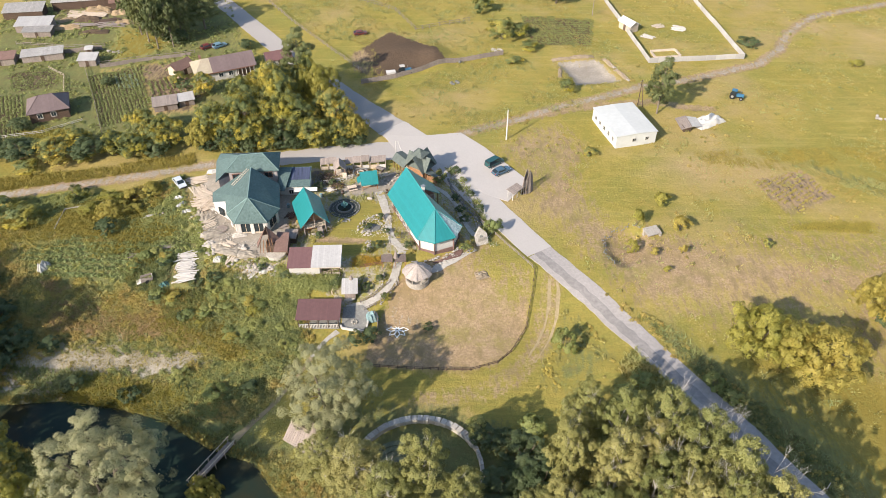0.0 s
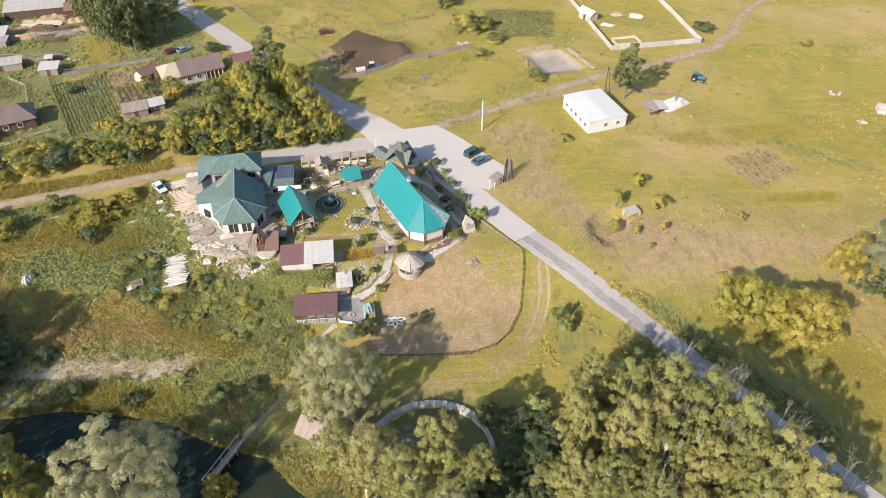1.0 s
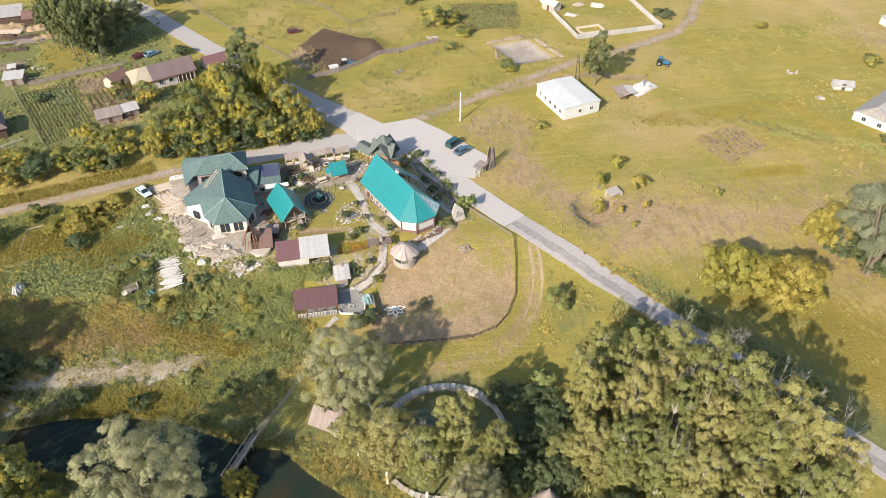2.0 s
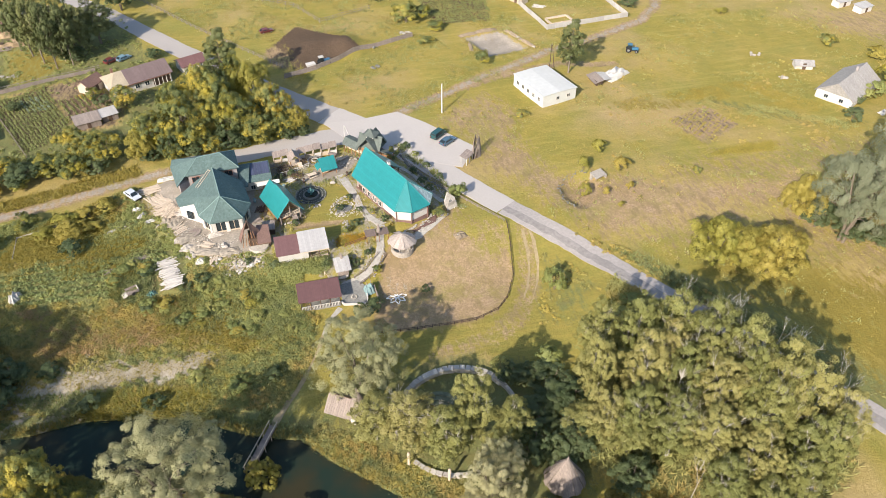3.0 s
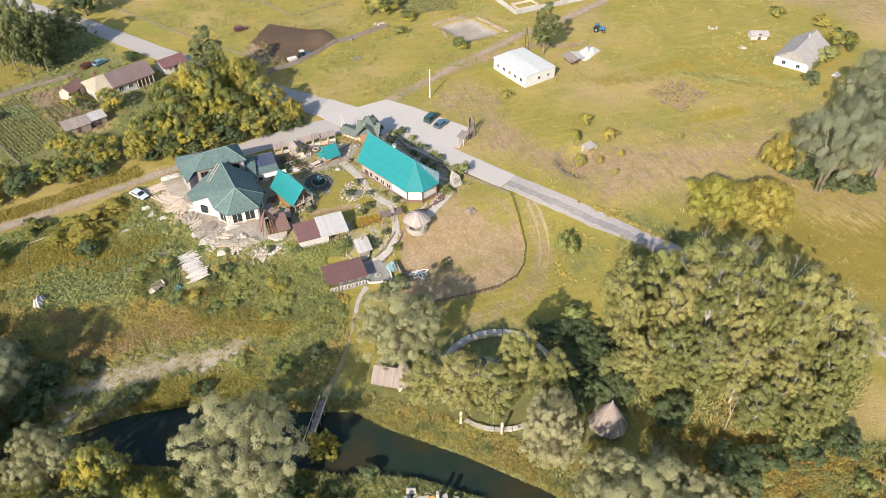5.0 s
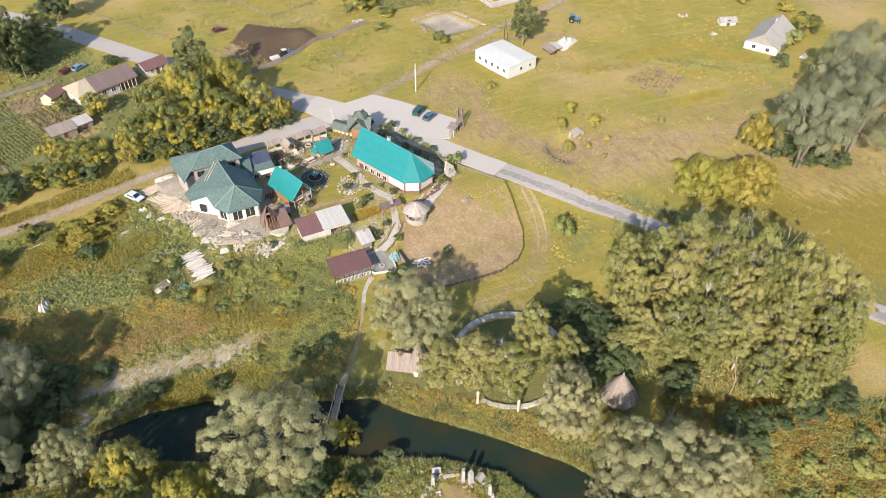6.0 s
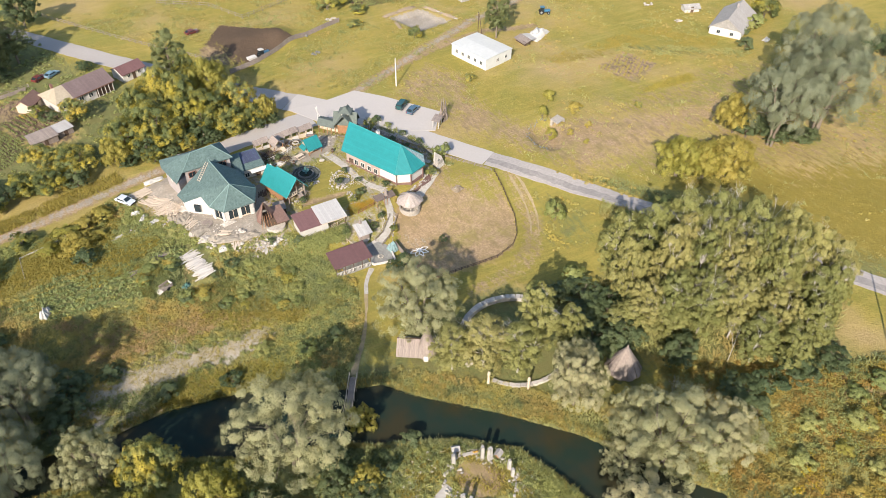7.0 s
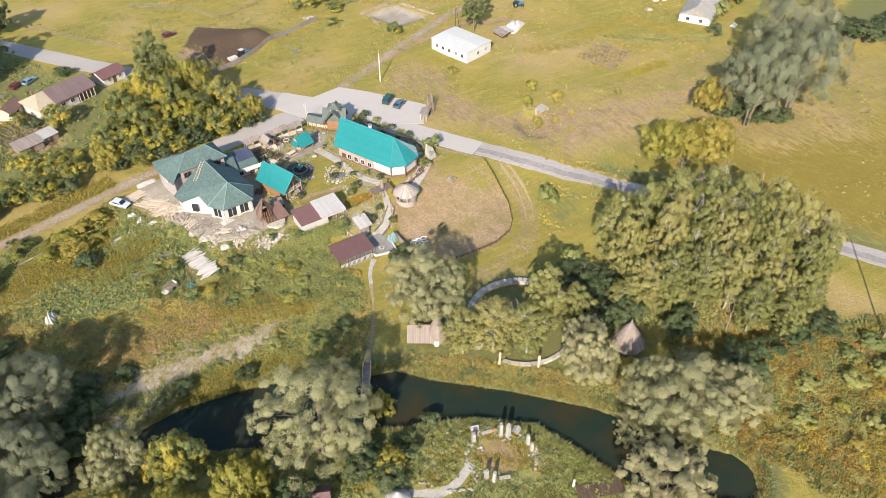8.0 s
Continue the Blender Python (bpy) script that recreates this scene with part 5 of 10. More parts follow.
def long_teal_hall():
    # frame: x across (0 west eave, 10 east eave), y to the north along the ridge
    ob = thing("hall", "long hall with a bright teal metal roof and brick walls", "building", pose(-5.2, 112.2, 0, 0, 0, 24.2))
    E, R = 4.2, 8.6
    a, b, c, d = (0, 0), (2.7, -2.7), (7.3, -2.7), (10, 0)
    apex, north = (5, 2.3, R), (5.2, 18.2, R)
    n_w, n_e = (0.0, 16.4, E), (10.0, 16.4, E)
    part("roof", Geo().slab([(*a, E), apex, north, n_w][::-1], 0.16), M_TEAL, ob)
    cut = (5.08, 10.0, R)
    part("roof", Geo().slab([(*d, E), cut, apex][::-1], 0.16), M_TEAL, ob)
    part("roof", Geo().slab([cut, (10.6, 12.4, E - 0.3), (10.6, 16.2, E - 0.3), north][::-1], 0.16), M_TEAL, ob)
    for p, q in ((a, b), (b, c)):
        part("roof", Geo().slab([(*p, E), (*q, E), apex], 0.16), M_TEAL, ob)
    # south-east facet: sun glare painted as a paler roof colour
    part("roof", Geo().slab([(*c, E), (*d, E), apex], 0.16), M_TEAL_GLARE, ob, "teal roof facet with sun glare in its pale colour")
    hip_lines(ob, [(apex, north), ((*a, E + 0.02), apex), ((*b, E + 0.02), apex), ((*c, E + 0.02), apex), ((*d, E + 0.02), apex)], M_TEAL_TRIM, 0.09)
    k = 0.75
    foot = [(k, 0.35), (2.7 + 0.25, -2.7 + k), (7.3 - 0.25, -2.7 + k), (10 - k, 0.35), (10 - k, 1.2), (5.6, 8.8), (5.6, 12.6), (10 - k, 12.6), (10 - k, 15.6), (k, 15.6)]
    part("wall", Geo().prism(foot, 0.75, E - 0.02), M_PINK, ob, "pinkish boarded wall")
    cx, cy = 5.0, 6.0
    wide = [(cx + (x - cx) * 1.03, cy + (y - cy) * 1.02) for x, y in foot]
    part("plinth", Geo().prism(wide, -0.4, 1.35), M_DECK, ob, "dark red boarded plinth")
    south = foot[:4] + [(10 - k, 1.2), (k, 5.2)]
    band = [(cx + (x - cx) * 1.015, cy + (y - cy) * 1.01) for x, y in south]
    part("white_band", Geo().prism(band, 1.55, 3.95), M_WHITE, ob, "white plaster panel under the eaves")
    g = Geo().add([(k, 15.6, E), (10 - k, 15.6, E), (5.1, 16.2, R - 0.4), (k, 15.4, E), (10 - k, 15.4, E), (5.1, 15.4, R - 0.4)], [(0, 1, 2), (3, 5, 4), (0, 2, 5, 3), (1, 4, 5, 2)])
    part("gable", g, M_WOOD, ob)
    for y in (6.4, 8.4, 10.4, 12.4):
        window(ob, (k - 0.10, y, 2.1), 1.1, 1.3, 90)
    for x, y in foot[:4]:
        part("corner_post", Geo().rod((cx + (x - cx) * 1.03, cy + (y - cy) * 1.02, 0.2), (cx + (x - cx) * 1.03, cy + (y - cy) * 1.02, E - 0.1), 0.16, 0.16, 6), M_DECK, ob)
    # door on the west side, porch roof on the east, deck round the south end
    part("door", Geo().box(k - 0.12, k + 0.05, 13.5, 14.7, 0.3, 2.4), M_WOOD_DARK, ob)
    deck = [(-1.0, 6.0), (-1.0, -0.3), (2.2, -4.0), (7.8, -4.0), (11.0, -0.3), (11.0, 3.0), (9.2, 3.0), (9.2, 0.4), (7.0, -1.9), (3.0, -1.9), (0.8, 0.4), (0.8, 6.0)]
    part("deck", Geo().prism(deck, -0.4, 0.28), M_DECK, ob, "dark reddish-brown boarded terrace")
    # set-back middle of the east side: walls up to the cut roof edges
    part("inner_wall", Geo().add([(9.2, 1.1, 0), (5.4, 9.2, 0), (5.4, 9.2, R - 0.5), (9.2, 1.1, E - 0.1), (9.0, 1.0, 0), (5.2, 9.1, 0), (5.2, 9.1, R - 0.5), (9.0, 1.0, E - 0.1)], [(0, 1, 2, 3), (7, 6, 5, 4), (3, 2, 6, 7)]), M_PINK, ob)
    part("inner_wall", Geo().add([(5.4, 12.6, 0), (9.2, 12.6, 0), (9.2, 12.6, E), (5.4, 12.6, R - 0.6), (5.4, 12.8, 0), (9.2, 12.8, 0), (9.2, 12.8, E), (5.4, 12.8, R - 0.6)], [(0, 1, 2, 3), (7, 6, 5, 4), (3, 2, 6, 7)]), M_BRICK, ob)
    part("inner_wall", Geo().box(5.3, 5.6, 8.8, 12.7, 0, R - 0.5), M_PINK, ob)
    window(ob, (7.6, 12.52, 2.2), 1.3, 1.3, 180)
    for y in (13.0, 15.8):
        part("porch_post", Geo().rod((10.3, y, -0.2), (10.3, y, E - 0.5), 0.12), M_WOOD, ob)
    ch = part("chimney", Geo().box(5.2, 5.75, 9.2, 9.75, 6.5, 9.3), M_WHITE, ob, "white plastered chimney")
    part("chimney_cap", Geo().box(5.1, 5.85, 9.1, 9.85, 9.3, 9.42), M_METAL, ch)


def green_house():
    ob = thing("house", "large unfinished house under a green shingle roof", "building", pose(0, 0, 0))
    # front wing with an eight-sided south end
    E, R = 4.6, 8.7
    nx, sx = (-41.0, 130.7, R), (-39.55, 119.9, R)
    eaves = [(-44.6, 119.8, E), (-42.4, 116.6, E), (-35.7, 117.0, E), (-33.9, 121.6, E)]
    west_n, west_s = (-49.5, 128.0, 4.0), (-48.7, 124.6, 4.0)
    inner = (-45.4, 123.2, E + 0.9)
    part("roof", Geo().slab([nx, west_n, west_s, inner, eaves[0], sx], 0.2), M_SHINGLE, ob)
    for p, q in zip(eaves, eaves[1:]):
        part("roof", Geo().slab([p, q, sx], 0.2), M_SHINGLE, ob)
    part("roof", Geo().slab([sx, eaves[3], (-35.2, 129.5, E), (-35.6, 130.5, E), nx], 0.2), M_SHINGLE, ob)
    hip_lines(ob, [(nx, sx)] + [(p, sx) for p in eaves], M_HIP, 0.11)
    foot = [(-44.0, 120.3), (-42.1, 117.5), (-36.1, 117.8), (-34.7, 121.8), (-36.2, 131.0), (-44.5, 131.0)]
    # south front: plinth, piers and lintel with large openings behind
    part("plinth", Geo().prism(foot, -0.3, 1.6), M_STONE, ob)
    inner_foot = [(-43.2, 120.8), (-41.7, 118.5), (-36.6, 118.7), (-35.6, 122.0), (-36.8, 130.6), (-43.8, 130.6)]
    part("wall", Geo().prism(inner_foot, 1.1, E - 0.1), M_WOOD_PALE, ob, "bare timber inner wall")
    for (ax, ay), (bx, by) in ((foot[0], foot[1]), (foot[1], foot[2]), (foot[2], foot[3])):
        dx, dy = bx - ax, by - ay
        L = math.hypot(dx, dy)
        rz = math.degrees(math.atan2(dy, dx))
        n = 2 if L > 5 else 1
        for i in range(n + 1):
            f = (0.35 + (L - 0.7) * i / n) / L
            part("pier", Geo().obox((ax + dx * f, ay + dy * f, 2.6), (0.75, 0.5, 3.0), rz), M_WHITE, ob)
        for i in range(n):
            f = (0.35 + (L - 0.7) * (i + 0.5) / n) / L
            bay = part("bay_window", Geo().obox((ax + dx * f, ay + dy * f, 2.7), ((L - 0.7) / n - 0.8, 0.10, 2.5), rz), M_GLASS, ob, "dark window between white piers")
            part("mullion", Geo().obox((ax + dx * f, ay + dy * f, 2.7), (0.10, 0.2, 2.5), rz), M_WOOD_PALE, ob)
            part("sill", Geo().obox((ax + dx * f, ay + dy * f, 1.55), ((L - 0.7) / n - 0.8, 0.3, 0.3), rz), M_WOOD_PALE, ob)
        part("lintel", Geo().obox(((ax + bx) / 2, (ay + by) / 2, 4.15), (L, 0.45, 0.5), rz), M_WHITE, ob)
    part("wall", Geo().prism([(-48.6, 125.0), (-44.0, 121.2), (-43.6, 128), (-48.7, 128.0)], -0.3, 3.9), M_WHITE, ob, "whitewashed west wall")
    part("gable", Geo().add([(-48.8, 124.7, 3.9), (-44.2, 121.0, 3.9), (-45.4, 122.6, 5.4), (-48.5, 125.0, 3.9), (-44.0, 121.3, 3.9), (-45.2, 123.0, 5.4)], [(0, 1, 2), (3, 5, 4), (0, 2, 5, 3), (1, 4, 5, 2)]), M_WHITE, ob)
    part("opening", Geo().obox((-46.6, 122.85, 2.9), (1.3, 0.35, 1.7), -39), M_GLASS, ob, "dark unglazed window opening")
    # back wing, two storeys, hipped
    E2, R2 = 6.9, 9.8
    w0, n0, n1, e0 = (-50.4, 137.2, 5.95), (-50.2, 140.2, 5.95), (-36.4, 139.4, E2), (-35.6, 132.2, E2)
    sw, ni = (-48.8, 129.2, 5.9), (-46.9, 131.0, 7.2)
    ra, rb = (-44.0, 133.7, R2), (-39.2, 134.6, R2)
    part("roof", Geo().slab([ra, ni, e0, rb], 0.2), M_SHINGLE, ob)
    part("roof", Geo().slab([e0, n1, rb], 0.2), M_SHINGLE, ob)
    part("roof", Geo().slab([n1, n0, ra, rb], 0.2), M_SHINGLE, ob)
    part("roof", Geo().slab([n0, w0, ra], 0.2), M_SHINGLE, ob)
    part("roof", Geo().slab([w0, sw, ni, ra], 0.2), M_SHINGLE, ob)
    hip_lines(ob, [(ra, rb), (rb, e0), (rb, n1), (ra, ni)], M_HIP, 0.10)
    part("wall", Geo().prism([(-46.4, 131.6), (-36.2, 132.8), (-37.0, 138.8), (-46.4, 139.2)], -0.3, 6.75), M_PLASTER, ob, "grey plastered two-storey wall")
    part("wall", Geo().prism([(-49.7, 136.8), (-48.3, 130.0), (-46.4, 131.6), (-46.4, 139.2), (-49.6, 139.4)], -0.3, 5.75), M_PLASTER, ob, "grey plastered side wall")
    for x, y, rz in ((-44.9, 131.7, 187), (-38.0, 132.5, 187)):
        window(ob, (x, y, 5.6), 1.6, 1.3, rz, M_BRICK)
    window(ob, (-49.2, 133.5, 4.9), 1.2, 1.3, 90)
    # roof ladder lying on the west slope below the ridge end
    la, lb = Vector((-41.5, 130.0, 8.75)), Vector((-44.6, 127.0, 6.6))
    side = Vector((0.22, -0.22, 0.0))
    for sg in (-1, 1):
        part("ladder_rail", Geo().rod(la + side * sg, lb + side * sg, 0.05, 0.05, 5), M_WOOD_PALE, ob)
    for k in range(10):
        c = la.lerp(lb, (k + 0.5) / 10)
        part("ladder_rung", Geo().rod(c - side, c + side, 0.035, 0.035, 4), M_WOOD_PALE, ob)
    # lean-to between the wings
    part("lean_to_roof", Geo().slab([(-36.6, 135.2, 5.2), (-35.2, 129.2, 3.6), (-34.3, 129.2, 3.6), (-33.4, 136.0, 5.2)][::1], 0.14), M_SHINGLE, ob)


def solar_shed():
    ob = thing("shed", "white shed with blue solar panels on its sloping roof", "shed", pose(-32.1, 133.8, 0, 0, 0, 3))
    part("wall", Geo().box(-3.9, 2.6, -2.4, 2.4, -0.2, 3.3), M_WHITE, ob)
    part("roof", Geo().slab([(-4.3, -2.8, 3.4), (2.9, -2.8, 3.4), (2.9, 2.9, 4.7), (-4.3, 2.9, 4.7)], 0.12), M_SHINGLE, ob)
    for i in range(5):
        x = -1.5 + i * 0.84
        part("solar_panel", Geo().slab([(x, -0.9, 3.96), (x + 0.79, -0.9, 3.96), (x + 0.79, 2.6, 4.76), (x, 2.6, 4.76)], 0.05), M_SOLAR, ob)
    window(ob, (-1.4, -2.45, 1.8), 1.0, 1.1, 180)
    part("door", Geo().box(0.7, 1.7, -2.48, -2.38, 0.0, 2.1), M_WOOD_DARK, ob)
    part("canopy", Geo().slab([(-0.6, -3.6, 2.6), (4.4, -3.4, 2.6), (4.4, -2.5, 2.9), (-0.6, -2.5, 2.9)], 0.08), M_WHITE_ROOF, ob)


def a_frame():
    ob = thing("cottage", "timber cottage under a steep teal metal roof", "cottage", pose(-27.75, 121.9, 0, 0, 0, 20))
    E, R = 3.4, 7.3
    for sx in (-1, 1):
        front = [(sx * 3, -4.6, E), (0, -5.1, R), (0, 1.6, R), (sx * 3, 1.6, E)]
        back = [(sx * 3.02, 1.55, E - 0.02), (0, 1.55, R - 0.45), (0, 5.0, R - 0.75), (sx * 3.02, 4.6, E - 0.02)]
        part("roof", Geo().slab(front[::-sx], 0.14), M_TEAL, ob)
        part("roof", Geo().slab(back[::-sx], 0.14), M_TEAL, ob)
        part("barge_board", Geo().rod((sx * 3, -4.6, E - 0.08), (0, -5.1, R - 0.1), 0.09, 0.09, 5), M_TEAL_TRIM, ob)
    hip_lines(ob, [((0, -5.1, R), (0, 1.6, R))], M_TEAL_TRIM, 0.08)
    part("wall", gable_walls(-2.3, 2.3, -2.4, 4.0, -0.2, 4.0, 6.3, "y"), M_WOOD, ob)
    window(ob, (-0.8, -2.48, 4.3), 0.9, 1.0, 180)
    part("door", Geo().box(-0.5, 0.5, -2.48, -2.38, 0.0, 2.1), M_WOOD_DARK, ob)
    part("balcony", Geo().box(-2.2, 2.2, -4.2, -2.4, 2.6, 2.75), M_WOOD_PALE, ob)
    part("balcony_rail", Geo().box(-2.2, 2.2, -4.2, -4.12, 3.45, 3.55), M_WOOD_PALE, ob)
    for k in range(9):
        part("baluster", Geo().box(-2.1 + k * 0.52, -2.03 + k * 0.52, -4.19, -4.13, 2.75, 3.45), M_WOOD_PALE, ob)
    for sx in (-1, 1):
        part("post", Geo().rod((sx * 2.2, -4.3, -0.2), (sx * 2.2, -4.3, 4.3), 0.13), M_WOOD_GREY, ob)
        part("brace", Geo().rod((sx * 2.1, -4.3, 3.9), (0, -4.3, 6.5), 0.1), M_WOOD_GREY, ob)
    part("king_post", Geo().rod((0, -4.4, 2.7), (0, -4.4, 6.7), 0.1), M_WOOD_GREY, ob)
    part("stair", Geo().obox((0.9, -5.2, 1.25), (1.0, 3.2, 0.14), 0, 42), M_WOOD_GREY, ob)
    part("porch_floor", Geo().box(-2.4, 2.4, -4.5, -2.4, -0.3, 0.15), M_STONE_DK, ob)


def tiny_kiosk():
    ob = thing("kiosk", "small open kiosk with a teal gabled roof", "kiosk", pose(-16.6, 135.2, 0, 0, 0, 12) @ Matrix.Diagonal((0.87, 0.87, 0.92, 1)))
    gable_roof(ob, M_TEAL, -2.2, 2.2, -2.6, 2.6, 2.7, 5.0, axis="x")
    part("dormer_roof", Geo().slab([(-3.0, -1.4, 2.6), (-2.0, -1.4, 3.4), (-2.0, 1.2, 3.4), (-3.0, 1.2, 2.6)], 0.1), M_TEAL, ob)
    part("wall", gable_walls(-1.6, 1.6, -0.6, 1.9, -0.2, 2.8, 4.7, "x"), M_WOOD_PALE, ob)
    for x in (-1.9, 1.9):
        part("post", Geo().rod((x, -2.2, -0.2), (x, -2.2, 2.9), 0.1), M_WOOD, ob)
    part("counter", Geo().box(-1.7, 1.7, -1.2, -0.8, 0, 1.0), M_WOOD, ob)


def gatehouse():
    ob = thing("gatehouse", "timber gatehouse with steep grey-green shingle roofs", "gatehouse", pose(-5.2, 140.4, 0, 0, 0, -35) @ Matrix.Diagonal((0.88, 0.88, 0.92, 1)))
    part("wall", Geo().box(-2.2, 2.2, -1.9, 1.9, -0.2, 3.6), M_WOOD, ob)
    gable_roof(ob, M_SHINGLE_DK, -3.0, 3.0, -2.6, 2.6, 3.0, 6.6, axis="y", over=0.6)
    gable_roof(ob, M_SHINGLE_DK, -3.4, 3.4, -2.2, 2.2, 3.2, 6.1, axis="x", over=0.0)
    part("turret", Geo().box(-1.0, 1.0, -1.0, 1.0, 3.6, 6.6), M_WHITE, ob, "small white turret with windows")
    part("turret_roof", Geo().add([(-1.9, -1.9, 6.3), (1.9, -1.9, 6.3), (1.9, 1.9, 6.3), (-1.9, 1.9, 6.3), (0, 0, 7.9), (-0.8, -0.8, 7.0), (0.8, -0.8, 7.0), (0.8, 0.8, 7.0), (-0.8, 0.8, 7.0)],
                              [(0, 1, 6, 5), (1, 2, 7, 6), (2, 3, 8, 7), (3, 0, 5, 8), (5, 6, 4), (6, 7, 4), (7, 8, 4), (8, 5, 4), (3, 2, 1, 0)]), M_SHINGLE_DK, ob)
    for rz, c in ((180, (0, -1.06, 5.5)), (90, (-1.06, 0, 5.5))):
        window(ob, c, 0.9, 1.0, rz)
    # side wings
    part("wing_roof", Geo().slab([(-2.8, -1.3, 3.5), (-2.8, 1.5, 2.6), (-8.2, 3.0, 2.6), (-8.2, 0.4, 3.5)][::-1], 0.14), M_SHINGLE_DK, ob)
    part("wing_roof", Geo().slab([(-2.8, -1.3, 3.5), (-8.2, 0.4, 3.5), (-8.2, -1.6, 2.5), (-2.8, -3.2, 2.5)][::-1], 0.14), M_SHINGLE_DK, ob)
    part("wing_wall", Geo().prism([(-8.0, 0.6), (-2.4, -0.8), (-2.4, 1.2), (-8.0, 2.6)], -0.2, 2.7), M_WOOD_PALE, ob)
    for i in range(5):
        x = -7.8 + i * 1.3
        part("post", Geo().rod((x, -1.2 - (x + 7.8) * 0.28, -0.2), (x, -1.2 - (x + 7.8) * 0.28, 2.6), 0.11), M_WOOD, ob)
    part("wing_roof", Geo().slab([(2.6, -2.4, 3.1), (6.6, -2.4, 3.1), (6.6, 0.2, 2.4), (2.6, 0.2, 2.4)], 0.12), M_SHINGLE_DK, ob)
    for x in (3.2, 6.3):
        for y in (-2.2, 0.0):
            part("post", Geo().rod((x, y, -0.2), (x, y, 2.7), 0.11), M_WOOD, ob)
    part("gate", Geo().box(2.9, 6.2, -1.2, -1.1, 0.1, 1.6), M_WOOD, ob)


def gazebo():
    ob = thing("gazebo", "round gazebo with a pale shingled umbrella roof", "gazebo", at(-5.0, 105.6, 12, 0.1))
    n = 14
    for i in range(n):
        a0, a1 = radians(360 * i / n), radians(360 * (i + 1) / n)
        pts = []
        for r, z in ((0.05, 4.1), (1.35, 3.4 + 0.12 * (i % 2)), (2.8 + 0.22 * (i % 3 == 0), 2.25 + 0.14 * (i % 2))):
            pts.append((r, z))
        g = Geo()
        for (r0, z0), (r1, z1) in zip(pts, pts[1:]):
            g.slab([(r0 * math.cos(a0), r0 * math.sin(a0), z0), (r1 * math.cos(a0), r1 * math.sin(a0), z1), (r1 * math.cos(a1), r1 * math.sin(a1), z1), (r0 * math.cos(a1), r0 * math.sin(a1), z0)], 0.08)
        part("roof_panel", g, M_THATCH, ob)
    for i in range(8):
        a = radians(45 * i + 10)
        part("post", Geo().rod((2.2 * math.cos(a), 2.2 * math.sin(a), -0.3), (2.2 * math.cos(a), 2.2 * math.sin(a), 2.6), 0.12), M_STONE, ob)
    part("parapet", Geo().lathe([(2.0, -0.5), (2.35, -0.5), (2.35, 0.75), (2.0, 0.75), (2.0, -0.5)], n=24), M_STONE, ob, "low white stone parapet")
    part("floor_slab", Geo().lathe([(0.01, 0.1), (2.3, 0.1), (2.3, -0.6)], n=24), M_STONE, ob)


def long_shed():
    ob = thing("shed", "long low shed, half maroon and half white sheet roof", "shed", pose(-25.0, 108.0, 0.3, 0, 0, 2))
    part("roof", Geo().slab([(-5.2, -2.7, 2.55), (-0.4, -2.7, 2.55), (-0.4, 2.6, 3.3), (-5.2, 2.6, 3.3)], 0.12), M_MAROON, ob, "maroon metal sheet")
    part("roof", Geo().slab([(-0.55, -2.9, 2.75), (5.2, -2.9, 2.75), (5.2, 2.7, 3.6), (-0.55, 2.7, 3.6)], 0.12), M_SLATE_GREY, ob, "pale corrugated sheet")
    part("wall", Geo().box(-4.9, -0.6, -2.2, 2.2, -0.3, 2.6), M_WHITE, ob)
    part("wall", Geo().box(-0.6, 4.9, 0.2, 2.3, -0.3, 2.9), M_WHITE, ob)
    part("wall", Geo().box(-0.6, 1.0, -2.4, 0.2, -0.3, 2.7), M_WHITE, ob)
    for x in (1.4, 3.2, 4.9):
        part("post", Geo().rod((x, -2.5, -0.3), (x, -2.5, 2.7), 0.08), M_WOOD_DARK, ob)
    part("bench", Geo().box(1.2, 4.8, -2.3, -1.9, 0.35, 0.5), M_WOOD_PALE, ob)
    part("fascia", Geo().box(-0.5, 5.1, -2.85, -2.75, 2.4, 2.65), M_WOOD_PALE, ob)


def pavilion():
    z = gz(-23, 95) + 0.2
    ob = thing("pavilion", "open picnic pavilion with a dark maroon roof and white balustrade", "pavilion", pose(-23.15, 96.75, z, 0, 0, 0.5))
    part("roof", Geo().slab([(-4.1, -2.45, 2.5), (4.1, -2.45, 2.5), (4.1, 2.4, 3.2), (-4.1, 2.4, 3.2)], 0.12), M_MAROON, ob)
    part("floor_slab", Geo().box(-3.8, 3.8, -2.2, 2.2, -1.2, 0.1), M_STONE_DK, ob)
    for x in (-3.7, -1.85, 0, 1.85, 3.7):
        for y, h in ((-2.1, 2.45), (2.1, 3.05)):
            part("post", Geo().rod((x, y, 0), (x, y, h), 0.09), M_WOOD_DARK, ob)
    part("back_wall", Geo().box(-3.7, 3.7, 2.05, 2.2, 0, 2.9), M_WOOD_DARK, ob)
    part("handrail", Geo().box(-3.7, 3.7, -2.18, -2.06, 0.9, 1.0), M_WHITE, ob)
    for i in range(26):
        x = -3.6 + i * 0.288
        part("baluster", Geo().box(x - 0.06, x + 0.06, -2.16, -2.08, 0.1, 0.9), M_WHITE, ob)
    part("table", Geo().box(-2.2, 2.2, -0.4, 0.5, 0.68, 0.76), M_WOOD_PALE, ob)


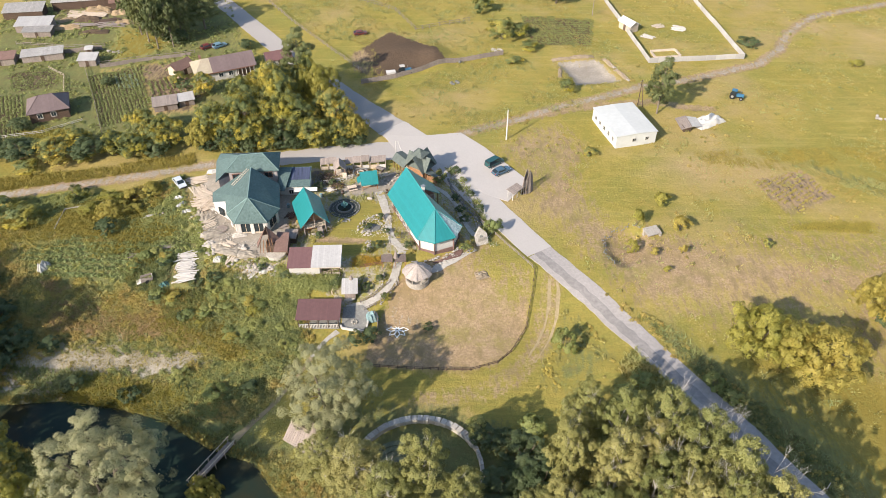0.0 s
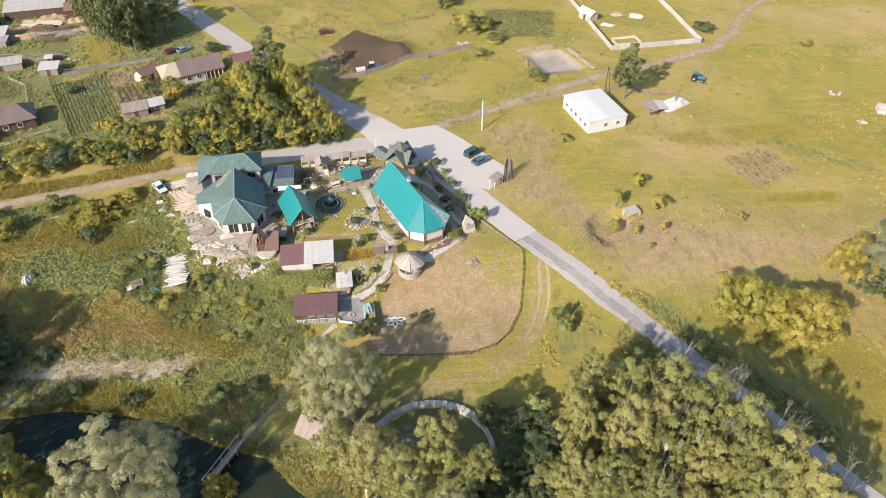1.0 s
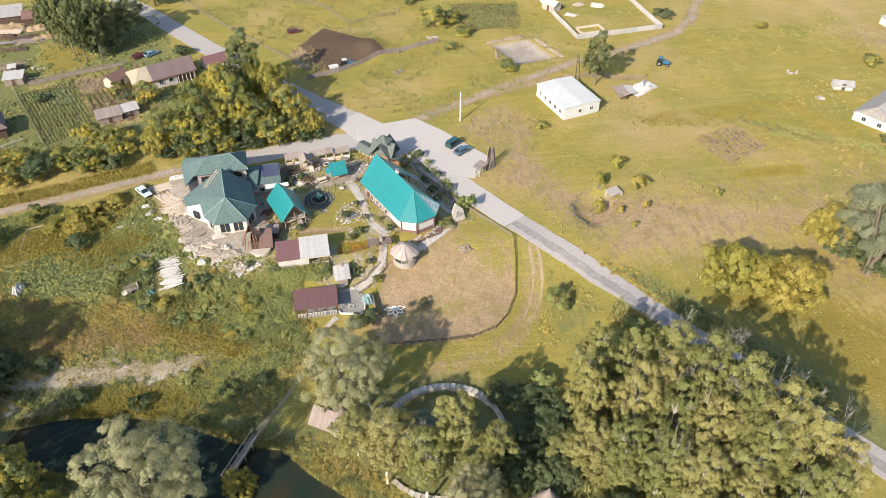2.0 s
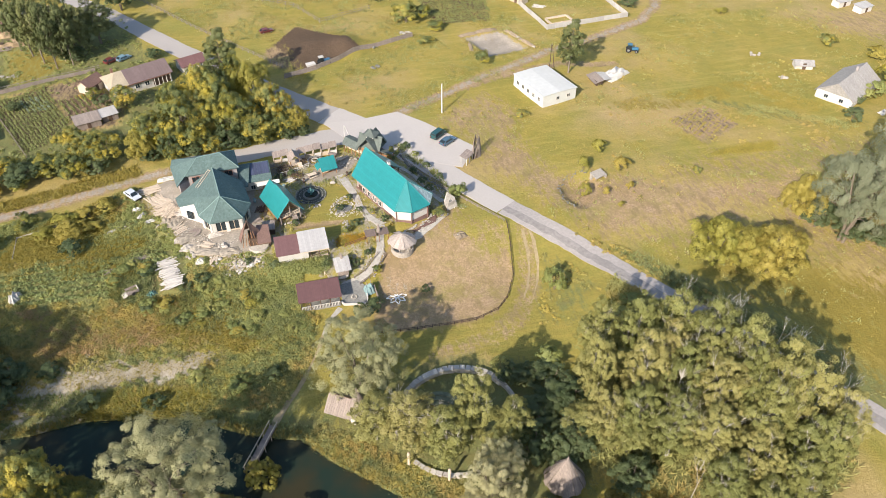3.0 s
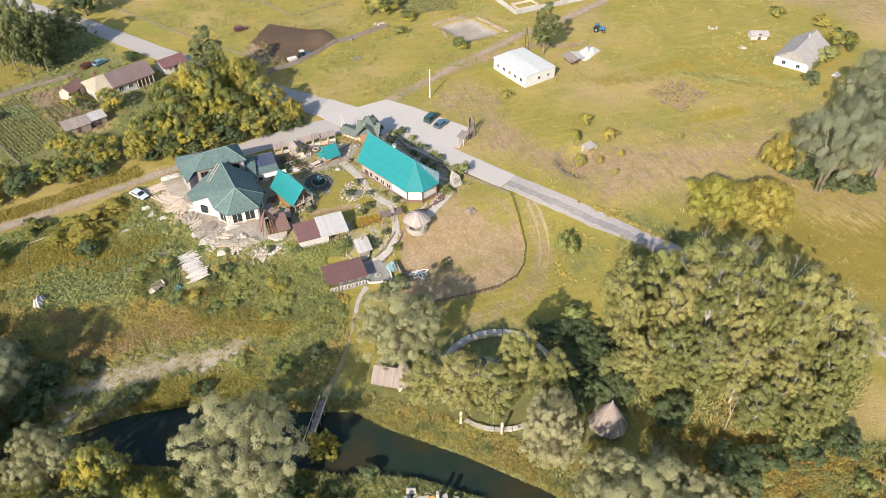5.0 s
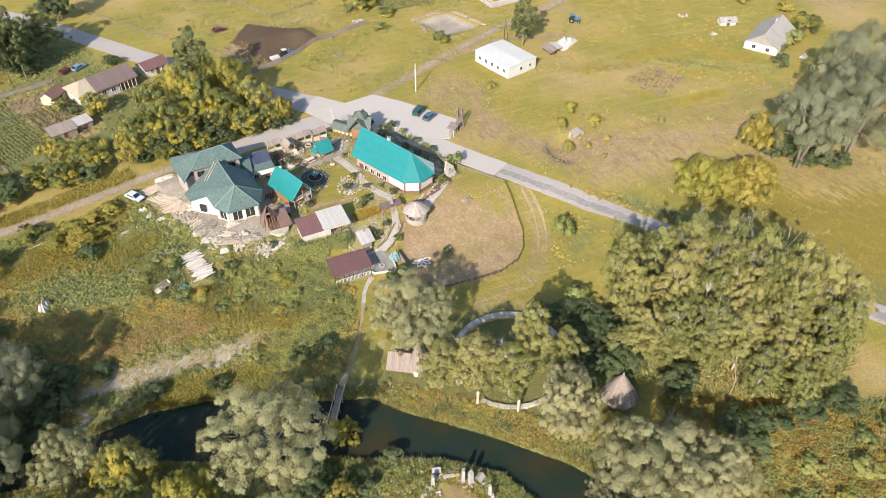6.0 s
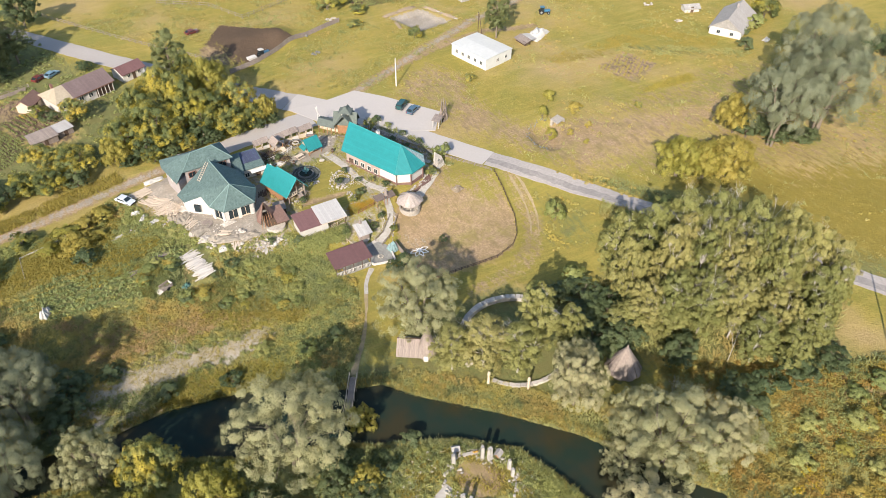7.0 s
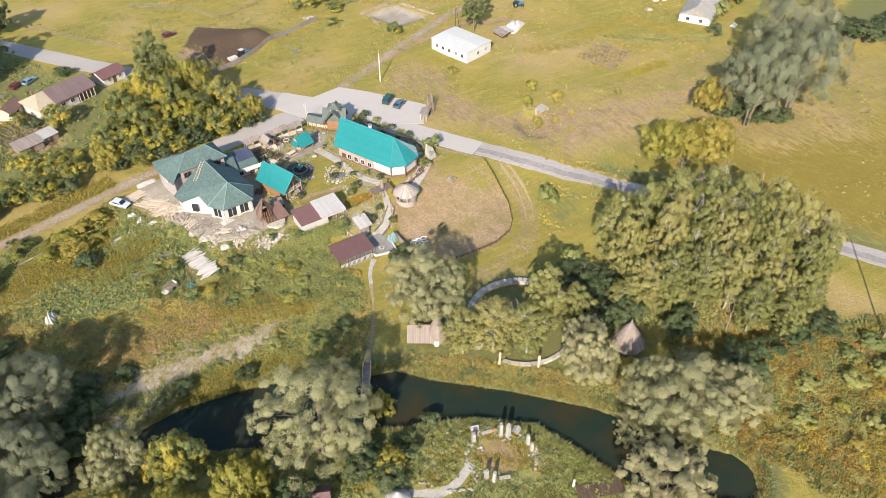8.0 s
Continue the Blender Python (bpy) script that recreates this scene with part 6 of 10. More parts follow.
def white_hut():
    ob = thing("hut", "little garden hut with a whitish slatted roof", "hut", at(-17.8, 102.3, 3))
    part("wall", Geo().box(-1.0, 1.0, -1.0, 1.0, -0.4, 2.2), M_WOOD_GREY, ob)
    for i in range(9):
        x = -1.55 + i * 0.345
        part("roof_board", Geo().slab([(x, -1.7, 2.0), (x + 0.33, -1.7, 2.0), (x + 0.33, 1.6, 3.0), (x, 1.6, 3.0)], 0.06), M_SLATE_GREY, ob)
    part("ridge_cone", Geo().rod((0.2, 1.5, 2.7), (0.2, 1.5, 3.9), 0.5, 0.03, 8), M_WOOD_GREY, ob)
    part("rubble_base", Geo().rock((-0.2, -1.3, 0.1), (2.6, 1.0, 0.9), 7), M_STONE, ob)


def turret_house():
    ob = thing("cottage", "half-built cottage with brown roofs and a pointed turret", "cottage", pose(-34.0, 111.9, 0, 0, 0, 0))
    part("bastion", Geo().lathe([(0.01, 1.5), (2.0, 1.5), (2.2, -1.0)], (0.6, -0.5, 0), 18), M_STONE, ob, "rounded white stone bastion")
    part("wall", Geo().box(-1.2, 3.0, -0.6, 2.6, -0.3, 3.2), M_WOOD_DARK, ob)
    part("roof", Geo().slab([(0.6, -2.2, 3.1), (3.3, -2.0, 3.0), (3.0, 3.0, 3.7), (0.6, 3.0, 3.9)], 0.14), M_BROWN_ROOF, ob)
    apex = (-0.9, 1.0, 7.0)
    ring = [(-3.0, 0.2, 3.4), (-2.6, -1.4, 3.3), (-0.2, -0.4, 3.4), (1.3, 1.4, 3.6), (-0.4, 3.0, 3.6), (-2.4, 2.4, 3.5)]
    for p, q in zip(ring, ring[1:] + ring[:1]):
        if p == ring[1]:
            continue
        part("turret_roof", Geo().slab([p, q, apex], 0.12), M_BROWN_ROOF, ob)
    for p in ring[1:3]:
        part("rafter", Geo().rod(p, apex, 0.09), M_WOOD_DARK, ob)
    for k in range(5):
        part("stud", Geo().rod((-2.4 + k * 0.7, -1.2 + k * 0.12, 1.8), (-1.9 + k * 0.45, -0.6 + k * 0.2, 4.6), 0.07), M_WOOD, ob)
    part("shed_roof", Geo().slab([(1.6, 2.6, 2.6), (4.2, 2.6, 2.4), (4.4, 5.2, 2.8), (1.8, 5.2, 3.0)], 0.1), M_WOOD_GREY, ob)
    part("shed_wall", Geo().box(1.9, 4.1, 2.9, 5.0, -0.2, 2.4), M_WOOD_DARK, ob)


M_THATCH = surface("pale_shingle", (0.39, 0.33, 0.285), 0.9, var=0.25, fine=4.0, coarse=0.8, bump=0.4, shift=0.12)
long_teal_hall()
green_house()
solar_shed()
a_frame()
tiny_kiosk()
gatehouse()
gazebo()
long_shed()
pavilion()
white_hut()
turret_house()


# ---- shared small pieces ----
ROCKS = [Geo().rock((0, 0, 0), (1, 1, 1), 200 + i).mesh("stone", M_STONE) for i in range(6)]
ROCKS_GREY = [Geo().rock((0, 0, 0), (1, 1, 1), 220 + i).mesh("stone", M_STONE_DK) for i in range(4)]
BOX = {}


def unit_box(mat):
    if mat.name not in BOX:
        BOX[mat.name] = Geo().box(-0.5, 0.5, -0.5, 0.5, -0.5, 0.5).mesh("board", mat)
    return BOX[mat.name]


def piece(name, mesh, parent, m, size=(1, 1, 1)):
    ob = new(name, mesh)
    ob.parent = parent
    ob.matrix_basis = m @ Matrix.Diagonal((*size, 1))
    return ob


def beam(name, mat, parent, a, b, w, h):
    """A board from a to b, w wide and h thick."""
    a, b = Vector(a), Vector(b)
    d = b - a
    q = d.to_track_quat("X", "Z").to_matrix().to_4x4()
    return piece(name, unit_box(mat), parent, Matrix.Translation((a + b) / 2) @ q, (d.length, w, h))


def stone_heap(x, y, n, rx, ry, size, seed, grey=False, label="loose heap of pale garden stones", rz=0.0):
    rng = random.Random(seed)
    ob = thing("stone_pile", label, "stones", at(x, y, rz))
    z0 = gz(x, level(x, y))
    for i in range(n):
        a, k = rng.uniform(0, 6.283), rng.random() ** 0.5
        px, py = math.cos(a) * k * rx, math.sin(a) * k * ry
        w = ob.matrix_basis @ Vector((px, py, 0))
        s = size * rng.uniform(0.5, 1.3)
        piece("stone", rng.choice(ROCKS_GREY if grey else ROCKS), ob, pose(px, py, gz(w.x, w.y) - z0 + s * 0.2, 0, 0, rng.uniform(0, 360)), (s, s * rng.uniform(0.6, 1), s * rng.uniform(0.5, 0.9)))
    return ob


def stone_row(line, size, seed, label, closed=False, gap=0.9, name="stone_edging", jitter=0.15, tall=0.7, grey=False):
    rng = random.Random(seed)
    ob = thing(name, label, "stone edging", pose(0, 0, 0))
    pts = line + ([line[0]] if closed else [])
    rocks = ROCKS_GREY if grey else ROCKS
    for (ax, ay), (bx, by) in zip(pts, pts[1:]):
        L = math.hypot(bx - ax, by - ay)
        n = max(1, int(L / (size * gap)))
        for i in range(n):
            f = (i + 0.5) / n
            x, y = ax + (bx - ax) * f + rng.uniform(-jitter, jitter), ay + (by - ay) * f + rng.uniform(-jitter, jitter)
            y = level(x, y)
            piece("stone", rng.choice(rocks), ob, pose(x, y, gz(x, y) + size * 0.2, 0, 0, math.degrees(math.atan2(by - ay, bx - ax)) + rng.uniform(-20, 20)), (size * rng.uniform(0.8, 1.25), size * rng.uniform(0.6, 0.9), size * tall * rng.uniform(0.7, 1.2)))
    return ob


def fence(line, h, gap, mat, label, rails=2, boards=0.0, post=0.12, name="fence", seed=1, lean=3.0):
    """Posts with rails, or with close boards where boards is their width."""
    rng = random.Random(seed)
    ob = thing(name, label, "fence", pose(0, 0, 0))
    line = [(x, level(x, y)) for x, y in line]
    for (ax, ay), (bx, by) in zip(line, line[1:]):
        L = math.hypot(bx - ax, by - ay)
        n = max(1, round(L / gap))
        rz = math.degrees(math.atan2(by - ay, bx - ax))
        for i in range(n + 1):
            x, y = ax + (bx - ax) * i / n, ay + (by - ay) * i / n
            piece("post", unit_box(mat), ob, pose(x, y, gz(x, y) + h * 0.45, rng.uniform(-lean, lean), rng.uniform(-lean, lean), rz), (post, post, h * 1.15))
            if i == n:
                continue
            x2, y2 = ax + (bx - ax) * (i + 1) / n, ay + (by - ay) * (i + 1) / n
            za, zb = gz(x, y), gz(x2, y2)
            if boards:
                beam("panel", mat, ob, (x, y, za + h * 0.5), (x2, y2, zb + h * 0.5), 0.04, h * rng.uniform(0.9, 1.0))
            else:
                for r in range(rails):
                    k = h * (0.9 - 0.5 * r)
                    beam("rail", mat, ob, (x, y, za + k + rng.uniform(-0.05, 0.05)), (x2, y2, zb + k + rng.uniform(-0.05, 0.05)), 0.05, 0.10)
    return ob


# ---- vehicles ----
def car(label, mat, m, length=4.2, width=1.7, high=1.45, van=False, group="", open_hatch=False, name="car"):
    ob = thing(name, label, "car", m, group)
    L, W = length / 2, width / 2
    if van:
        side = [(-L, 0.35), (L, 0.35), (L, 0.8), (L * 0.72, 1.02), (L * 0.42, high), (-L * 0.94, high), (-L, 1.0)]
    else:
        side = [(-L, 0.35), (L, 0.35), (L, 0.72), (L * 0.5, 0.92), (L * 0.16, high), (-L * 0.62, high), (-L * 0.94, 0.98), (-L, 0.85)]
    n = len(side)
    vs = []
    for y, k in ((-W, 1.0), (W, 1.0)):
        for x, z in side:
            t = 0.82 if z > 1.1 else 1.0
            vs.append((x * (0.985 if z > 1.1 else 1), y * t, z))
    g = Geo().add(vs, [tuple(range(n)), tuple(range(n, 2 * n))[::-1]] + [(i, n + i, n + (i + 1) % n, (i + 1) % n) for i in range(n)])
    part("body", g, mat, ob)
    roof_x = (-L * 0.6, L * 0.14) if not van else (-L * 0.9, L * 0.4)
    wz = 0.98
    for s in (-1, 1):
        part("side_window", Geo().add([(roof_x[0] * 1.12, s * W * 1.0, wz), (roof_x[1] * 1.0 + L * 0.22, s * W * 1.0, wz), (roof_x[1], s * W * 0.845, high - 0.1), (roof_x[0], s * W * 0.845, high - 0.1)],
                                      [(0, 1, 2, 3) if s < 0 else (3, 2, 1, 0)]), M_GLASS, ob)
    x0, z0 = (L * 0.72, 1.04) if van else (L * 0.5, 0.94)
    x1, z1 = (L * 0.42, high) if van else (L * 0.16, high)
    part("windscreen", Geo().slab([(x0 + 0.01, -W * 0.86, z0 + 0.03), (x0 + 0.01, W * 0.86, z0 + 0.03), (x1 + 0.03, W * 0.74, z1 + 0.0), (x1 + 0.03, -W * 0.74, z1 + 0.0)], 0.02), M_GLASS, ob)
    part("rear_window", Geo().slab([(-L * 0.97 - 0.02, W * 0.82, 1.05), (-L * 0.97 - 0.02, -W * 0.82, 1.05), (-L * (0.94 if van else 0.66) - 0.03, -W * 0.72, high - 0.06), (-L * (0.94 if van else 0.66) - 0.03, W * 0.72, high - 0.06)], 0.02), M_GLASS, ob)
    for sx in (-0.62, 0.62):
        for s in (-1, 1):
            wheel = new("wheel")
            wheel.parent = ob
            wheel.matrix_basis = pose(sx * L, s * (W - 0.08), 0.32)
            part("tyre", Geo().rod((0, -0.1, 0), (0, 0.1, 0), 0.32, 0.32, 12), M_RUBBER, wheel)
            part("rim", Geo().rod((0, -0.11, 0), (0, 0.11, 0), 0.19, 0.19, 10), M_METAL, wheel)
    for s in (-1, 1):
        part("headlight", Geo().obox((L, s * W * 0.72, 0.66), (0.06, 0.32, 0.16)), M_LAMP, ob)
        part("tail_light", Geo().obox((-L, s * W * 0.78, 0.8), (0.05, 0.2, 0.22)), M_REDLAMP, ob)
        part("wing_mirror", Geo().obox((L * 0.4, s * (W + 0.08), 1.0), (0.12, 0.16, 0.12)), mat, ob)
    part("bumper", Geo().box(L - 0.02, L + 0.08, -W * 0.95, W * 0.95, 0.32, 0.55), M_RUBBER, ob)
    if open_hatch:
        part("open_door", Geo().slab([(-L * 0.2, W, 0.5), (L * 0.2, W + 0.7, 0.5), (L * 0.2, W + 0.65, 1.4), (-L * 0.2, W * 0.9, 1.4)], 0.05), mat, ob)
    return ob


def tractor(label, mat, m, roof_mat):
    ob = thing("tractor", label, "tractor", m)
    part("hood", Geo().box(0.2, 2.1, -0.4, 0.4, 0.8, 1.45), mat, ob)
    part("chassis", Geo().box(-1.2, 2.0, -0.3, 0.3, 0.5, 0.85), M_RUBBER, ob)
    part("cab", Geo().prism([(-1.1, -0.65), (0.2, -0.65), (0.2, 0.65), (-1.1, 0.65)], 0.9, 2.3, 0.92), M_GLASS, ob)
    part("cab_roof", Geo().box(-1.15, 0.25, -0.7, 0.7, 2.3, 2.42), roof_mat, ob)
    for x, r in ((-0.7, 0.75), (1.6, 0.48)):
        for s in (-1, 1):
            w = new("wheel")
            w.parent = ob
            w.matrix_basis = pose(x, s * 0.66, r)
            part("tyre", Geo().rod((0, -0.18, 0), (0, 0.18, 0), r, r, 14), M_RUBBER, w)
            part("rim", Geo().rod((0, -0.19, 0), (0, 0.19, 0), r * 0.5, r * 0.5, 10), M_METAL, w)
    part("exhaust", Geo().rod((1.2, 0.25, 1.4), (1.2, 0.25, 2.2), 0.05), M_METAL, ob)
    return ob


M_BOARD = surface("bleached_boards", (0.58, 0.53, 0.465), 0.85, var=0.2, fine=4.0, coarse=0.8, bump=0.3, shift=0.2)
M_RINGSTONE = surface("pale_ring_stone", (0.47, 0.43, 0.37), 0.9, var=0.2, fine=2.5, coarse=0.7, bump=0.4, shift=0.16)
M_STELE = surface("lichened_stone", (0.36, 0.335, 0.30), 0.9, var=0.3, fine=3.0, coarse=0.7, bump=0.4, shift=0.15)
M_CHAFF = surface("sawdust", (0.31, 0.225, 0.13), 0.95, var=0.3, fine=2.0, coarse=0.6, bump=0.5)
M_CLAY = surface("dug_clay", (0.27, 0.21, 0.14), 0.95, var=0.25, fine=2.0, coarse=0.6, bump=0.5)
M_SPOIL = surface("builders_earth", (0.30, 0.258, 0.20), 0.95, var=0.3, fine=2.0, coarse=0.6, bump=0.6)
M_LAMP = surface("lamp_glass", (0.7, 0.7, 0.68), 0.2, var=0.05, bump=0.02)
M_REDLAMP = surface("red_lamp", (0.35, 0.02, 0.02), 0.3, var=0.1, bump=0.02)
M_CAR_TEAL = surface("dark_teal_paint", (0.02, 0.07, 0.07), 0.25, var=0.08, bump=0.01, spec=0.6)
M_CAR_BLUE = surface("steel_blue_paint", (0.06, 0.11, 0.15), 0.25, var=0.08, bump=0.01, spec=0.6)
M_CAR_WHITE = surface("silver_white_paint", (0.58, 0.62, 0.66), 0.3, var=0.05, bump=0.01, spec=0.6)
M_CAR_RED = surface("red_paint", (0.12, 0.028, 0.026), 0.3, var=0.1, bump=0.01, spec=0.5)
M_CAR_SKY = surface("sky_blue_paint", (0.15, 0.25, 0.31), 0.3, var=0.08, bump=0.01, spec=0.5)
M_BLUE = surface("blue_paint", (0.04, 0.14, 0.23), 0.4, var=0.15, bump=0.05, spec=0.5)
M_TARP = surface("white_tarpaulin", (0.50, 0.475, 0.43), 0.9, var=0.18, fine=1.2, coarse=0.4, bump=0.5)
M_BLUE_NET = surface("pale_blue_netting", (0.19, 0.28, 0.28), 0.8, var=0.3, fine=4.0, bump=0.4)

PARK = 0.14
car("dark teal minivan parked with a door open", M_CAR_TEAL, at(12.0, 144.3, 40, PARK), 4.6, 1.8, 1.85, van=True, group="cars in the car park", open_hatch=True, name="minivan")
car("steel-blue estate car parked on the concrete", M_CAR_BLUE, at(13.5, 140.9, 34, PARK), 4.5, 1.75, 1.5, group="cars in the car park")
car("silver-white saloon parked by the dirt track", M_CAR_WHITE, at(-59.6, 136.3, -53), 4.4, 1.75, 1.45)
car("red hatchback parked under the trees", M_CAR_RED, at(-70.0, 205.6, 40), 4.2, 1.7, 1.45, group="cars by the village house")
car("pale blue car parked under the trees", M_CAR_SKY, at(-66.6, 206.2, 40), 4.2, 1.7, 1.45, group="cars by the village house")
car("old maroon car abandoned in the meadow", M_CAR_RED, at(-25.4, 215.0, 18), 4.0, 1.6, 1.4)
tractor("blue tractor with muddy wheels parked in the meadow", M_BLUE, at(78.0, 175.8, -25), M_BLUE)
tractor("blue tractor with a white cab roof beside ploughed soil", M_BLUE, at(-11.0, 189.8, 12), M_WHITE)


def cart():
    ob = thing("trailer", "small white farm trailer beside the tractor", "trailer", at(-14.6, 188.6, 12))
    part("tub", Geo().prism([(-1.2, -0.7), (1.2, -0.7), (1.2, 0.7), (-1.2, 0.7)], 0.6, 1.3, 1.1), M_WHITE, ob)
    for s in (-1, 1):
        part("wheel", Geo().rod((0, s * 0.75, 0.38), (0, s * 0.95, 0.38), 0.38, 0.38, 12), M_RUBBER, ob)
    part("drawbar", Geo().rod((1.1, 0, 0.7), (2.4, 0, 0.5), 0.06), M_METAL, ob)


cart()


def pole(x, y, h, mat, label, r=0.13, arm=0.0, lean=(0, 0), name="utility_pole"):
    ob = thing(name, label, "pole", at(x, y))
    part("shaft", Geo().rod((0, 0, -0.3), (lean[0], lean[1], h), r, r * 0.6, 9), mat, ob)
    if arm:
        part("crossarm", Geo().obox((lean[0], lean[1], h - 0.4), (arm, 0.1, 0.12), 40), M_WOOD_GREY, ob)
        for s in (-1, 1):
            part("insulator", Geo().rod((lean[0] + s * arm * 0.35, lean[1] + s * arm * 0.28, h - 0.35), (lean[0] + s * arm * 0.35, lean[1] + s * arm * 0.28, h - 0.1), 0.05), M_WHITE, ob)
    return ob


pole(15.6, 155.3, 8.3, M_WHITE, "white concrete utility pole at the field's edge", 0.2)
pole(51.2, 171.8, 7.5, M_WOOD_DARK, "dark wooden utility pole with a leaning strut", 0.14, 1.2)
pole(52.4, 171.2, 7.0, M_WOOD_DARK, "dark wooden strut leaning on a pole", 0.12, 0, (-1.0, 0.5), "pole_strut")
pole(-10.9, 145.0, 6.2, M_WHITE, "tall white flagpole beside the gatehouse", 0.12, name="flagpole")
pole(-9.0, 146.6, 4.8, M_WHITE, "slanting white flagpole beside the gatehouse", 0.08, 0, (-1.6, 0.6), "flagpole")
pole(47.6, 23.6, 17.0, M_WOOD_GREY, "tall grey utility pole among weeds", 0.2, 1.6)
pole(48, 229, 8, M_WOOD_GREY, "grey wooden utility pole by the field track", 0.12, 1.2)
pole(-57, 262, 8, M_WOOD_GREY, "grey wooden utility pole near the road", 0.12, 1.2)
pole(57.5, 60.2, 1.6, M_WHITE, "short white roadside marker post", 0.09, name="marker_post")
pole(-83, 209.7, 5, M_WOOD_PALE, "pale wooden pole near tall trees", 0.1)


# ---- white barn and its yard ----
def barn():
    ob = thing("barn", "large plain white barn with small windows", "building", pose(45.0, 159.3, 0, 0, 0, 14.5))
    X, Y, E, R = 5.45, 7.2, 3.45, 3.65
    part("wall", gable_walls(-X + 0.2, X - 0.2, -Y + 0.2, Y - 0.2, -0.3, E, R - 0.1, "y"), M_WHITE_ROOF, ob)
    gable_roof(ob, M_WHITE_ROOF, -X, X, -Y, Y, E, R, axis="y", t=0.12)
    for i in range(5):
        window(ob, (-X + 0.16, -5.2 + i * 2.5, 1.8), 0.95, 1.1, 90)
    for x in (-0.6, 2.8):
        window(ob, (x, -Y + 0.16, 1.8), 0.95, 0.9, 180)
    part("door", Geo().box(X - 0.2, X - 0.12, 3.0, 4.4, 0, 2.3), M_WOOD_GREY, ob)


def ruined_shed():
    ob = thing("shed", "collapsed shed half covered by white sheets", "shed", at(61.0, 161.2, 5))
    part("roof", Geo().slab([(-1.9, -2.6, 0.9), (0.8, -2.6, 1.6), (0.8, 2.6, 1.7), (-1.9, 2.6, 1.1)], 0.12), M_WOOD_GREY, ob)
    part("wall", Geo().box(-1.2, 0.7, -2.2, 2.2, -0.2, 1.15), M_WOOD_DARK, ob)
    part("lean_roof", Geo().slab([(0.8, -2.4, 1.55), (3.4, -2.0, 1.2), (3.4, 2.2, 1.3), (0.8, 2.4, 1.65)], 0.08), M_TARP, ob)
    heap = solid("tarpaulin", drape(8.6, 4.6, 1.9, 4), M_TARP, "creased white tarpaulin spread over a heap", "tarpaulin", at(67.4, 163.6, 30))
    return heap


def drape(lx, ly, hz, seed, n=14):
    """A crumpled sheet over a heap."""
    rng = random.Random(seed)
    ox, oy = rng.uniform(0, 50), rng.uniform(0, 50)
    vs, fs = [], []
    for j in range(n + 1):
        for i in range(n + 1):
            u, v = i / n * 2 - 1, j / n * 2 - 1
            k = max(0.0, 1 - u * u) ** 0.6 * max(0.0, 1 - v * v) ** 0.6
            w = noise.noise(Vector((u * 2.3 + ox, v * 2.3 + oy, 0)))
            vs.append((u * lx / 2 + 0.25 * noise.noise(Vector((v * 3, ox, 1))), v * ly / 2 + 0.25 * noise.noise(Vector((u * 3, oy, 2))), max(0.04, hz * k * (0.75 + 0.7 * w) + 0.05)))
    m = n + 1
    fs = [(j * m + i, j * m + i + 1, (j + 1) * m + i + 1, (j + 1) * m + i) for j in range(n) for i in range(n)]
    low = [(x, y, -0.1) for x, y, z in vs]
    rim = [i for i in range(m)] + [j * m + n for j in range(1, m)] + [n * m + i for i in range(n - 1, -1, -1)] + [j * m for j in range(n - 1, 0, -1)]
    g = Geo().add(vs, fs)
    for a, b in zip(rim, rim[1:] + rim[:1]):
        g.add([vs[b], vs[a], low[a], low[b]], [(0, 1, 2, 3)])
    return g


barn()
ruined_shed()


def wagon():
    ob = thing("wooden_ship", "weathered wooden boat-shaped folly with upright planks", "folly", at(18.9, 134.2, 50))
    for i in range(11):
        f = i / 10 * 2 - 1
        hgt = 3.0 + 2.6 * (1 - abs(f)) ** 1.2
        for s in (-1, 1):
            piece("plank", unit_box(M_WOOD_GREY), ob, pose(f * 1.7, s * 0.75 * (1 - f * f * 0.8), hgt / 2, s * 7, 0, 0), (0.30, 0.08, hgt))
    part("keel", Geo().box(-1.9, 1.9, -0.12, 0.12, -0.2, 0.35), M_WOOD_DARK, ob)
    part("mast", Geo().rod((0, 0, 0), (0, 0, 6.0), 0.12, 0.05), M_WOOD_GREY, ob)
    tb = thing("shelter", "small wooden shelter on white legs with a plank roof", "shelter", at(15.9, 132.0, 45))
    for x in (-1.4, 0, 1.4):
        for y in (-0.7, 0.7):
            part("leg", Geo().rod((x, y, -0.2), (x, y, 2.0), 0.1), M_WHITE, tb)
    for i in range(7):
        piece("roof_board", unit_box(M_WOOD_GREY), tb, pose(-1.5 + i * 0.5, 0, 2.15, 8, 0, 0), (0.46, 2.1, 0.08))


wagon()


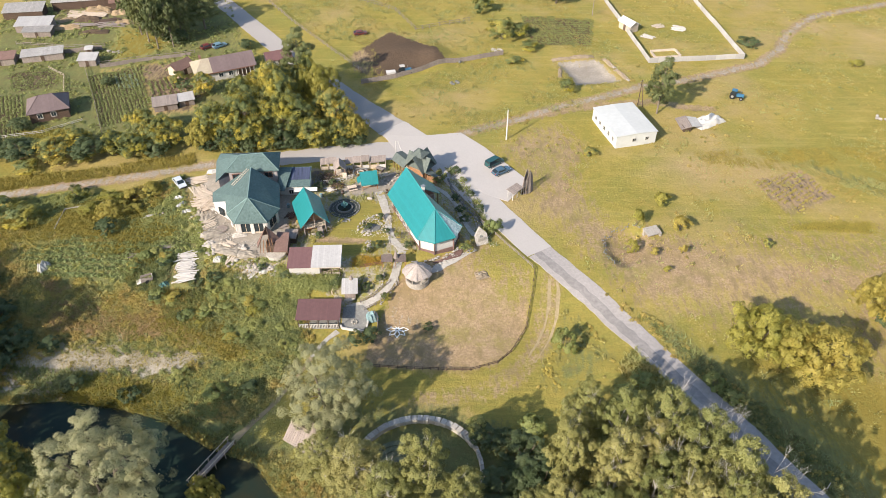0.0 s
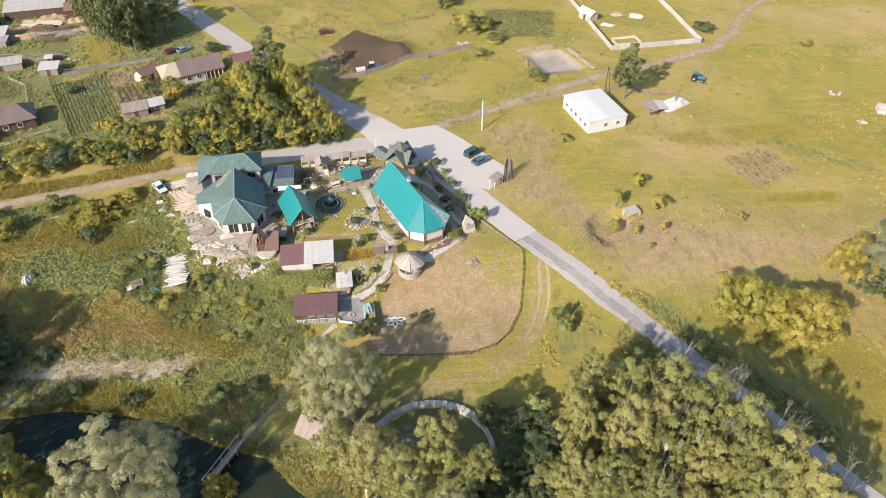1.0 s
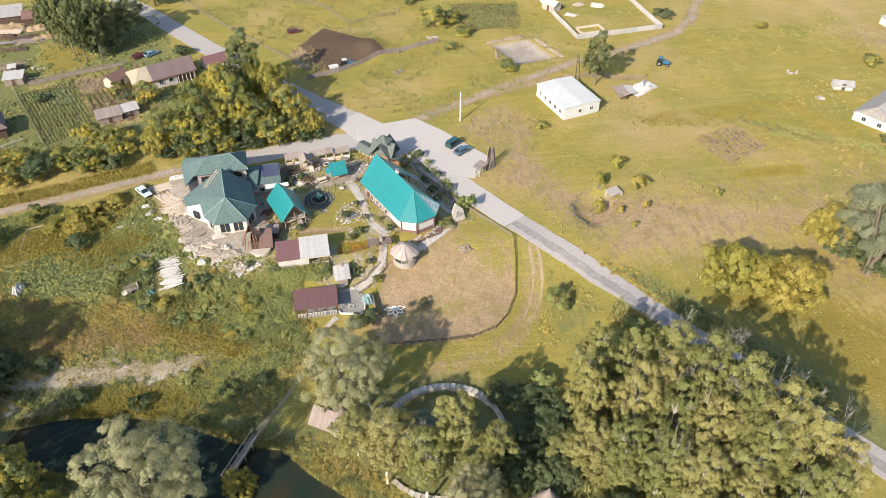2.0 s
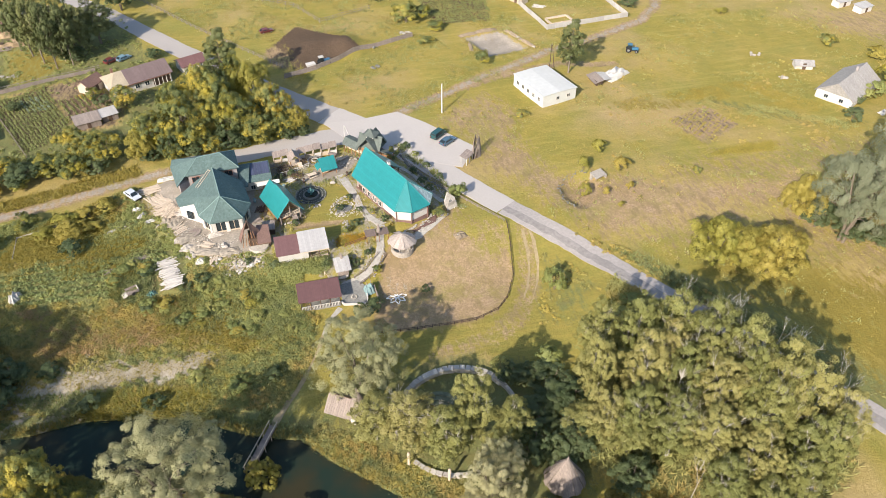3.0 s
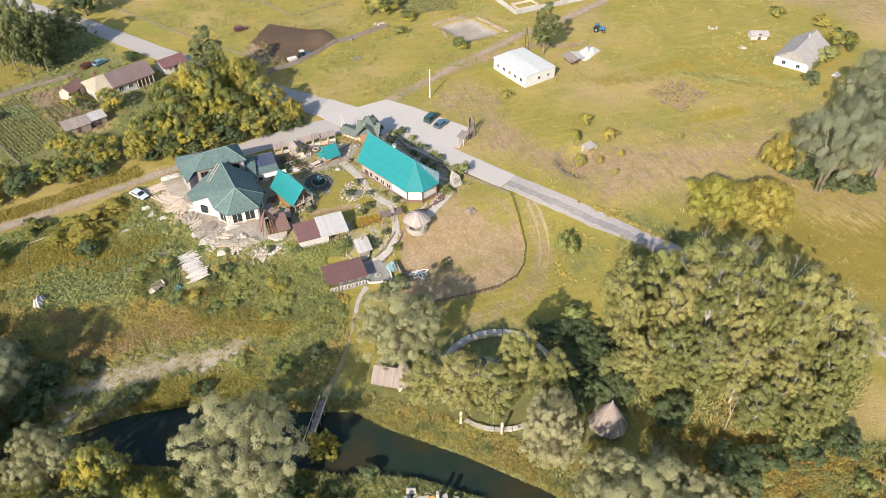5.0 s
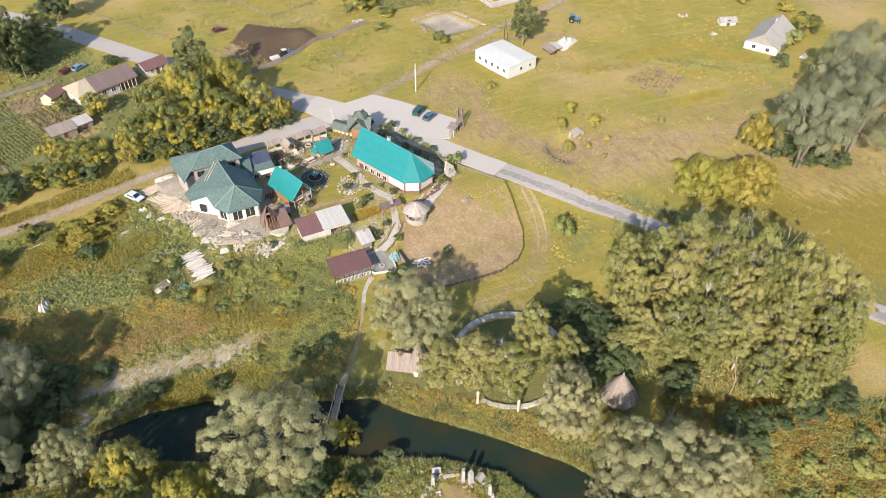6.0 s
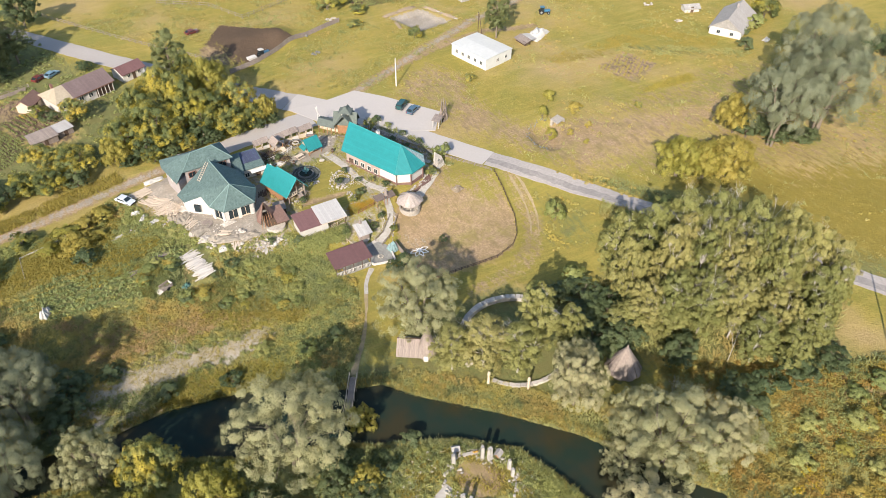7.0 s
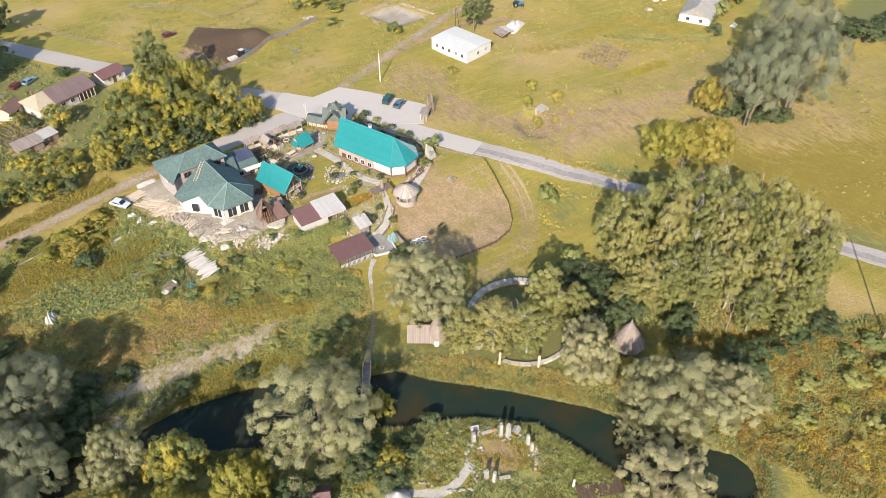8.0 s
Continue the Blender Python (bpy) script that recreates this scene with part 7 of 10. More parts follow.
# ---- stone ring, posts, huts, bridge by the pond ----
def stone_ring():
    ob = thing("stone_wall", "curved dry-stone ring wall of pale rough blocks", "wall", pose(0, 0, 0))
    rng = random.Random(8)
    cx, cy, r = -4.3, 63.6, 10.4
    n = 66
    blocks = [Geo().prism([(-0.5, -0.5 + rng.uniform(0, 0.1)), (0.5 - rng.uniform(0, 0.1), -0.5), (0.5, 0.5 - rng.uniform(0, 0.1)), (-0.5 + rng.uniform(0, 0.08), 0.5)], -0.5, 0.5, 0.93).mesh("stone", M_RINGSTONE) for _ in range(5)]
    for i in range(n):
        a = 360 * i / n
        if 186 < a < 215 or 298 < a < 352:
            continue
        k = r * (1 + 0.03 * math.sin(radians(a * 2)))
        x, y = cx + k * math.cos(radians(a)), cy + k * math.sin(radians(a))
        low = a > 200
        wide = 0.62 if 352 <= a or a < 30 else (0.8 if low else 1.15)
        for lv in range(1 if low else 2):
            piece("stone", rng.choice(blocks), ob, pose(x, y, gz(x, y) + 0.2 + lv * 0.44, rng.uniform(-3, 3), rng.uniform(-3, 3), a + 90 + rng.uniform(-4, 4)), (1.03 * rng.uniform(0.9, 1.02), wide * rng.uniform(0.9, 1.08), 0.5 * rng.uniform(0.92, 1.1)))
    pat = thing("terrace", "round stepped terrace of grey stone slabs", "terrace", pose(-7.1, 65.2, gz(-7.1, 65.2)))
    for j, rr in enumerate((4.6, 3.7, 2.8, 1.9)):
        part("step", Geo().lathe([(rr - 0.82, -0.2), (rr - 0.82, 0.55 - j * 0.12), (rr, 0.55 - j * 0.12), (rr, -0.3)], n=36), M_MOSSY, pat)
    part("centre_slab", Geo().lathe([(0.01, 0.10), (1.1, 0.10), (1.1, -0.2)], n=20), M_MOSSY, pat)
    for x, y in ((-13.9, 57.2), (-8.4, 53.0)):
        po = thing("carved_post", "tall pale carved wooden post on the pond bank", "post", at(x, y), "carved posts")
        part("shaft", Geo().rod((0, 0, -0.4), (0, 0, 2.5), 0.24, 0.2, 10), M_WOOD_PALE, po)
        part("head", Geo().lathe([(0.02, 3.2), (0.18, 3.1), (0.26, 2.85), (0.22, 2.55), (0.3, 2.45), (0.3, 2.35)], n=12), M_WOOD_PALE, po)


def bank_hut():
    ob = thing("hut", "rustic board hut with a steep pointed gable", "hut", at(-22.0, 70.3, -33))
    for i in range(12):
        x = -2.6 + i * 0.42
        for s in (-1, 1):
            piece("roof_board", unit_box(M_WOOD_GREY), ob, pose(x, s * 1.25, 2.0, -s * 42, 0, 0), (0.39, 3.4, 0.06))
    part("wall", gable_walls(-2.3, 2.2, -1.6, 1.6, -0.3, 1.3, 2.9, "x"), M_WOOD_GREY, ob)
    for i in range(10):
        a = radians(36 * i)
        b = radians(36 * (i + 1))
        part("cone_board", Geo().slab([(2.6 + 2.1 * math.cos(a), -0.3 + 2.2 * math.sin(a), 0.5), (2.6 + 2.1 * math.cos(b), -0.3 + 2.2 * math.sin(b), 0.5), (2.6, -0.3, 7.0)], 0.07), M_WOOD_GREY, ob)
    part("door", Geo().box(2.2, 3.0, -2.55, -2.35, 0, 1.4), M_WHITE, ob)
    part("ridge_beam", Geo().rod((-2.8, 0, 3.2), (2.4, 0, 3.2), 0.09), M_WOOD_DARK, ob)


def cone_hut():
    ob = thing("hut", "conical hut of grey weathered boards", "hut", at(8.7, 48.6, 10) @ Matrix.Diagonal((1.25, 1.25, 1.2, 1)))
    n = 20
    for i in range(n):
        a, b = radians(360 * i / n), radians(360 * (i + 1) / n)
        r = 2.5 * (1.06 if i % 2 else 1.0)
        part("board", Geo().slab([(r * math.cos(a), r * math.sin(a), 0.7), (r * math.cos(b), r * math.sin(b), 0.7), (0.25 * math.cos(b), 0.25 * math.sin(b), 4.9), (0.25 * math.cos(a), 0.25 * math.sin(a), 4.9)], 0.06), M_WOOD_GREY, ob)
    part("tip", Geo().rod((0, 0, 4.6), (0, 0, 5.6), 0.3, 0.04), M_WOOD_GREY, ob)
    part("wall", Geo().lathe([(2.0, -0.3), (2.0, 1.2)], n=20), M_WOOD_DARK, ob)


def footbridge():
    ax, ay, bx, by = -34.1, 69.5, -38.4, 62.0
    ob = thing("footbridge", "narrow plank footbridge with log rails over the pond", "bridge", pose(ax, ay, -2.75, 0, 0, math.degrees(math.atan2(by - ay, bx - ax))))
    L = math.hypot(bx - ax, by - ay)
    n = 24
    for i in range(n):
        piece("plank", unit_box(M_WOOD_GREY), ob, pose((i + 0.5) * L / n, 0, 0.05, 0, 0, random.Random(i).uniform(-2, 2)), (L / n * 0.86, 1.15, 0.08))
    for s in (-1, 1):
        part("beam", Geo().rod((-0.4, s * 0.5, -0.1), (L + 0.4, s * 0.5, -0.1), 0.12), M_WOOD_DARK, ob)
        part("handrail", Geo().rod((-0.3, s * 0.66, 0.95), (L + 0.3, s * 0.66, 0.95), 0.07), M_WOOD_PALE, ob)
        for i in range(5):
            part("post", Geo().rod((L * i / 4, s * 0.66, -1.6), (L * i / 4, s * 0.66, 1.0), 0.07), M_WOOD_PALE, ob)


stone_ring()
bank_hut()
cone_hut()
footbridge()
ribbon("path", [(-8.1, 113.2), (-9.1, 109.4), (-9.4, 104.8), (-12.7, 101.0), (-15.5, 99.2), (-18.3, 99.0)], (1.6, 1.5, 1.4, 1.5, 1.6, 2.0), M_WALK, "winding pale stone garden path", 0.10, "path", ragged=0.15, seed=5)
ribbon("path", [(-14.2, 133.4), (-12.6, 127.9), (-11.4, 124.0), (-11.6, 119.0), (-9.9, 116.2), (-8.1, 113.2)], (1.9, 1.6, 1.5, 1.4, 1.5, 1.6), M_WALK, "pale stone path along the hall", 0.10, "path", ragged=0.15, seed=6)
ribbon("path", [(-19.6, 94.0), (-22, 92.8), (-23.4, 90.6), (-23.6, 87.7)], (1.2, 0.9, 0.8, 0.7), M_WALK, "pale stone steps below the pavilion", 0.08, "path", ragged=0.1, seed=7)
ribbon("path", [(-23.6, 87.7), (-25.3, 84), (-27.2, 79.6), (-30.1, 75.6), (-32.1, 72.7), (-34.2, 69.4)], (0.5, 0.5, 0.55, 0.7, 0.9, 1.1), M_TRACK, "narrow trodden path down to the footbridge", 0.06, "path", ragged=0.2, seed=8)
paving("patio", [(-19.0, 94.6), (-14.4, 93.8), (-14.0, 98.2), (-15.4, 99.8), (-19.0, 99.4)], M_STONE_DK, "grey paved patio with low kerbs", 0.22)


def patio_things():
    fp = thing("fire_pit", "small round stone fire pit on the patio", "fire pit", at(-16.6, 95.9, 0, 0.22))
    for i in range(9):
        a = radians(40 * i)
        piece("stone", ROCKS[i % 6], fp, pose(0.5 * math.cos(a), 0.5 * math.sin(a), 0.15, 0, 0, 40 * i), (0.4, 0.3, 0.35))
    kerb = thing("kerb", "low whitewashed kerb round the patio", "kerb", pose(0, 0, 0))
    line = [(-19.2, 95.2), (-18.8, 94.4), (-14.3, 93.6), (-13.8, 98.0)]
    for (ax, ay), (bx, by) in zip(line, line[1:]):
        beam("kerb_stone", M_WHITE, kerb, (ax, ay, gz(ax, ay) + 0.4), (bx, by, gz(bx, by) + 0.4), 0.25, 0.5)
    net = thing("netting_heap", "heaped pale blue netting over garden stakes", "netting", at(-13.4, 97.0, 20))
    part("sheet", drape(2.3, 2.1, 2.0, 9), M_BLUE_NET, net)
    for x, y in ((-0.5, 0.3), (0.4, -0.4), (0.6, 0.6)):
        part("stake", Geo().rod((x, y, -0.3), (x + 0.1, y, 2.1), 0.05), M_WOOD_GREY, net)
    beam("board_fence", M_WOOD_GREY, fence([(-12.4, 97.2), (-12.0, 93.2)], 1.3, 1.3, M_WOOD_GREY, "short grey board fence beside the flower star", boards=0.2), (-12.4, 97.2, gz(-12.4, 97.2) + 1.3), (-12.0, 93.2, gz(-12, 93.2) + 1.3), 0.08, 0.08)
    star = thing("flower_star", "white eight-pointed star laid out on the lawn", "ornament", at(-8.5, 94.4, 0))
    for i in range(8):
        a = 45 * i
        r = 2.1
        for s in (-1, 1):
            p0, p1, p2 = Vector((0.2, 0)), Vector((r * 0.55, s * 0.46)), Vector((r, 0))
            q = [Matrix.Rotation(radians(a), 2) @ p for p in (p0, p1, p2)]
            for u, v in zip(q, q[1:]):
                beam("ray", M_CHALK, star, (u.x, u.y, 0.03), (v.x, v.y, 0.03), 0.16, 0.08)


patio_things()


# ---- garden of standing stones south of the pond ----
def standing_stone(x, y, h, w, label="tall upright pale standing stone"):
    ob = solid("standing_stone", Geo().prism([(-w / 2, -w * 0.35), (w * 0.4, -w * 0.4), (w / 2, w * 0.3), (-w * 0.35, w * 0.4)], -0.4, h, 0.78), M_STELE, label, "standing stone", at(x, y, x * 37 % 90), "standing stones")
    return ob


for x, y, h, w in ((-27.0, 46.2, 2.4, 0.8), (-26.4, 46.9, 1.7, 0.7), (-22.4, 45.0, 3.0, 0.8), (-21.5, 44.2, 3.1, 0.9), (-19.7, 41.3, 2.4, 0.7), (-19.9, 40.0, 1.9, 0.7), (-29.0, 39.6, 2.2, 0.8), (-28.2, 38.6, 2.3, 0.8)):
    standing_stone(x, y, h, w)
lying = thing("stone_bench", "pale stone slab bench among standing stones", "bench", at(-24.2, 46.4, -12))
part("seat_slab", Geo().box(-0.9, 0.9, -0.25, 0.25, 0.35, 0.55), M_STONE, lying)
for s in (-0.6, 0.6):
    part("leg", Geo().box(s - 0.15, s + 0.15, -0.2, 0.2, -0.2, 0.35), M_STONE, lying)
bench2 = thing("stone_bench", "pale stone slab bench near the garden path", "bench", at(-26.6, 38.0, -20))
part("seat_slab", Geo().box(-0.9, 0.9, -0.25, 0.25, 0.35, 0.55), M_STONE, bench2)
for s in (-0.6, 0.6):
    part("leg", Geo().box(s - 0.15, s + 0.15, -0.2, 0.2, -0.2, 0.35), M_STONE, bench2)
stone_row([(-27.8, 46.4), (-24.5, 47.6), (-21, 45.6), (-19.4, 42.6), (-19.3, 39.5), (-21.5, 36.8)], 0.65, 31, "edging of pale rough stones round the garden", gap=0.6, jitter=0.3)
stone_row([(-28.0, 45.8), (-30.2, 43.6), (-30.0, 41.0), (-31.5, 39.2), (-35.5, 41.0)], 0.65, 32, "white stones lining a garden walk", gap=0.6, jitter=0.3)
stone_row([(-33.5, 44.6), (-36.5, 43.0), (-38.6, 44.6)], 0.5, 33, "white stones round a flower bed", gap=0.8, jitter=0.3)
for x, y, n, s in ((-21.8, 44.0, 10, 0.5), (-27.2, 45.0, 10, 0.5), (-20.0, 39.2, 8, 0.5), (-28.8, 41.2, 8, 0.45)):
    stone_heap(x, y, n, 1.1, 1.1, s, int(x * 10 + 900))
ribbon("path", [(-40.5, 44.0), (-39.1, 42.6), (-36.4, 40.9), (-33.4, 41.0), (-31.0, 42.0), (-29.4, 42.9)], (1.2, 1.4, 1.5, 1.3, 1.2, 1.2), M_WALK, "pale gravel walk to the standing stones", 0.05, "path", ragged=0.3, seed=12)


def south_shed():
    ob = thing("shed", "white-walled shed with a maroon roof under willows", "shed", at(-53.4, 49.6, -24))
    part("wall", gable_walls(-2.2, 2.2, -1.6, 1.6, -0.2, 2.3, 3.4, "x"), M_WHITE, ob)
    gable_roof(ob, M_MAROON, -2.5, 2.5, -2.0, 2.0, 2.2, 3.5, axis="x")
    window(ob, (0, -1.66, 1.4), 0.8, 0.8, 180)


south_shed()


def jetty():
    # stands for a dark low roof beside a white post, made up as planks
    ob = thing("jetty", "low dark plank roof with a pale post", "jetty", at(-15.2, 28.6, -20))
    for i in range(10):
        piece("plank", unit_box(M_WOOD_DARK), ob, pose(-3.4 + i * 0.72, 0, 0.35, 0, 0, 0), (0.66, 2.6, 0.08))
    part("post", Geo().rod((-4.0, 1.4, -0.6), (-4.0, 1.4, 1.9), 0.22, 0.18), M_WHITE, ob)


jetty()


# ---- inside the compound ----
def fountain():
    ob = thing("fountain", "round pebbled fountain basin with a green patinated centrepiece", "fountain", at(-21.2, 127.3) @ Matrix.Diagonal((0.86, 0.86, 0.95, 1)))
    part("walk", Geo().lathe([(0.01, 0.09), (3.9, 0.09), (3.9, -0.3)], n=44), M_PEBBLE, ob, "dark pebble paving")
    rng = random.Random(19)
    for r, n, size in ((3.75, 46, 0.5), (2.95, 34, 0.42)):
        for i in range(n):
            a = 2 * math.pi * i / n + rng.uniform(-0.04, 0.04)
            sz = size * rng.uniform(0.7, 1.2)
            piece("stone", rng.choice(ROCKS_GREY), ob, pose(r * math.cos(a), r * math.sin(a), 0.16, 0, 0, math.degrees(a)), (sz * 0.7, sz, sz * 0.6))
    part("inner_ring", Geo().lathe([(1.75, 0), (2.1, 0), (2.1, 0.45), (1.75, 0.45), (1.75, 0.1)], n=32), M_STONE_DK, ob)
    part("pool_water", Geo().lathe([(0.01, 0.3), (1.8, 0.3)], n=32), M_WATER, ob)
    part("bowl", Geo().lathe([(0.25, 0.2), (0.22, 0.8), (0.85, 1.15), (0.9, 1.25), (0.1, 1.1)], n=18), M_PATINA, ob)
    part("finial", Geo().lathe([(0.12, 1.1), (0.3, 1.35), (0.14, 1.6), (0.24, 1.9), (0.02, 2.3)], n=12), M_PATINA, ob)


fountain()


def arcade():
    """Timber stalls and railings along the side road."""
    ob = thing("arcade", "row of weathered timber stalls with shingled lean-to roofs", "stall row", pose(-28.4, 142.3, 0, 0, 0, 4))
    for i in range(8):
        x = i * 1.9
        if i == 2:
            continue
        h = 2.3 + 0.2 * (i % 3)
        part("roof", Geo().slab([(x, -0.7, h - 0.35), (x + 1.85, -0.7, h - 0.3), (x + 1.85, 0.9, h + 0.35), (x, 0.9, h + 0.3)], 0.08), M_WOOD_GREY, ob)
        part("counter", Geo().box(x + 0.1, x + 1.75, -0.5, -0.3, 0.1, 1.1), M_WHITE if i % 2 else M_WOOD_PALE, ob)
        for px in (x + 0.1, x + 1.75):
            part("post", Geo().rod((px, -0.55, -0.2), (px, -0.55, h - 0.35), 0.07), M_WOOD_PALE, ob)
            part("post", Geo().rod((px, 0.75, -0.2), (px, 0.75, h + 0.25), 0.07), M_WOOD_GREY, ob)
    tw = thing("well_house", "small timber well house with a pointed roof", "well house", pose(-23.6, 139.8, 0, 0, 0, 10))
    gable_roof(tw, M_WOOD_GREY, -1.4, 1.4, -1.3, 1.3, 2.6, 4.0, axis="y", over=0.3)
    for x in (-1.1, 1.1):
        for y in (-1.0, 1.0):
            part("post", Geo().rod((x, y, -0.2), (x, y, 2.7), 0.1), M_WOOD, tw)
    part("stair", Geo().obox((0.9, -2.4, 0.8), (1.0, 3.0, 0.15), 0, 28), M_WOOD_PALE, tw)
    part("deck", Geo().box(-1.3, 1.3, -1.2, 1.2, 1.0, 1.15), M_WOOD_PALE, tw)
    fence([(-27.2, 136.2), (-23.2, 137.2), (-20.6, 138.6)], 1.0, 1.2, M_WHITE, "white timber railing in the courtyard", rails=2, seed=3, name="railing")


arcade()
for x, y, n, rx, ry, s, sd, gr in ((-15.6, 119.2, 12, 1.7, 0.6, 0.6, 41, False), (-21.0, 122.9, 16, 1.4, 0.6, 0.6, 42, False), (-26.4, 118.7, 20, 1.9, 0.6, 0.55, 43, False), (-15.2, 114.0, 14, 1.0, 0.8, 0.75, 44, False), (-16.0, 130.6, 3, 0.4, 0.4, 0.9, 62, False), (-46.5, 122.4, 46, 2.6, 2.2, 0.35, 63, False), (-44.6, 117.0, 40, 2.4, 1.6, 0.35, 64, False), (-49.0, 119.6, 36, 2.0, 2.0, 0.4, 65, False), (-40.0, 115.2, 30, 2.6, 0.9, 0.35, 66, False), (-36.6, 110.6, 30, 2.0, 1.2, 0.35, 67, False), (-52.0, 131.0, 30, 2.0, 2.4, 0.4, 68, False),
                                   (-15.3, 116.0, 8, 0.6, 0.8, 0.6, 45, False), (-40.4, 114.0, 7, 0.8, 0.6, 0.9, 46, False), (-41.2, 109.2, 16, 1.6, 1.3, 0.8, 47, False), (-37.8, 108.8, 14, 1.8, 1.0, 0.8, 48, False), (-34.2, 108.6, 9, 1.6, 0.7, 0.9, 49, False),
                                   (-29.5, 136.5, 26, 1.9, 2.0, 0.6, 50, True), (-26.5, 137.6, 22, 1.8, 1.6, 0.55, 51, False), (-46.5, 113.0, 9, 1.5, 1.0, 0.8, 52, False), (-51.0, 120.0, 12, 2.0, 1.4, 0.5, 53, False), (-11.4, 121.8, 12, 0.5, 2.0, 0.5, 54, False),
                                   (-12.6, 136.8, 14, 1.5, 1.2, 0.6, 55, False), (-9.6, 139.2, 14, 1.6, 1.2, 0.6, 56, False), (-53.3, 124.5, 10, 1.6, 0.8, 0.5, 57, False), (-60, 125.2, 8, 2.2, 0.6, 0.45, 58, False), (3.4, 129.5, 20, 1.2, 3.2, 0.5, 59, False), (6.4, 122.6, 24, 1.3, 2.6, 0.5, 60, False), (7.5, 106.8, 2, 0.3, 0.2, 0.9, 61, False)):
    stone_heap(x, y, n, rx, ry, s, sd, gr, label="heap of grey rubble in the yard" if gr and n > 2 else ("beige boulder broken in two on dry grass" if n == 2 else "loose heap of pale garden stones"))
stone_row([(1.2, 138.6), (2.2, 133.4), (5.7, 126.3), (9.2, 120.6)], 0.8, 71, "low wall of grey stones along the road", gap=0.8, name="stone_wall", tall=1.0, grey=True)
stone_row([(-3.4, 110.2), (0.6, 111.8), (3.6, 114.6), (5.4, 116.2)], 0.7, 72, "white boulders below the hall terrace", gap=0.7, jitter=0.4)
stone_row([(-2.6, 108.6), (1.6, 110.8), (4.8, 113.4)], 0.6, 73, "white boulders at the lawn's edge", gap=0.9, jitter=0.4)
stone_row([(-12.0, 120.8), (-10.6, 115.4), (-8.6, 113.6), (-7.0, 113.4)], 0.5, 74, "pale stones edging the hall's flower bed", gap=0.8, jitter=0.2)
stone_row([(-11.6, 107.4), (-11.6, 104.6), (-14.2, 101.8)], 0.55, 75, "pale stones along the garden path", gap=0.8, jitter=0.2)
stone_row([(-8.6, 107.6), (-9.2, 104.0), (-12.2, 99.8)], 0.55, 76, "pale stones along the lower garden path", gap=0.8, jitter=0.2)


def slab_sign():
    ob = thing("stone_slab", "white gabled stone slab with a small arched niche", "slab", at(8.2, 115.4, 24))
    face = [(-1.35, 0.0), (1.35, 0.0), (1.35, 1.9), (0.0, 3.3), (-1.35, 1.9)]
    lean = 0.55
    front = [(x, z * lean, z) for x, z in face]
    back = [(x, z * lean + 0.35, z) for x, z in face]
    g = Geo().add(front + back, [(0, 1, 2, 3, 4), (9, 8, 7, 6, 5)] + [(i, 5 + i, 5 + (i + 1) % 5, (i + 1) % 5) for i in range(5)])
    part("slab", g, M_STONE, ob)
    niche = [(-0.4, 0.9), (0.4, 0.9), (0.4, 1.5), (0.2, 1.85), (-0.2, 1.85), (-0.4, 1.5)]
    part("niche", Geo().add([(x, z * lean - 0.02, z) for x, z in niche], [tuple(range(6))]), M_STONE_DK, ob)
    part("support", Geo().prism([(-1.1, 0.3), (1.1, 0.3), (1.1, 1.8), (-1.1, 1.8)], -0.4, 1.4, 0.8), M_STONE, ob)


def maroon_kiosks():
    for x, y in ((-11.0, 109.2), (-8.4, 109.4)):
        ob = thing("garden_gate", "small brown-roofed gate shelter over the path", "gate", at(x, y, 4) @ Matrix.Diagonal((0.85, 0.85, 0.9, 1)), "gate shelters")
        part("roof", Geo().slab([(-1.3, -1.0, 2.0), (1.3, -1.0, 2.0), (1.3, 1.0, 2.5), (-1.3, 1.0, 2.5)], 0.1), M_UMBER, ob)
        if x > -10:
            part("spire", Geo().rod((-1.0, 0.2, 2.2), (-1.0, 0.2, 4.6), 0.6, 0.03, 8), M_WOOD_GREY, ob)
        for px in (-1.1, 1.1):
            for py in (-0.8, 0.8):
                part("post", Geo().rod((px, py, -0.2), (px, py, 2.1), 0.08), M_WOOD, ob)


slab_sign()
maroon_kiosks()


def board_stack(x, y, rz, n, length, spread, mat, seed, label, wide=0.22, lift=0.0):
    rng = random.Random(seed)
    ob = thing("board_stack", label, "boards", at(x, y, rz))
    for i in range(n):
        f = i / max(1, n - 1) - 0.5
        piece("board", unit_box(mat), ob, pose(rng.uniform(-0.6, 0.6), f * spread, 0.18 + 0.16 * rng.random() + lift, rng.uniform(-4, 4), rng.uniform(-3, 3), rng.uniform(-13, 13)), (length * rng.uniform(0.6, 1.0), wide * rng.uniform(0.8, 1.4), 0.07))
    return ob


board_stack(-51.0, 108.5, 14, 40, 4.4, 8.6, M_BOARD, 81, "fanned stack of whitish sawn boards on weeds", 0.22, 0.25)
board_stack(-51.0, 108.5, 10, 26, 3.4, 8.0, M_BOARD, 89, "lower layer of whitish sawn boards", 0.34)
board_stack(-54.2, 133.6, -60, 20, 5.0, 3.2, M_WOOD_PALE, 82, "pile of pale timber beams at the building site", 0.25)
board_stack(-52.0, 129.6, 20, 18, 4.0, 3.4, M_WOOD_PALE, 83, "scattered pale planks and timber offcuts", 0.25)
board_stack(-55.8, 138.0, 10, 12, 5.0, 2.6, M_WOOD_PALE, 84, "long pale planks stacked on bearers", 0.3)
board_stack(-40.2, 106.8, -40, 7, 3.0, 2.2, M_BOARD, 85, "white boards thrown down on rubble", 0.35)
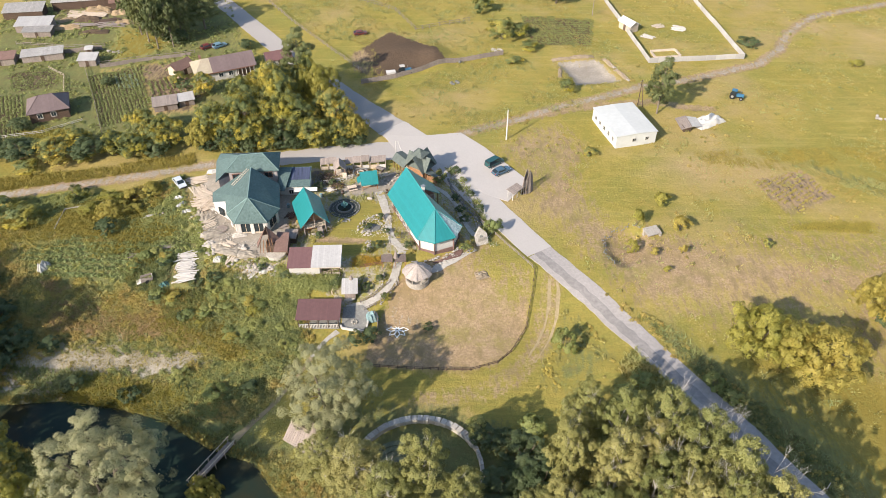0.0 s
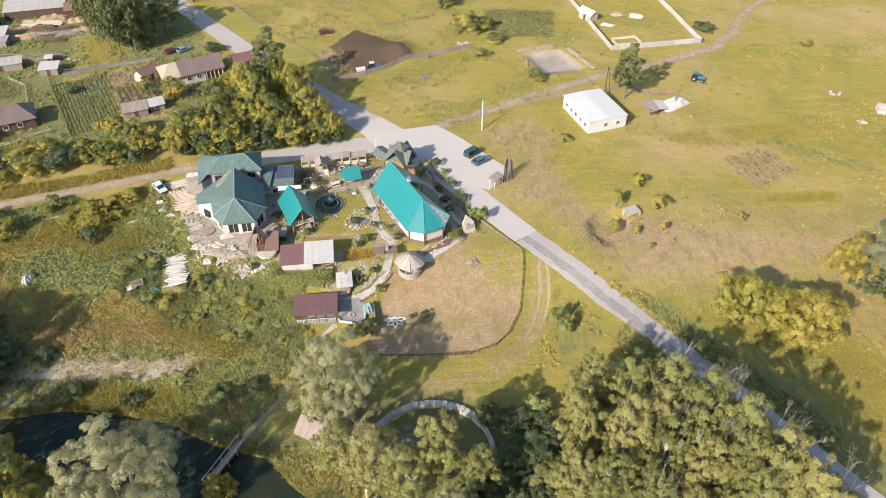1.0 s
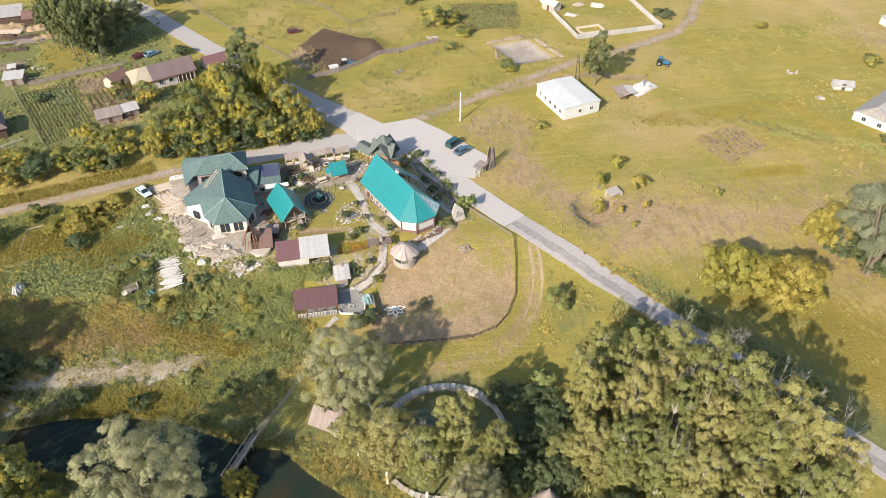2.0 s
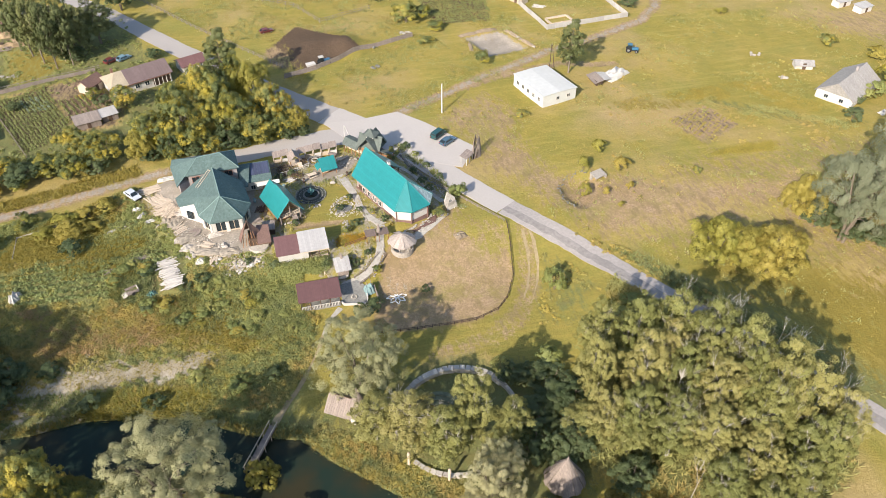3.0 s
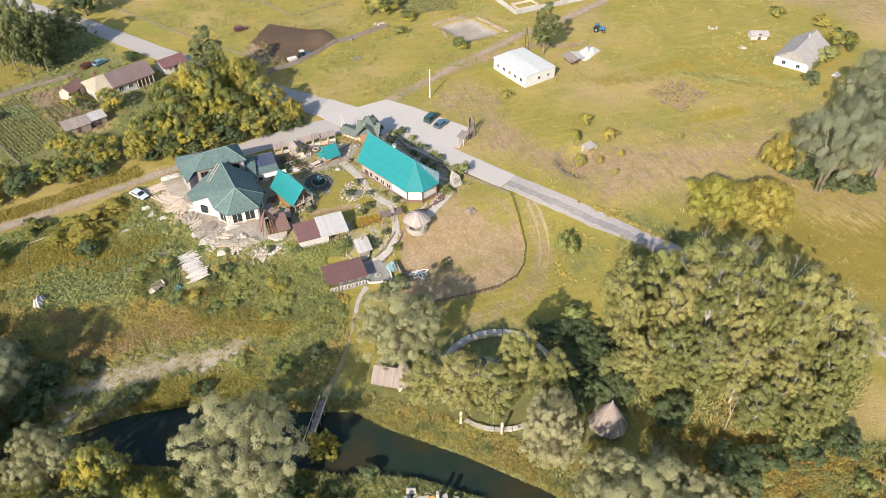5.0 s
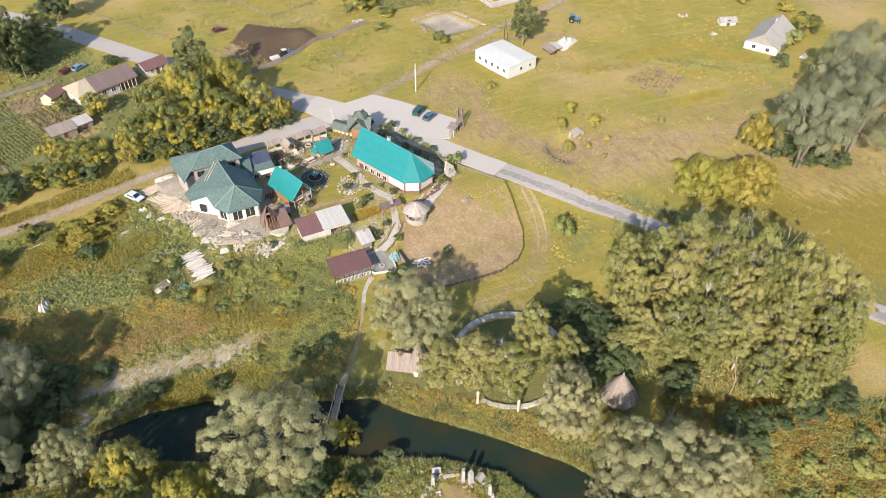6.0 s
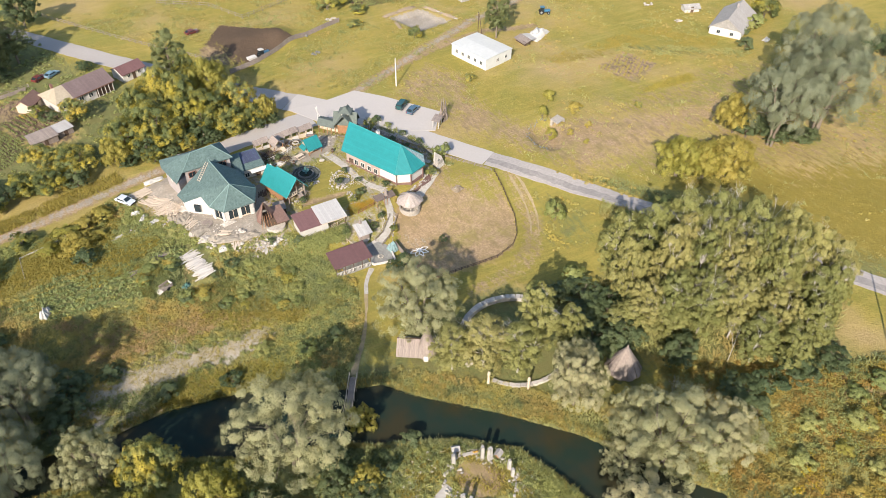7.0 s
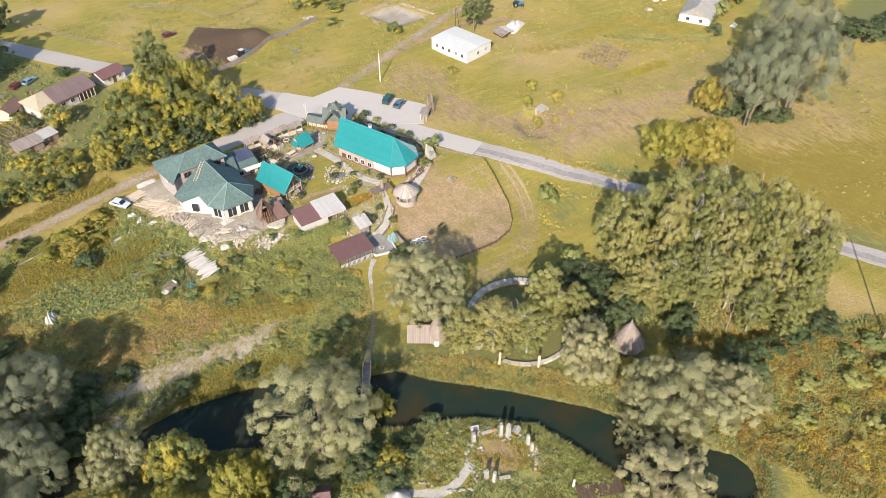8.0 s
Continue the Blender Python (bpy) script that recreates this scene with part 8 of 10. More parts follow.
board_stack(-42.2, 110.8, 70, 5, 3.2, 1.4, M_WOOD_PALE, 86, "a few loose pale planks", 0.25)
board_stack(-49.0, 122.0, 40, 8, 3.0, 2.6, M_WOOD_PALE, 87, "broken planks lying beside the house", 0.25)
board_stack(-39.4, 106.4, 30, 5, 2.6, 1.6, M_BOARD, 88, "short white planks on a rubble heap", 0.35)
for x, y, lx, ly, hz, rz, mt, lab in ((-79.3, 108.6, 2.6, 1.6, 1.6, 60, M_TARP, "white sheeting bundled over a frame in weeds"),
                                      (-54.4, 104.4, 1.8, 1.4, 0.8, 40, M_PATINA, "crumpled blue plastic sheet in weeds"), (-63.0, 124.6, 3.6, 1.3, 0.5, 25, M_TARP, "long white plastic sheet on grass"), (-58.6, 131.2, 2.0, 1.2, 0.7, 0, M_TARP, "white sack heap near the parked car"),
                                      (-45.0, 110.6, 1.8, 1.4, 0.9, 0, M_TARP, "white sack of building material"), (-35.2, 107.6, 2.2, 1.2, 0.8, 10, M_TARP, "white sacks piled below the bastion"), (-43.5, 144.5, 5, 1.2, 0.7, 8, M_TARP, "pale boards under plastic behind the house"), (-52.5, 141.6, 4.5, 1.6, 0.6, 5, M_TARP, "pale timber under plastic sheeting")):
    solid("plastic_sheet", drape(lx, ly, hz, int(abs(x * 7))), mt, lab, "sheeting", at(x, y, rz))
fence([(-81.6, 120.2), (-82.0, 127.0), (-74.5, 129.2)], 0.55, 1.7, M_WHITE, "low white timber fence round a plot", boards=0.2, seed=9)
fence([(-31.5, 104.6), (-19.6, 108.0)], 0.7, 2.0, M_WOOD_PALE, "low pale rail fence at the garden's edge", rails=1, seed=10)
fence([(-20.0, 106.6), (-21.4, 102.6), (-20.0, 99.6)], 0.9, 1.3, M_WOOD_PALE, "pale handrail beside garden steps", rails=1, seed=11, name="handrail")
fence([(-16.3, 108.6), (-12.2, 109.6)], 0.8, 1.0, M_WOOD, "orange timber rail beside a flower bed", rails=2, seed=12, name="railing")

# ---- fences in the fields ----
fence([(18.2, 108.2), (17.2, 102.4), (15.4, 94.6), (12.4, 89.0), (9.7, 86.3), (4.9, 84.7), (-6.4, 85.0), (-14.4, 85.7)], 0.75, 1.5, M_WOOD_DARK, "low dark post-and-rail fence round the dry lawn", rails=2, seed=13)
fence([(-22.4, 183.5), (-13.2, 187.0), (1.0, 195.0), (17.6, 201.1)], 1.5, 2.6, M_WOOD_GREY, "grey board fence beside the ploughed soil", boards=0.2, seed=14)
fence([(-30, 243), (-15.5, 232.7), (-8.6, 218.0), (-4.2, 219.8), (8.3, 224.8)], 1.4, 3.0, M_WOOD_GREY, "old grey rail fence round a paddock", rails=2, seed=15)
fence([(53.0, 250), (53.8, 242), (59.3, 196.1), (87.4, 198.6), (83.5, 242), (83, 250)], 1.7, 2.8, M_SLATE_GREY, "grey sheet fence round a building plot", boards=0.3, seed=16, lean=1)
fence([(-66, 252), (-48, 224.5), (-22.5, 190)], 1.2, 2.6, M_WOOD_GREY, "grey rail fence along the road", rails=3, seed=17)
fence([(-102.2, 193.3), (-93, 175), (-85.2, 158.6)], 1.1, 2.2, M_WOOD_GREY, "grey rail fence between vegetable plots", rails=2, seed=18)
fence([(-100.9, 194.0), (-73.0, 202.2)], 1.2, 2.6, M_WOOD_GREY, "grey picket fence behind vegetable plots", rails=2, seed=19)
fence([(-124, 198), (-108, 202.5), (-101, 204.5)], 1.5, 2.6, M_WOOD_GREY, "grey board fence in the village", boards=0.2, seed=20)
fence([(-112, 192.5), (-106, 188), (-102.5, 179)], 0.9, 1.8, M_WOOD_PALE, "pale rail fence round a seed bed", rails=2, seed=21)
fence([(-118, 153), (-100, 158.5), (-92, 164)], 0.8, 2.2, M_WHITE, "low white fence before the cottage", rails=2, seed=22)


# ---- village ----
def hip_house(name, label, m, X, Y, E, R, wall_mat, roof_mat, ridge=0.4, windows=(), over=0.5):
    ob = thing(name, label, "house", m)
    part("wall", Geo().box(-X, X, -Y, Y, -0.3, E), wall_mat, ob)
    a, b, rx = X + over, Y + over, X * ridge
    e = E - 0.05
    c = [(-a, -b, e), (a, -b, e), (a, b, e), (-a, b, e)]
    p, q = (-rx, 0, R), (rx, 0, R)
    for face in ([c[0], c[1], q, p], [c[1], c[2], q], [c[2], c[3], p, q], [c[3], c[0], p]):
        part("roof", Geo().slab(face, 0.14), roof_mat, ob)
    hip_lines(ob, [(p, q)] + [(k, p) for k in (c[0], c[3])] + [(k, q) for k in (c[1], c[2])], roof_mat, 0.09)
    for x, y, w, rz in windows:
        window(ob, (x, y, 1.7), w, 1.3, rz)
    return ob


hip_house("cottage", "dark timber cottage with a maroon hipped roof", pose(-101.5, 168.0, 0, 0, 0, 22), 4.6, 3.9, 2.9, 5.4, M_WOOD_DARK, M_ROSE, 0.35, ((-2.2, -3.96, 1.2, 180), (1.0, -3.96, 1.2, 180)))


def long_house():
    ob = thing("house", "long white house, half tan and half maroon roof", "house", pose(-61.6, 190.3, 0, 0, 0, 24))
    X, Y, E, R = 8.0, 4.6, 2.9, 5.2
    part("wall", Geo().box(-X, X, -Y + 0.5, Y - 0.5, -0.3, E).add([(X - 0.2, -Y + 0.5, E), (X - 0.2, Y - 0.5, E), (X - 0.2, 0, R - 0.1), (X, -Y + 0.5, E), (X, Y - 0.5, E), (X, 0, R - 0.1)], [(0, 2, 1), (3, 4, 5), (0, 3, 5, 2), (1, 2, 5, 4)]), M_WHITE, ob)
    e = E - 0.05
    xs_ = -3.6
    part("roof", Geo().slab([(-X - 0.5, -Y, e), (xs_, -Y, e), (xs_, 0, R), (-X + 2.4, 0, R)], 0.14), M_TAN, ob, "tan roof sheeting")
    part("roof", Geo().slab([(xs_, Y, e), (-X - 0.5, Y, e), (-X + 2.4, 0, R), (xs_, 0, R)], 0.14), M_TAN, ob, "tan roof sheeting")
    part("roof", Geo().slab([(-X - 0.5, Y, e), (-X - 0.5, -Y, e), (-X + 2.4, 0, R)], 0.14), M_TAN, ob, "tan roof sheeting")
    part("roof", Geo().slab([(xs_, -Y, e + 0.02), (X + 0.5, -Y, e + 0.02), (X + 0.5, 0, R + 0.02), (xs_, 0, R + 0.02)], 0.14), M_ROSE, ob, "faded maroon roof sheeting")
    part("roof", Geo().slab([(X + 0.5, Y, e + 0.02), (xs_, Y, e + 0.02), (xs_, 0, R + 0.02), (X + 0.5, 0, R + 0.02)], 0.14), M_ROSE, ob, "faded maroon roof sheeting")
    part("chimney", Geo().box(-6.0, -5.4, 0.8, 1.4, 4.0, 5.9), M_BRICK, ob)
    for x in (-6.2, -1.5, 1.2):
        window(ob, (x, -Y + 0.44, 1.6), 1.2, 1.2, 180)
    for i in range(5):
        part("porch_post", Geo().rod((3.2 + i * 1.1, -Y + 0.2, 0), (3.2 + i * 1.1, -Y + 0.2, 2.7), 0.09), M_WHITE, ob)
    part("porch_wall", Geo().box(2.9, 7.8, -Y + 0.40, -Y + 0.48, 0.2, 2.4), M_WOOD_DARK, ob)
    part("fascia", Geo().box(-X, X, -Y - 0.02, -Y + 0.06, E - 0.35, E - 0.1), M_BRICK, ob)


long_house()


def shed(label, m, X, Y, lo, hi, wall_mat, roof_mat, over=0.3, group=""):
    ob = thing("shed", label, "shed", m, group)
    part("wall", Geo().prism([(-X, -Y), (X, -Y), (X, Y), (-X, Y)], -0.3, lo - 0.1), wall_mat, ob)
    part("back_wall", Geo().box(-X, X, Y - 0.2, Y, lo - 0.1, hi - 0.12), wall_mat, ob)
    part("roof", Geo().slab([(-X - over, -Y - over, lo), (X + over, -Y - over, lo), (X + over, Y + over, hi), (-X - over, Y + over, hi)], 0.1), roof_mat, ob)
    part("door", Geo().box(-0.45, 0.45, -Y - 0.06, -Y + 0.02, 0, min(1.9, lo - 0.2)), M_WOOD_DARK, ob)
    return ob


def gabled(label, m, X, Y, E, R, wall_mat, roof_mat, name="shed", category="shed", win=0):
    ob = thing(name, label, category, m)
    part("wall", gable_walls(-X, X, -Y, Y, -0.3, E, R - 0.08, "x"), wall_mat, ob)
    gable_roof(ob, roof_mat, -X, X, -Y - 0.4, Y + 0.4, E - 0.1, R, axis="x", over=0.4)
    part("door", Geo().box(-0.5, 0.5, -Y - 0.06, -Y + 0.02, 0, 1.9), M_WOOD_DARK, ob)
    for i in range(win):
        window(ob, (-X + (i + 0.5) * 2 * X / win, -Y - 0.06, 1.5), 0.9, 1.0, 180)
    return ob


gabled("brown-roofed barnlet with pale walls", at(-73.6, 190.0, 55), 2.8, 2.0, 2.3, 3.9, M_WOOD_PALE, M_BROWN_ROOF)
gabled("maroon-roofed outbuilding beside the long house", at(-47.5, 196.5, 24), 3.4, 2.6, 2.4, 3.8, M_WHITE, M_MAROON, win=2)
shed("low weathered lean-to with a sagging board roof", at(-72.6, 171.0, 18), 2.9, 2.0, 1.7, 2.2, M_WOOD_GREY, M_WOOD_GREY)
shed("grey lean-to beside a vegetable plot", at(-67.8, 173.2, 22), 1.9, 1.6, 1.7, 2.2, M_WOOD_GREY, M_SLATE_GREY)
shed("grey garden shed with a pale flat roof", at(-101.5, 195.6, 5), 2.4, 1.9, 2.0, 2.5, M_WOOD_GREY, M_SLATE_GREY)
shed("tiny white outhouse with a flat roof", at(-103.6, 201.8, 10), 0.9, 0.8, 1.9, 2.2, M_WOOD_GREY, M_SLATE_GREY)
shed("long grey shed along the village lane", at(-116, 199.0, 16), 5.5, 1.9, 2.0, 2.5, M_WOOD_GREY, M_SLATE_OLD)
shed("grey shed with a rusty roof", at(-127, 196.0, 12), 4.0, 2.0, 2.0, 2.6, M_WOOD_GREY, M_BROWN_ROOF)
shed("white-roofed farm shed with grey walls", at(-126.5, 219.0, 5), 5.2, 2.6, 2.3, 3.0, M_WOOD_GREY, M_SLATE_GREY)
shed("pale-roofed byre beside a farmyard", at(-124, 214.8, 3), 4.2, 1.7, 1.9, 2.4, M_WOOD_GREY, M_SLATE_OLD)
shed("long slate-roofed barn in the village", at(-118.5, 237.5, 10), 9.0, 3.0, 2.6, 4.0, M_WOOD_DARK, M_SLATE_OLD)
gabled("dark village barn with a pale sheet roof", at(-104.5, 236.5, 8), 4.0, 2.6, 2.6, 4.2, M_WOOD_DARK, M_BROWN_ROOF)
gabled("grey village house near tall trees", at(-95, 240, 10), 4.0, 3.0, 2.7, 4.6, M_WHITE, M_SLATE_GREY, "house", "house", 2)
board_stack(-117.5, 229.5, 8, 26, 7.0, 5.0, M_WOOD_PALE, 91, "heap of pale sawn timber in a farmyard", 0.4)
for i, (x, y, lx, ly, hz) in enumerate(((-112, 233, 9, 5, 2.0), (-104, 231.5, 7, 4, 1.6), (-98, 229, 6, 3, 1.0), (-120, 226, 6, 3, 1.0))):
    solid("sawdust_mound", drape(lx, ly, hz * 0.7, 340 + i), M_CHAFF, "tan heap of sawdust and chaff in a farmyard", "heap", at(x, y, 15 * i), "farmyard heaps")
board_stack(-112.0, 221.5, 6, 20, 9.0, 2.0, M_WOOD_GREY, 98, "long grey poles stacked along a fence", 0.3)
board_stack(-106.5, 224.5, 12, 20, 8.0, 3.0, M_WOOD_DARK, 92, "dark stacked logs in a farmyard", 0.4)
stone_heap(-97, 203, 16, 2.4, 1.0, 0.8, 93, label="heap of pale clay blocks by the lane")
# building plot behind the grey sheet fence
gabled("pale little site hut on a building plot", at(57.6, 218.8, -60), 2.6, 1.6, 2.4, 3.4, M_WOOD_PALE, M_WHITE_ROOF, "hut", "hut")
found = thing("foundation", "rectangular pale timber foundation frame", "foundation", at(65.4, 201.8, 8))
for s in (-1, 1):
    part("beam", Geo().box(-3.8, 3.8, s * 2.2 - 0.3, s * 2.2 + 0.3, -0.2, 0.5), M_WOOD_PALE, found)
    part("beam", Geo().box(s * 3.8 - 0.3, s * 3.8 + 0.3, -1.9, 1.9, -0.2, 0.5), M_WOOD_PALE, found)
board_stack(67.4, 220.8, 30, 14, 3.5, 2.4, M_WOOD_PALE, 94, "stack of sawn timber on the plot", 0.3)
board_stack(73.4, 219.0, -20, 20, 4.5, 3.4, M_BOARD, 95, "long stack of whitish beams on the plot", 0.3)
board_stack(62.6, 213.2, -40, 14, 3.5, 2.4, M_BOARD, 96, "pale beams beside the site hut", 0.3)


# ---- farmhouse to the east ----
def farmhouse():
    ob = thing("farmhouse", "white farmhouse with a large grey gabled roof", "house", pose(124.2, 139.6, 0, 0, 0, 30))
    X, Y, E, R = 8.3, 5.2, 2.3, 5.7
    part("wall", gable_walls(-X, X, -Y + 0.4, Y - 0.4, -0.3, E, R - 0.15, "x"), M_WHITE, ob)
    gable_roof(ob, M_SLATE_PALE, -X, X, -Y, Y, E - 0.15, R, axis="x", over=0.5)
    part("gable_board", Geo().add([(-X - 0.06, -Y + 0.4, E + 0.2), (-X - 0.06, Y - 0.4, E + 0.2), (-X - 0.06, 0, R - 0.2), (-X - 0.01, -Y + 0.4, E + 0.2), (-X - 0.01, Y - 0.4, E + 0.2), (-X - 0.01, 0, R - 0.2)], [(0, 2, 1), (3, 4, 5), (0, 3, 5, 2), (1, 2, 5, 4), (0, 1, 4, 3)]), M_SLATE_OLD, ob)
    for x in (-6, -2, 2, 6):
        window(ob, (x, -Y + 0.34, 1.6), 1.2, 1.2, 180)
    for y in (-2, 2):
        window(ob, (-X - 0.06, y, 1.3), 1.1, 1.1, 90)
    part("chimney", Geo().box(2.0, 2.6, -0.4, 0.2, 5.3, 6.8), M_PLASTER, ob)


farmhouse()
gabled("small grey shed in the open meadow", at(121.5, 155.3, -20), 2.4, 1.6, 1.4, 2.3, M_WHITE, M_SLATE_OLD)
solid("plastic_sheet", drape(2.8, 1.7, 0.8, 61), M_TARP, "white sheeting over farm goods", "sheeting", at(126.5, 127.6, 20))
stone_heap(112.0, 150.4, 6, 1.3, 0.9, 1.2, 97, label="few pale concrete blocks in the grass")
stone_heap(113.0, 165.5, 8, 2.0, 1.2, 1.0, 98, label="pale rubble lying in the meadow")
stone_heap(4.5, 197, 6, 1.6, 1.0, 1.0, 99, True, label="grey rubble lying in the meadow")
stone_heap(3.5, 183.5, 8, 1.8, 1.2, 0.9, 100, True, label="grey rubble mound in the meadow")
stone_heap(16.2, 203.5, 10, 1.8, 1.4, 1.0, 101, False, label="pale rubble heap by a fence end")
ruin = thing("ruin", "crumbling pale stone cellar in a grassy pit", "ruin", at(43.4, 119.6, 20))
part("wall", Geo().box(-1.5, 1.5, -0.2, 0.4, -1.4, 1.0).box(1.1, 1.5, -2.0, 0.0, -1.4, 0.8), M_STONE, ruin)
part("slab", Geo().slab([(-1.6, -1.8, 0.7), (1.6, -1.8, 0.8), (1.6, 0.5, 1.1), (-1.6, 0.5, 1.1)], 0.2), M_STONE, ruin)
# dark stones added to draw the shadow line of the pit's steep bank
stone_row([(34.6, 109.4), (32.9, 112.4), (33.3, 116.8), (36.0, 120.2), (39.8, 121.8), (41.8, 121.4)], 0.4, 102, "small grey stones added along the shadowed rim of an old pit", gap=0.9, jitter=0.4, grey=True)
stone_row([(46.5, 198.3), (49.9, 191), (51.5, 185)], 0.8, 103, "pale earth clods along a dug basin", gap=0.9, jitter=0.4)


# ---- more of the courtyard ----
stone_row([(-18.0, 120.0), (-16.9, 122.7), (-14.5, 125.0), (-12.6, 123.7), (-12.0, 121.4), (-13.4, 118.8), (-15.8, 118.3)], 0.6, 111, "ring of white boulders round a garden pool", closed=True, gap=1.1, jitter=0.35, tall=0.8)
stone_row([(-17.0, 120.4), (-16.2, 122.3), (-14.5, 123.8), (-13.4, 122.7), (-13.0, 121.0)], 0.42, 112, "inner row of pale stones at the garden pool", gap=0.9, jitter=0.3)
pool = [(-1.6, -1.2), (0.3, -1.7), (1.8, -0.9), (2.0, 0.2), (0.6, 0.9), (-1.2, 0.5)]
solid("garden_pool", Geo().prism(pool, -0.2, 0.12), M_STONE_DK, "shallow grey pool basin among white boulders", "pool", at(-15.0, 121.0))


def round_bed():
    ob = thing("flower_bed", "round flower bed with a dark stone rim", "flower bed", at(-18.9, 140.4))
    part("rim", Geo().lathe([(1.5, -0.2), (1.9, -0.2), (1.85, 0.32), (1.5, 0.3), (1.5, 0.0)], n=28), M_STONE_DK, ob)
    part("soil", Geo().lathe([(0.01, 0.26), (1.0, 0.22), (1.55, 0.14)], n=24), M_SOILBED, ob)
    part("inner_rim", Geo().lathe([(0.6, 0.1), (0.85, 0.1), (0.8, 0.5), (0.6, 0.5), (0.6, 0.2)], n=20), M_STONE, ob)


def brush_pile(x, y, r, h, n, mat, seed, label):
    ob = thing("brushwood_pile", label, "brushwood", at(x, y))
    rng = random.Random(seed)
    g = Geo()
    for _ in range(n):
        a, k = rng.uniform(0, 6.283), rng.random() ** 0.6
        c = Vector((math.cos(a) * k * r, math.sin(a) * k * r, 0.15 + h * (1 - k) * rng.random()))
        d = Vector((rng.uniform(-1, 1), rng.uniform(-1, 1), rng.uniform(-0.1, 0.6))).normalized() * rng.uniform(0.5, 1.3)
        d.z = max(d.z, -c.z + 0.05)
        g.rod(c - d * 0.5 if c.z - d.z * 0.5 > 0 else c, c + d, rng.uniform(0.03, 0.07), 0.02, 4)
    part("branch", g, mat, ob)
    return ob


round_bed()
brush_pile(-26.0, 138.0, 2.2, 1.7, 130, M_WOOD_DARK, 121, "dark tangle of piled roots and branches")
brush_pile(-24.6, 119.9, 1.4, 1.5, 60, M_WOOD_GREY, 122, "grey driftwood propped against the cottage porch")
brush_pile(-50.6, 127.6, 2.6, 0.7, 90, M_WOOD_PALE, 123, "scattered lengths of split timber")
brush_pile(-38.4, 109.0, 2.2, 0.6, 60, M_WOOD_PALE, 124, "broken laths and offcuts on rubble")
for x, y, rz, n, L, sp, mt, sd, lab, wd in ((-52.6, 132.0, -35, 16, 4.2, 2.6, M_WOOD_PALE, 131, "sorted pale planks on the ground", 0.28), (-50.8, 128.2, 55, 16, 4.4, 2.4, M_WOOD_PALE, 132, "pale beams laid beside the house", 0.24), (-53.2, 129.2, 10, 14, 3.6, 2.8, M_WOOD_PALE, 133, "untidy heap of sawn planks", 0.26),
                                            (-48.8, 126.6, -50, 9, 3.4, 1.6, M_BOARD, 134, "whitish boards leaning at the wall's foot", 0.3), (-46.2, 119.6, 30, 7, 2.6, 2.0, M_WOOD_GREY, 135, "grey scaffold planks on rubble", 0.3), (-43.6, 115.2, -15, 7, 2.8, 1.6, M_WOOD_PALE, 136, "short pale planks before the bay", 0.26), (-37.8, 107.6, 65, 9, 3.2, 2.0, M_BOARD, 137, "white boards sliding off a rubble heap", 0.34), (-35.6, 106.6, -20, 6, 2.6, 1.4, M_BOARD, 138, "white planks below the bastion", 0.34),
                                            (-56.6, 114.6, 12, 6, 3.6, 1.0, M_WOOD_GREY, 139, "grey poles lying between crop rows", 0.2), (-61.0, 112.2, 12, 5, 5.0, 0.6, M_WOOD_GREY, 140, "long grey poles lying in the crops", 0.16)):
    board_stack(x, y, rz, n, L, sp, mt, sd, lab, wd)
for x, y, lx, ly, hz, rz, mt, lab in ((-41.8, 118.0, 3.0, 1.6, 0.5, 10, M_STONE, "low heap of pale mortar before the bay"), (-47.2, 115.4, 3.4, 2.2, 0.6, -20, M_STONE, "spread heap of pale building sand"), (-57.4, 128.8, 2.4, 1.0, 0.6, 60, M_TARP, "white film bundled on the weeds"), (-55.6, 126.4, 2.2, 0.9, 0.5, 20, M_TARP, "crumpled white film beside the crops"), (-49.4, 118.4, 1.8, 1.4, 0.6, 0, M_STONE, "small heap of pale rubble")):
    solid("rubble_mound" if mt is M_STONE else "plastic_sheet", drape(lx, ly, hz, int(abs(x * 9))), mt, lab, "rubble" if mt is M_STONE else "sheeting", at(x, y, rz))
for i, (x, y, lx, ly, hz, rz) in enumerate(((34.5, 198.6, 6, 1.6, 0.7, 10), (40.5, 199.6, 7, 1.6, 0.8, 5), (47.6, 196.0, 6, 1.4, 0.6, 110), (50.2, 189.0, 7, 1.4, 0.6, 112), (33.0, 190.0, 6, 1.2, 0.4, 80))):
    solid("earth_bank", drape(lx, ly, hz, 320 + i), M_CLAY, "bank of pale dug clay beside a basin", "earth bank", at(x, y, rz), "earth banks")


def dead_tree(x, y, h, seed, label):
    ob = thing("dead_tree", label, "tree", at(x, y))
    rng = random.Random(seed)
    g = Geo()

    def grow(p, d, length, w, depth):
        q = p + d * length
        g.rod(p, q, w, w * 0.65, 5)
        if depth:
            for _ in range(2 + (rng.random() < 0.6)):
                e = (d + Vector((rng.uniform(-0.55, 0.55), rng.uniform(-0.55, 0.55), rng.uniform(0.0, 0.45)))).normalized()
                grow(q, e, length * rng.uniform(0.48, 0.72), w * 0.58, depth - 1)

    grow(Vector((0, 0, -0.3)), Vector((0.1, 0.05, 1)).normalized(), h * 0.36, h * 0.0062, 5)
    part("trunk", g, M_BIRCH, ob)
    return ob


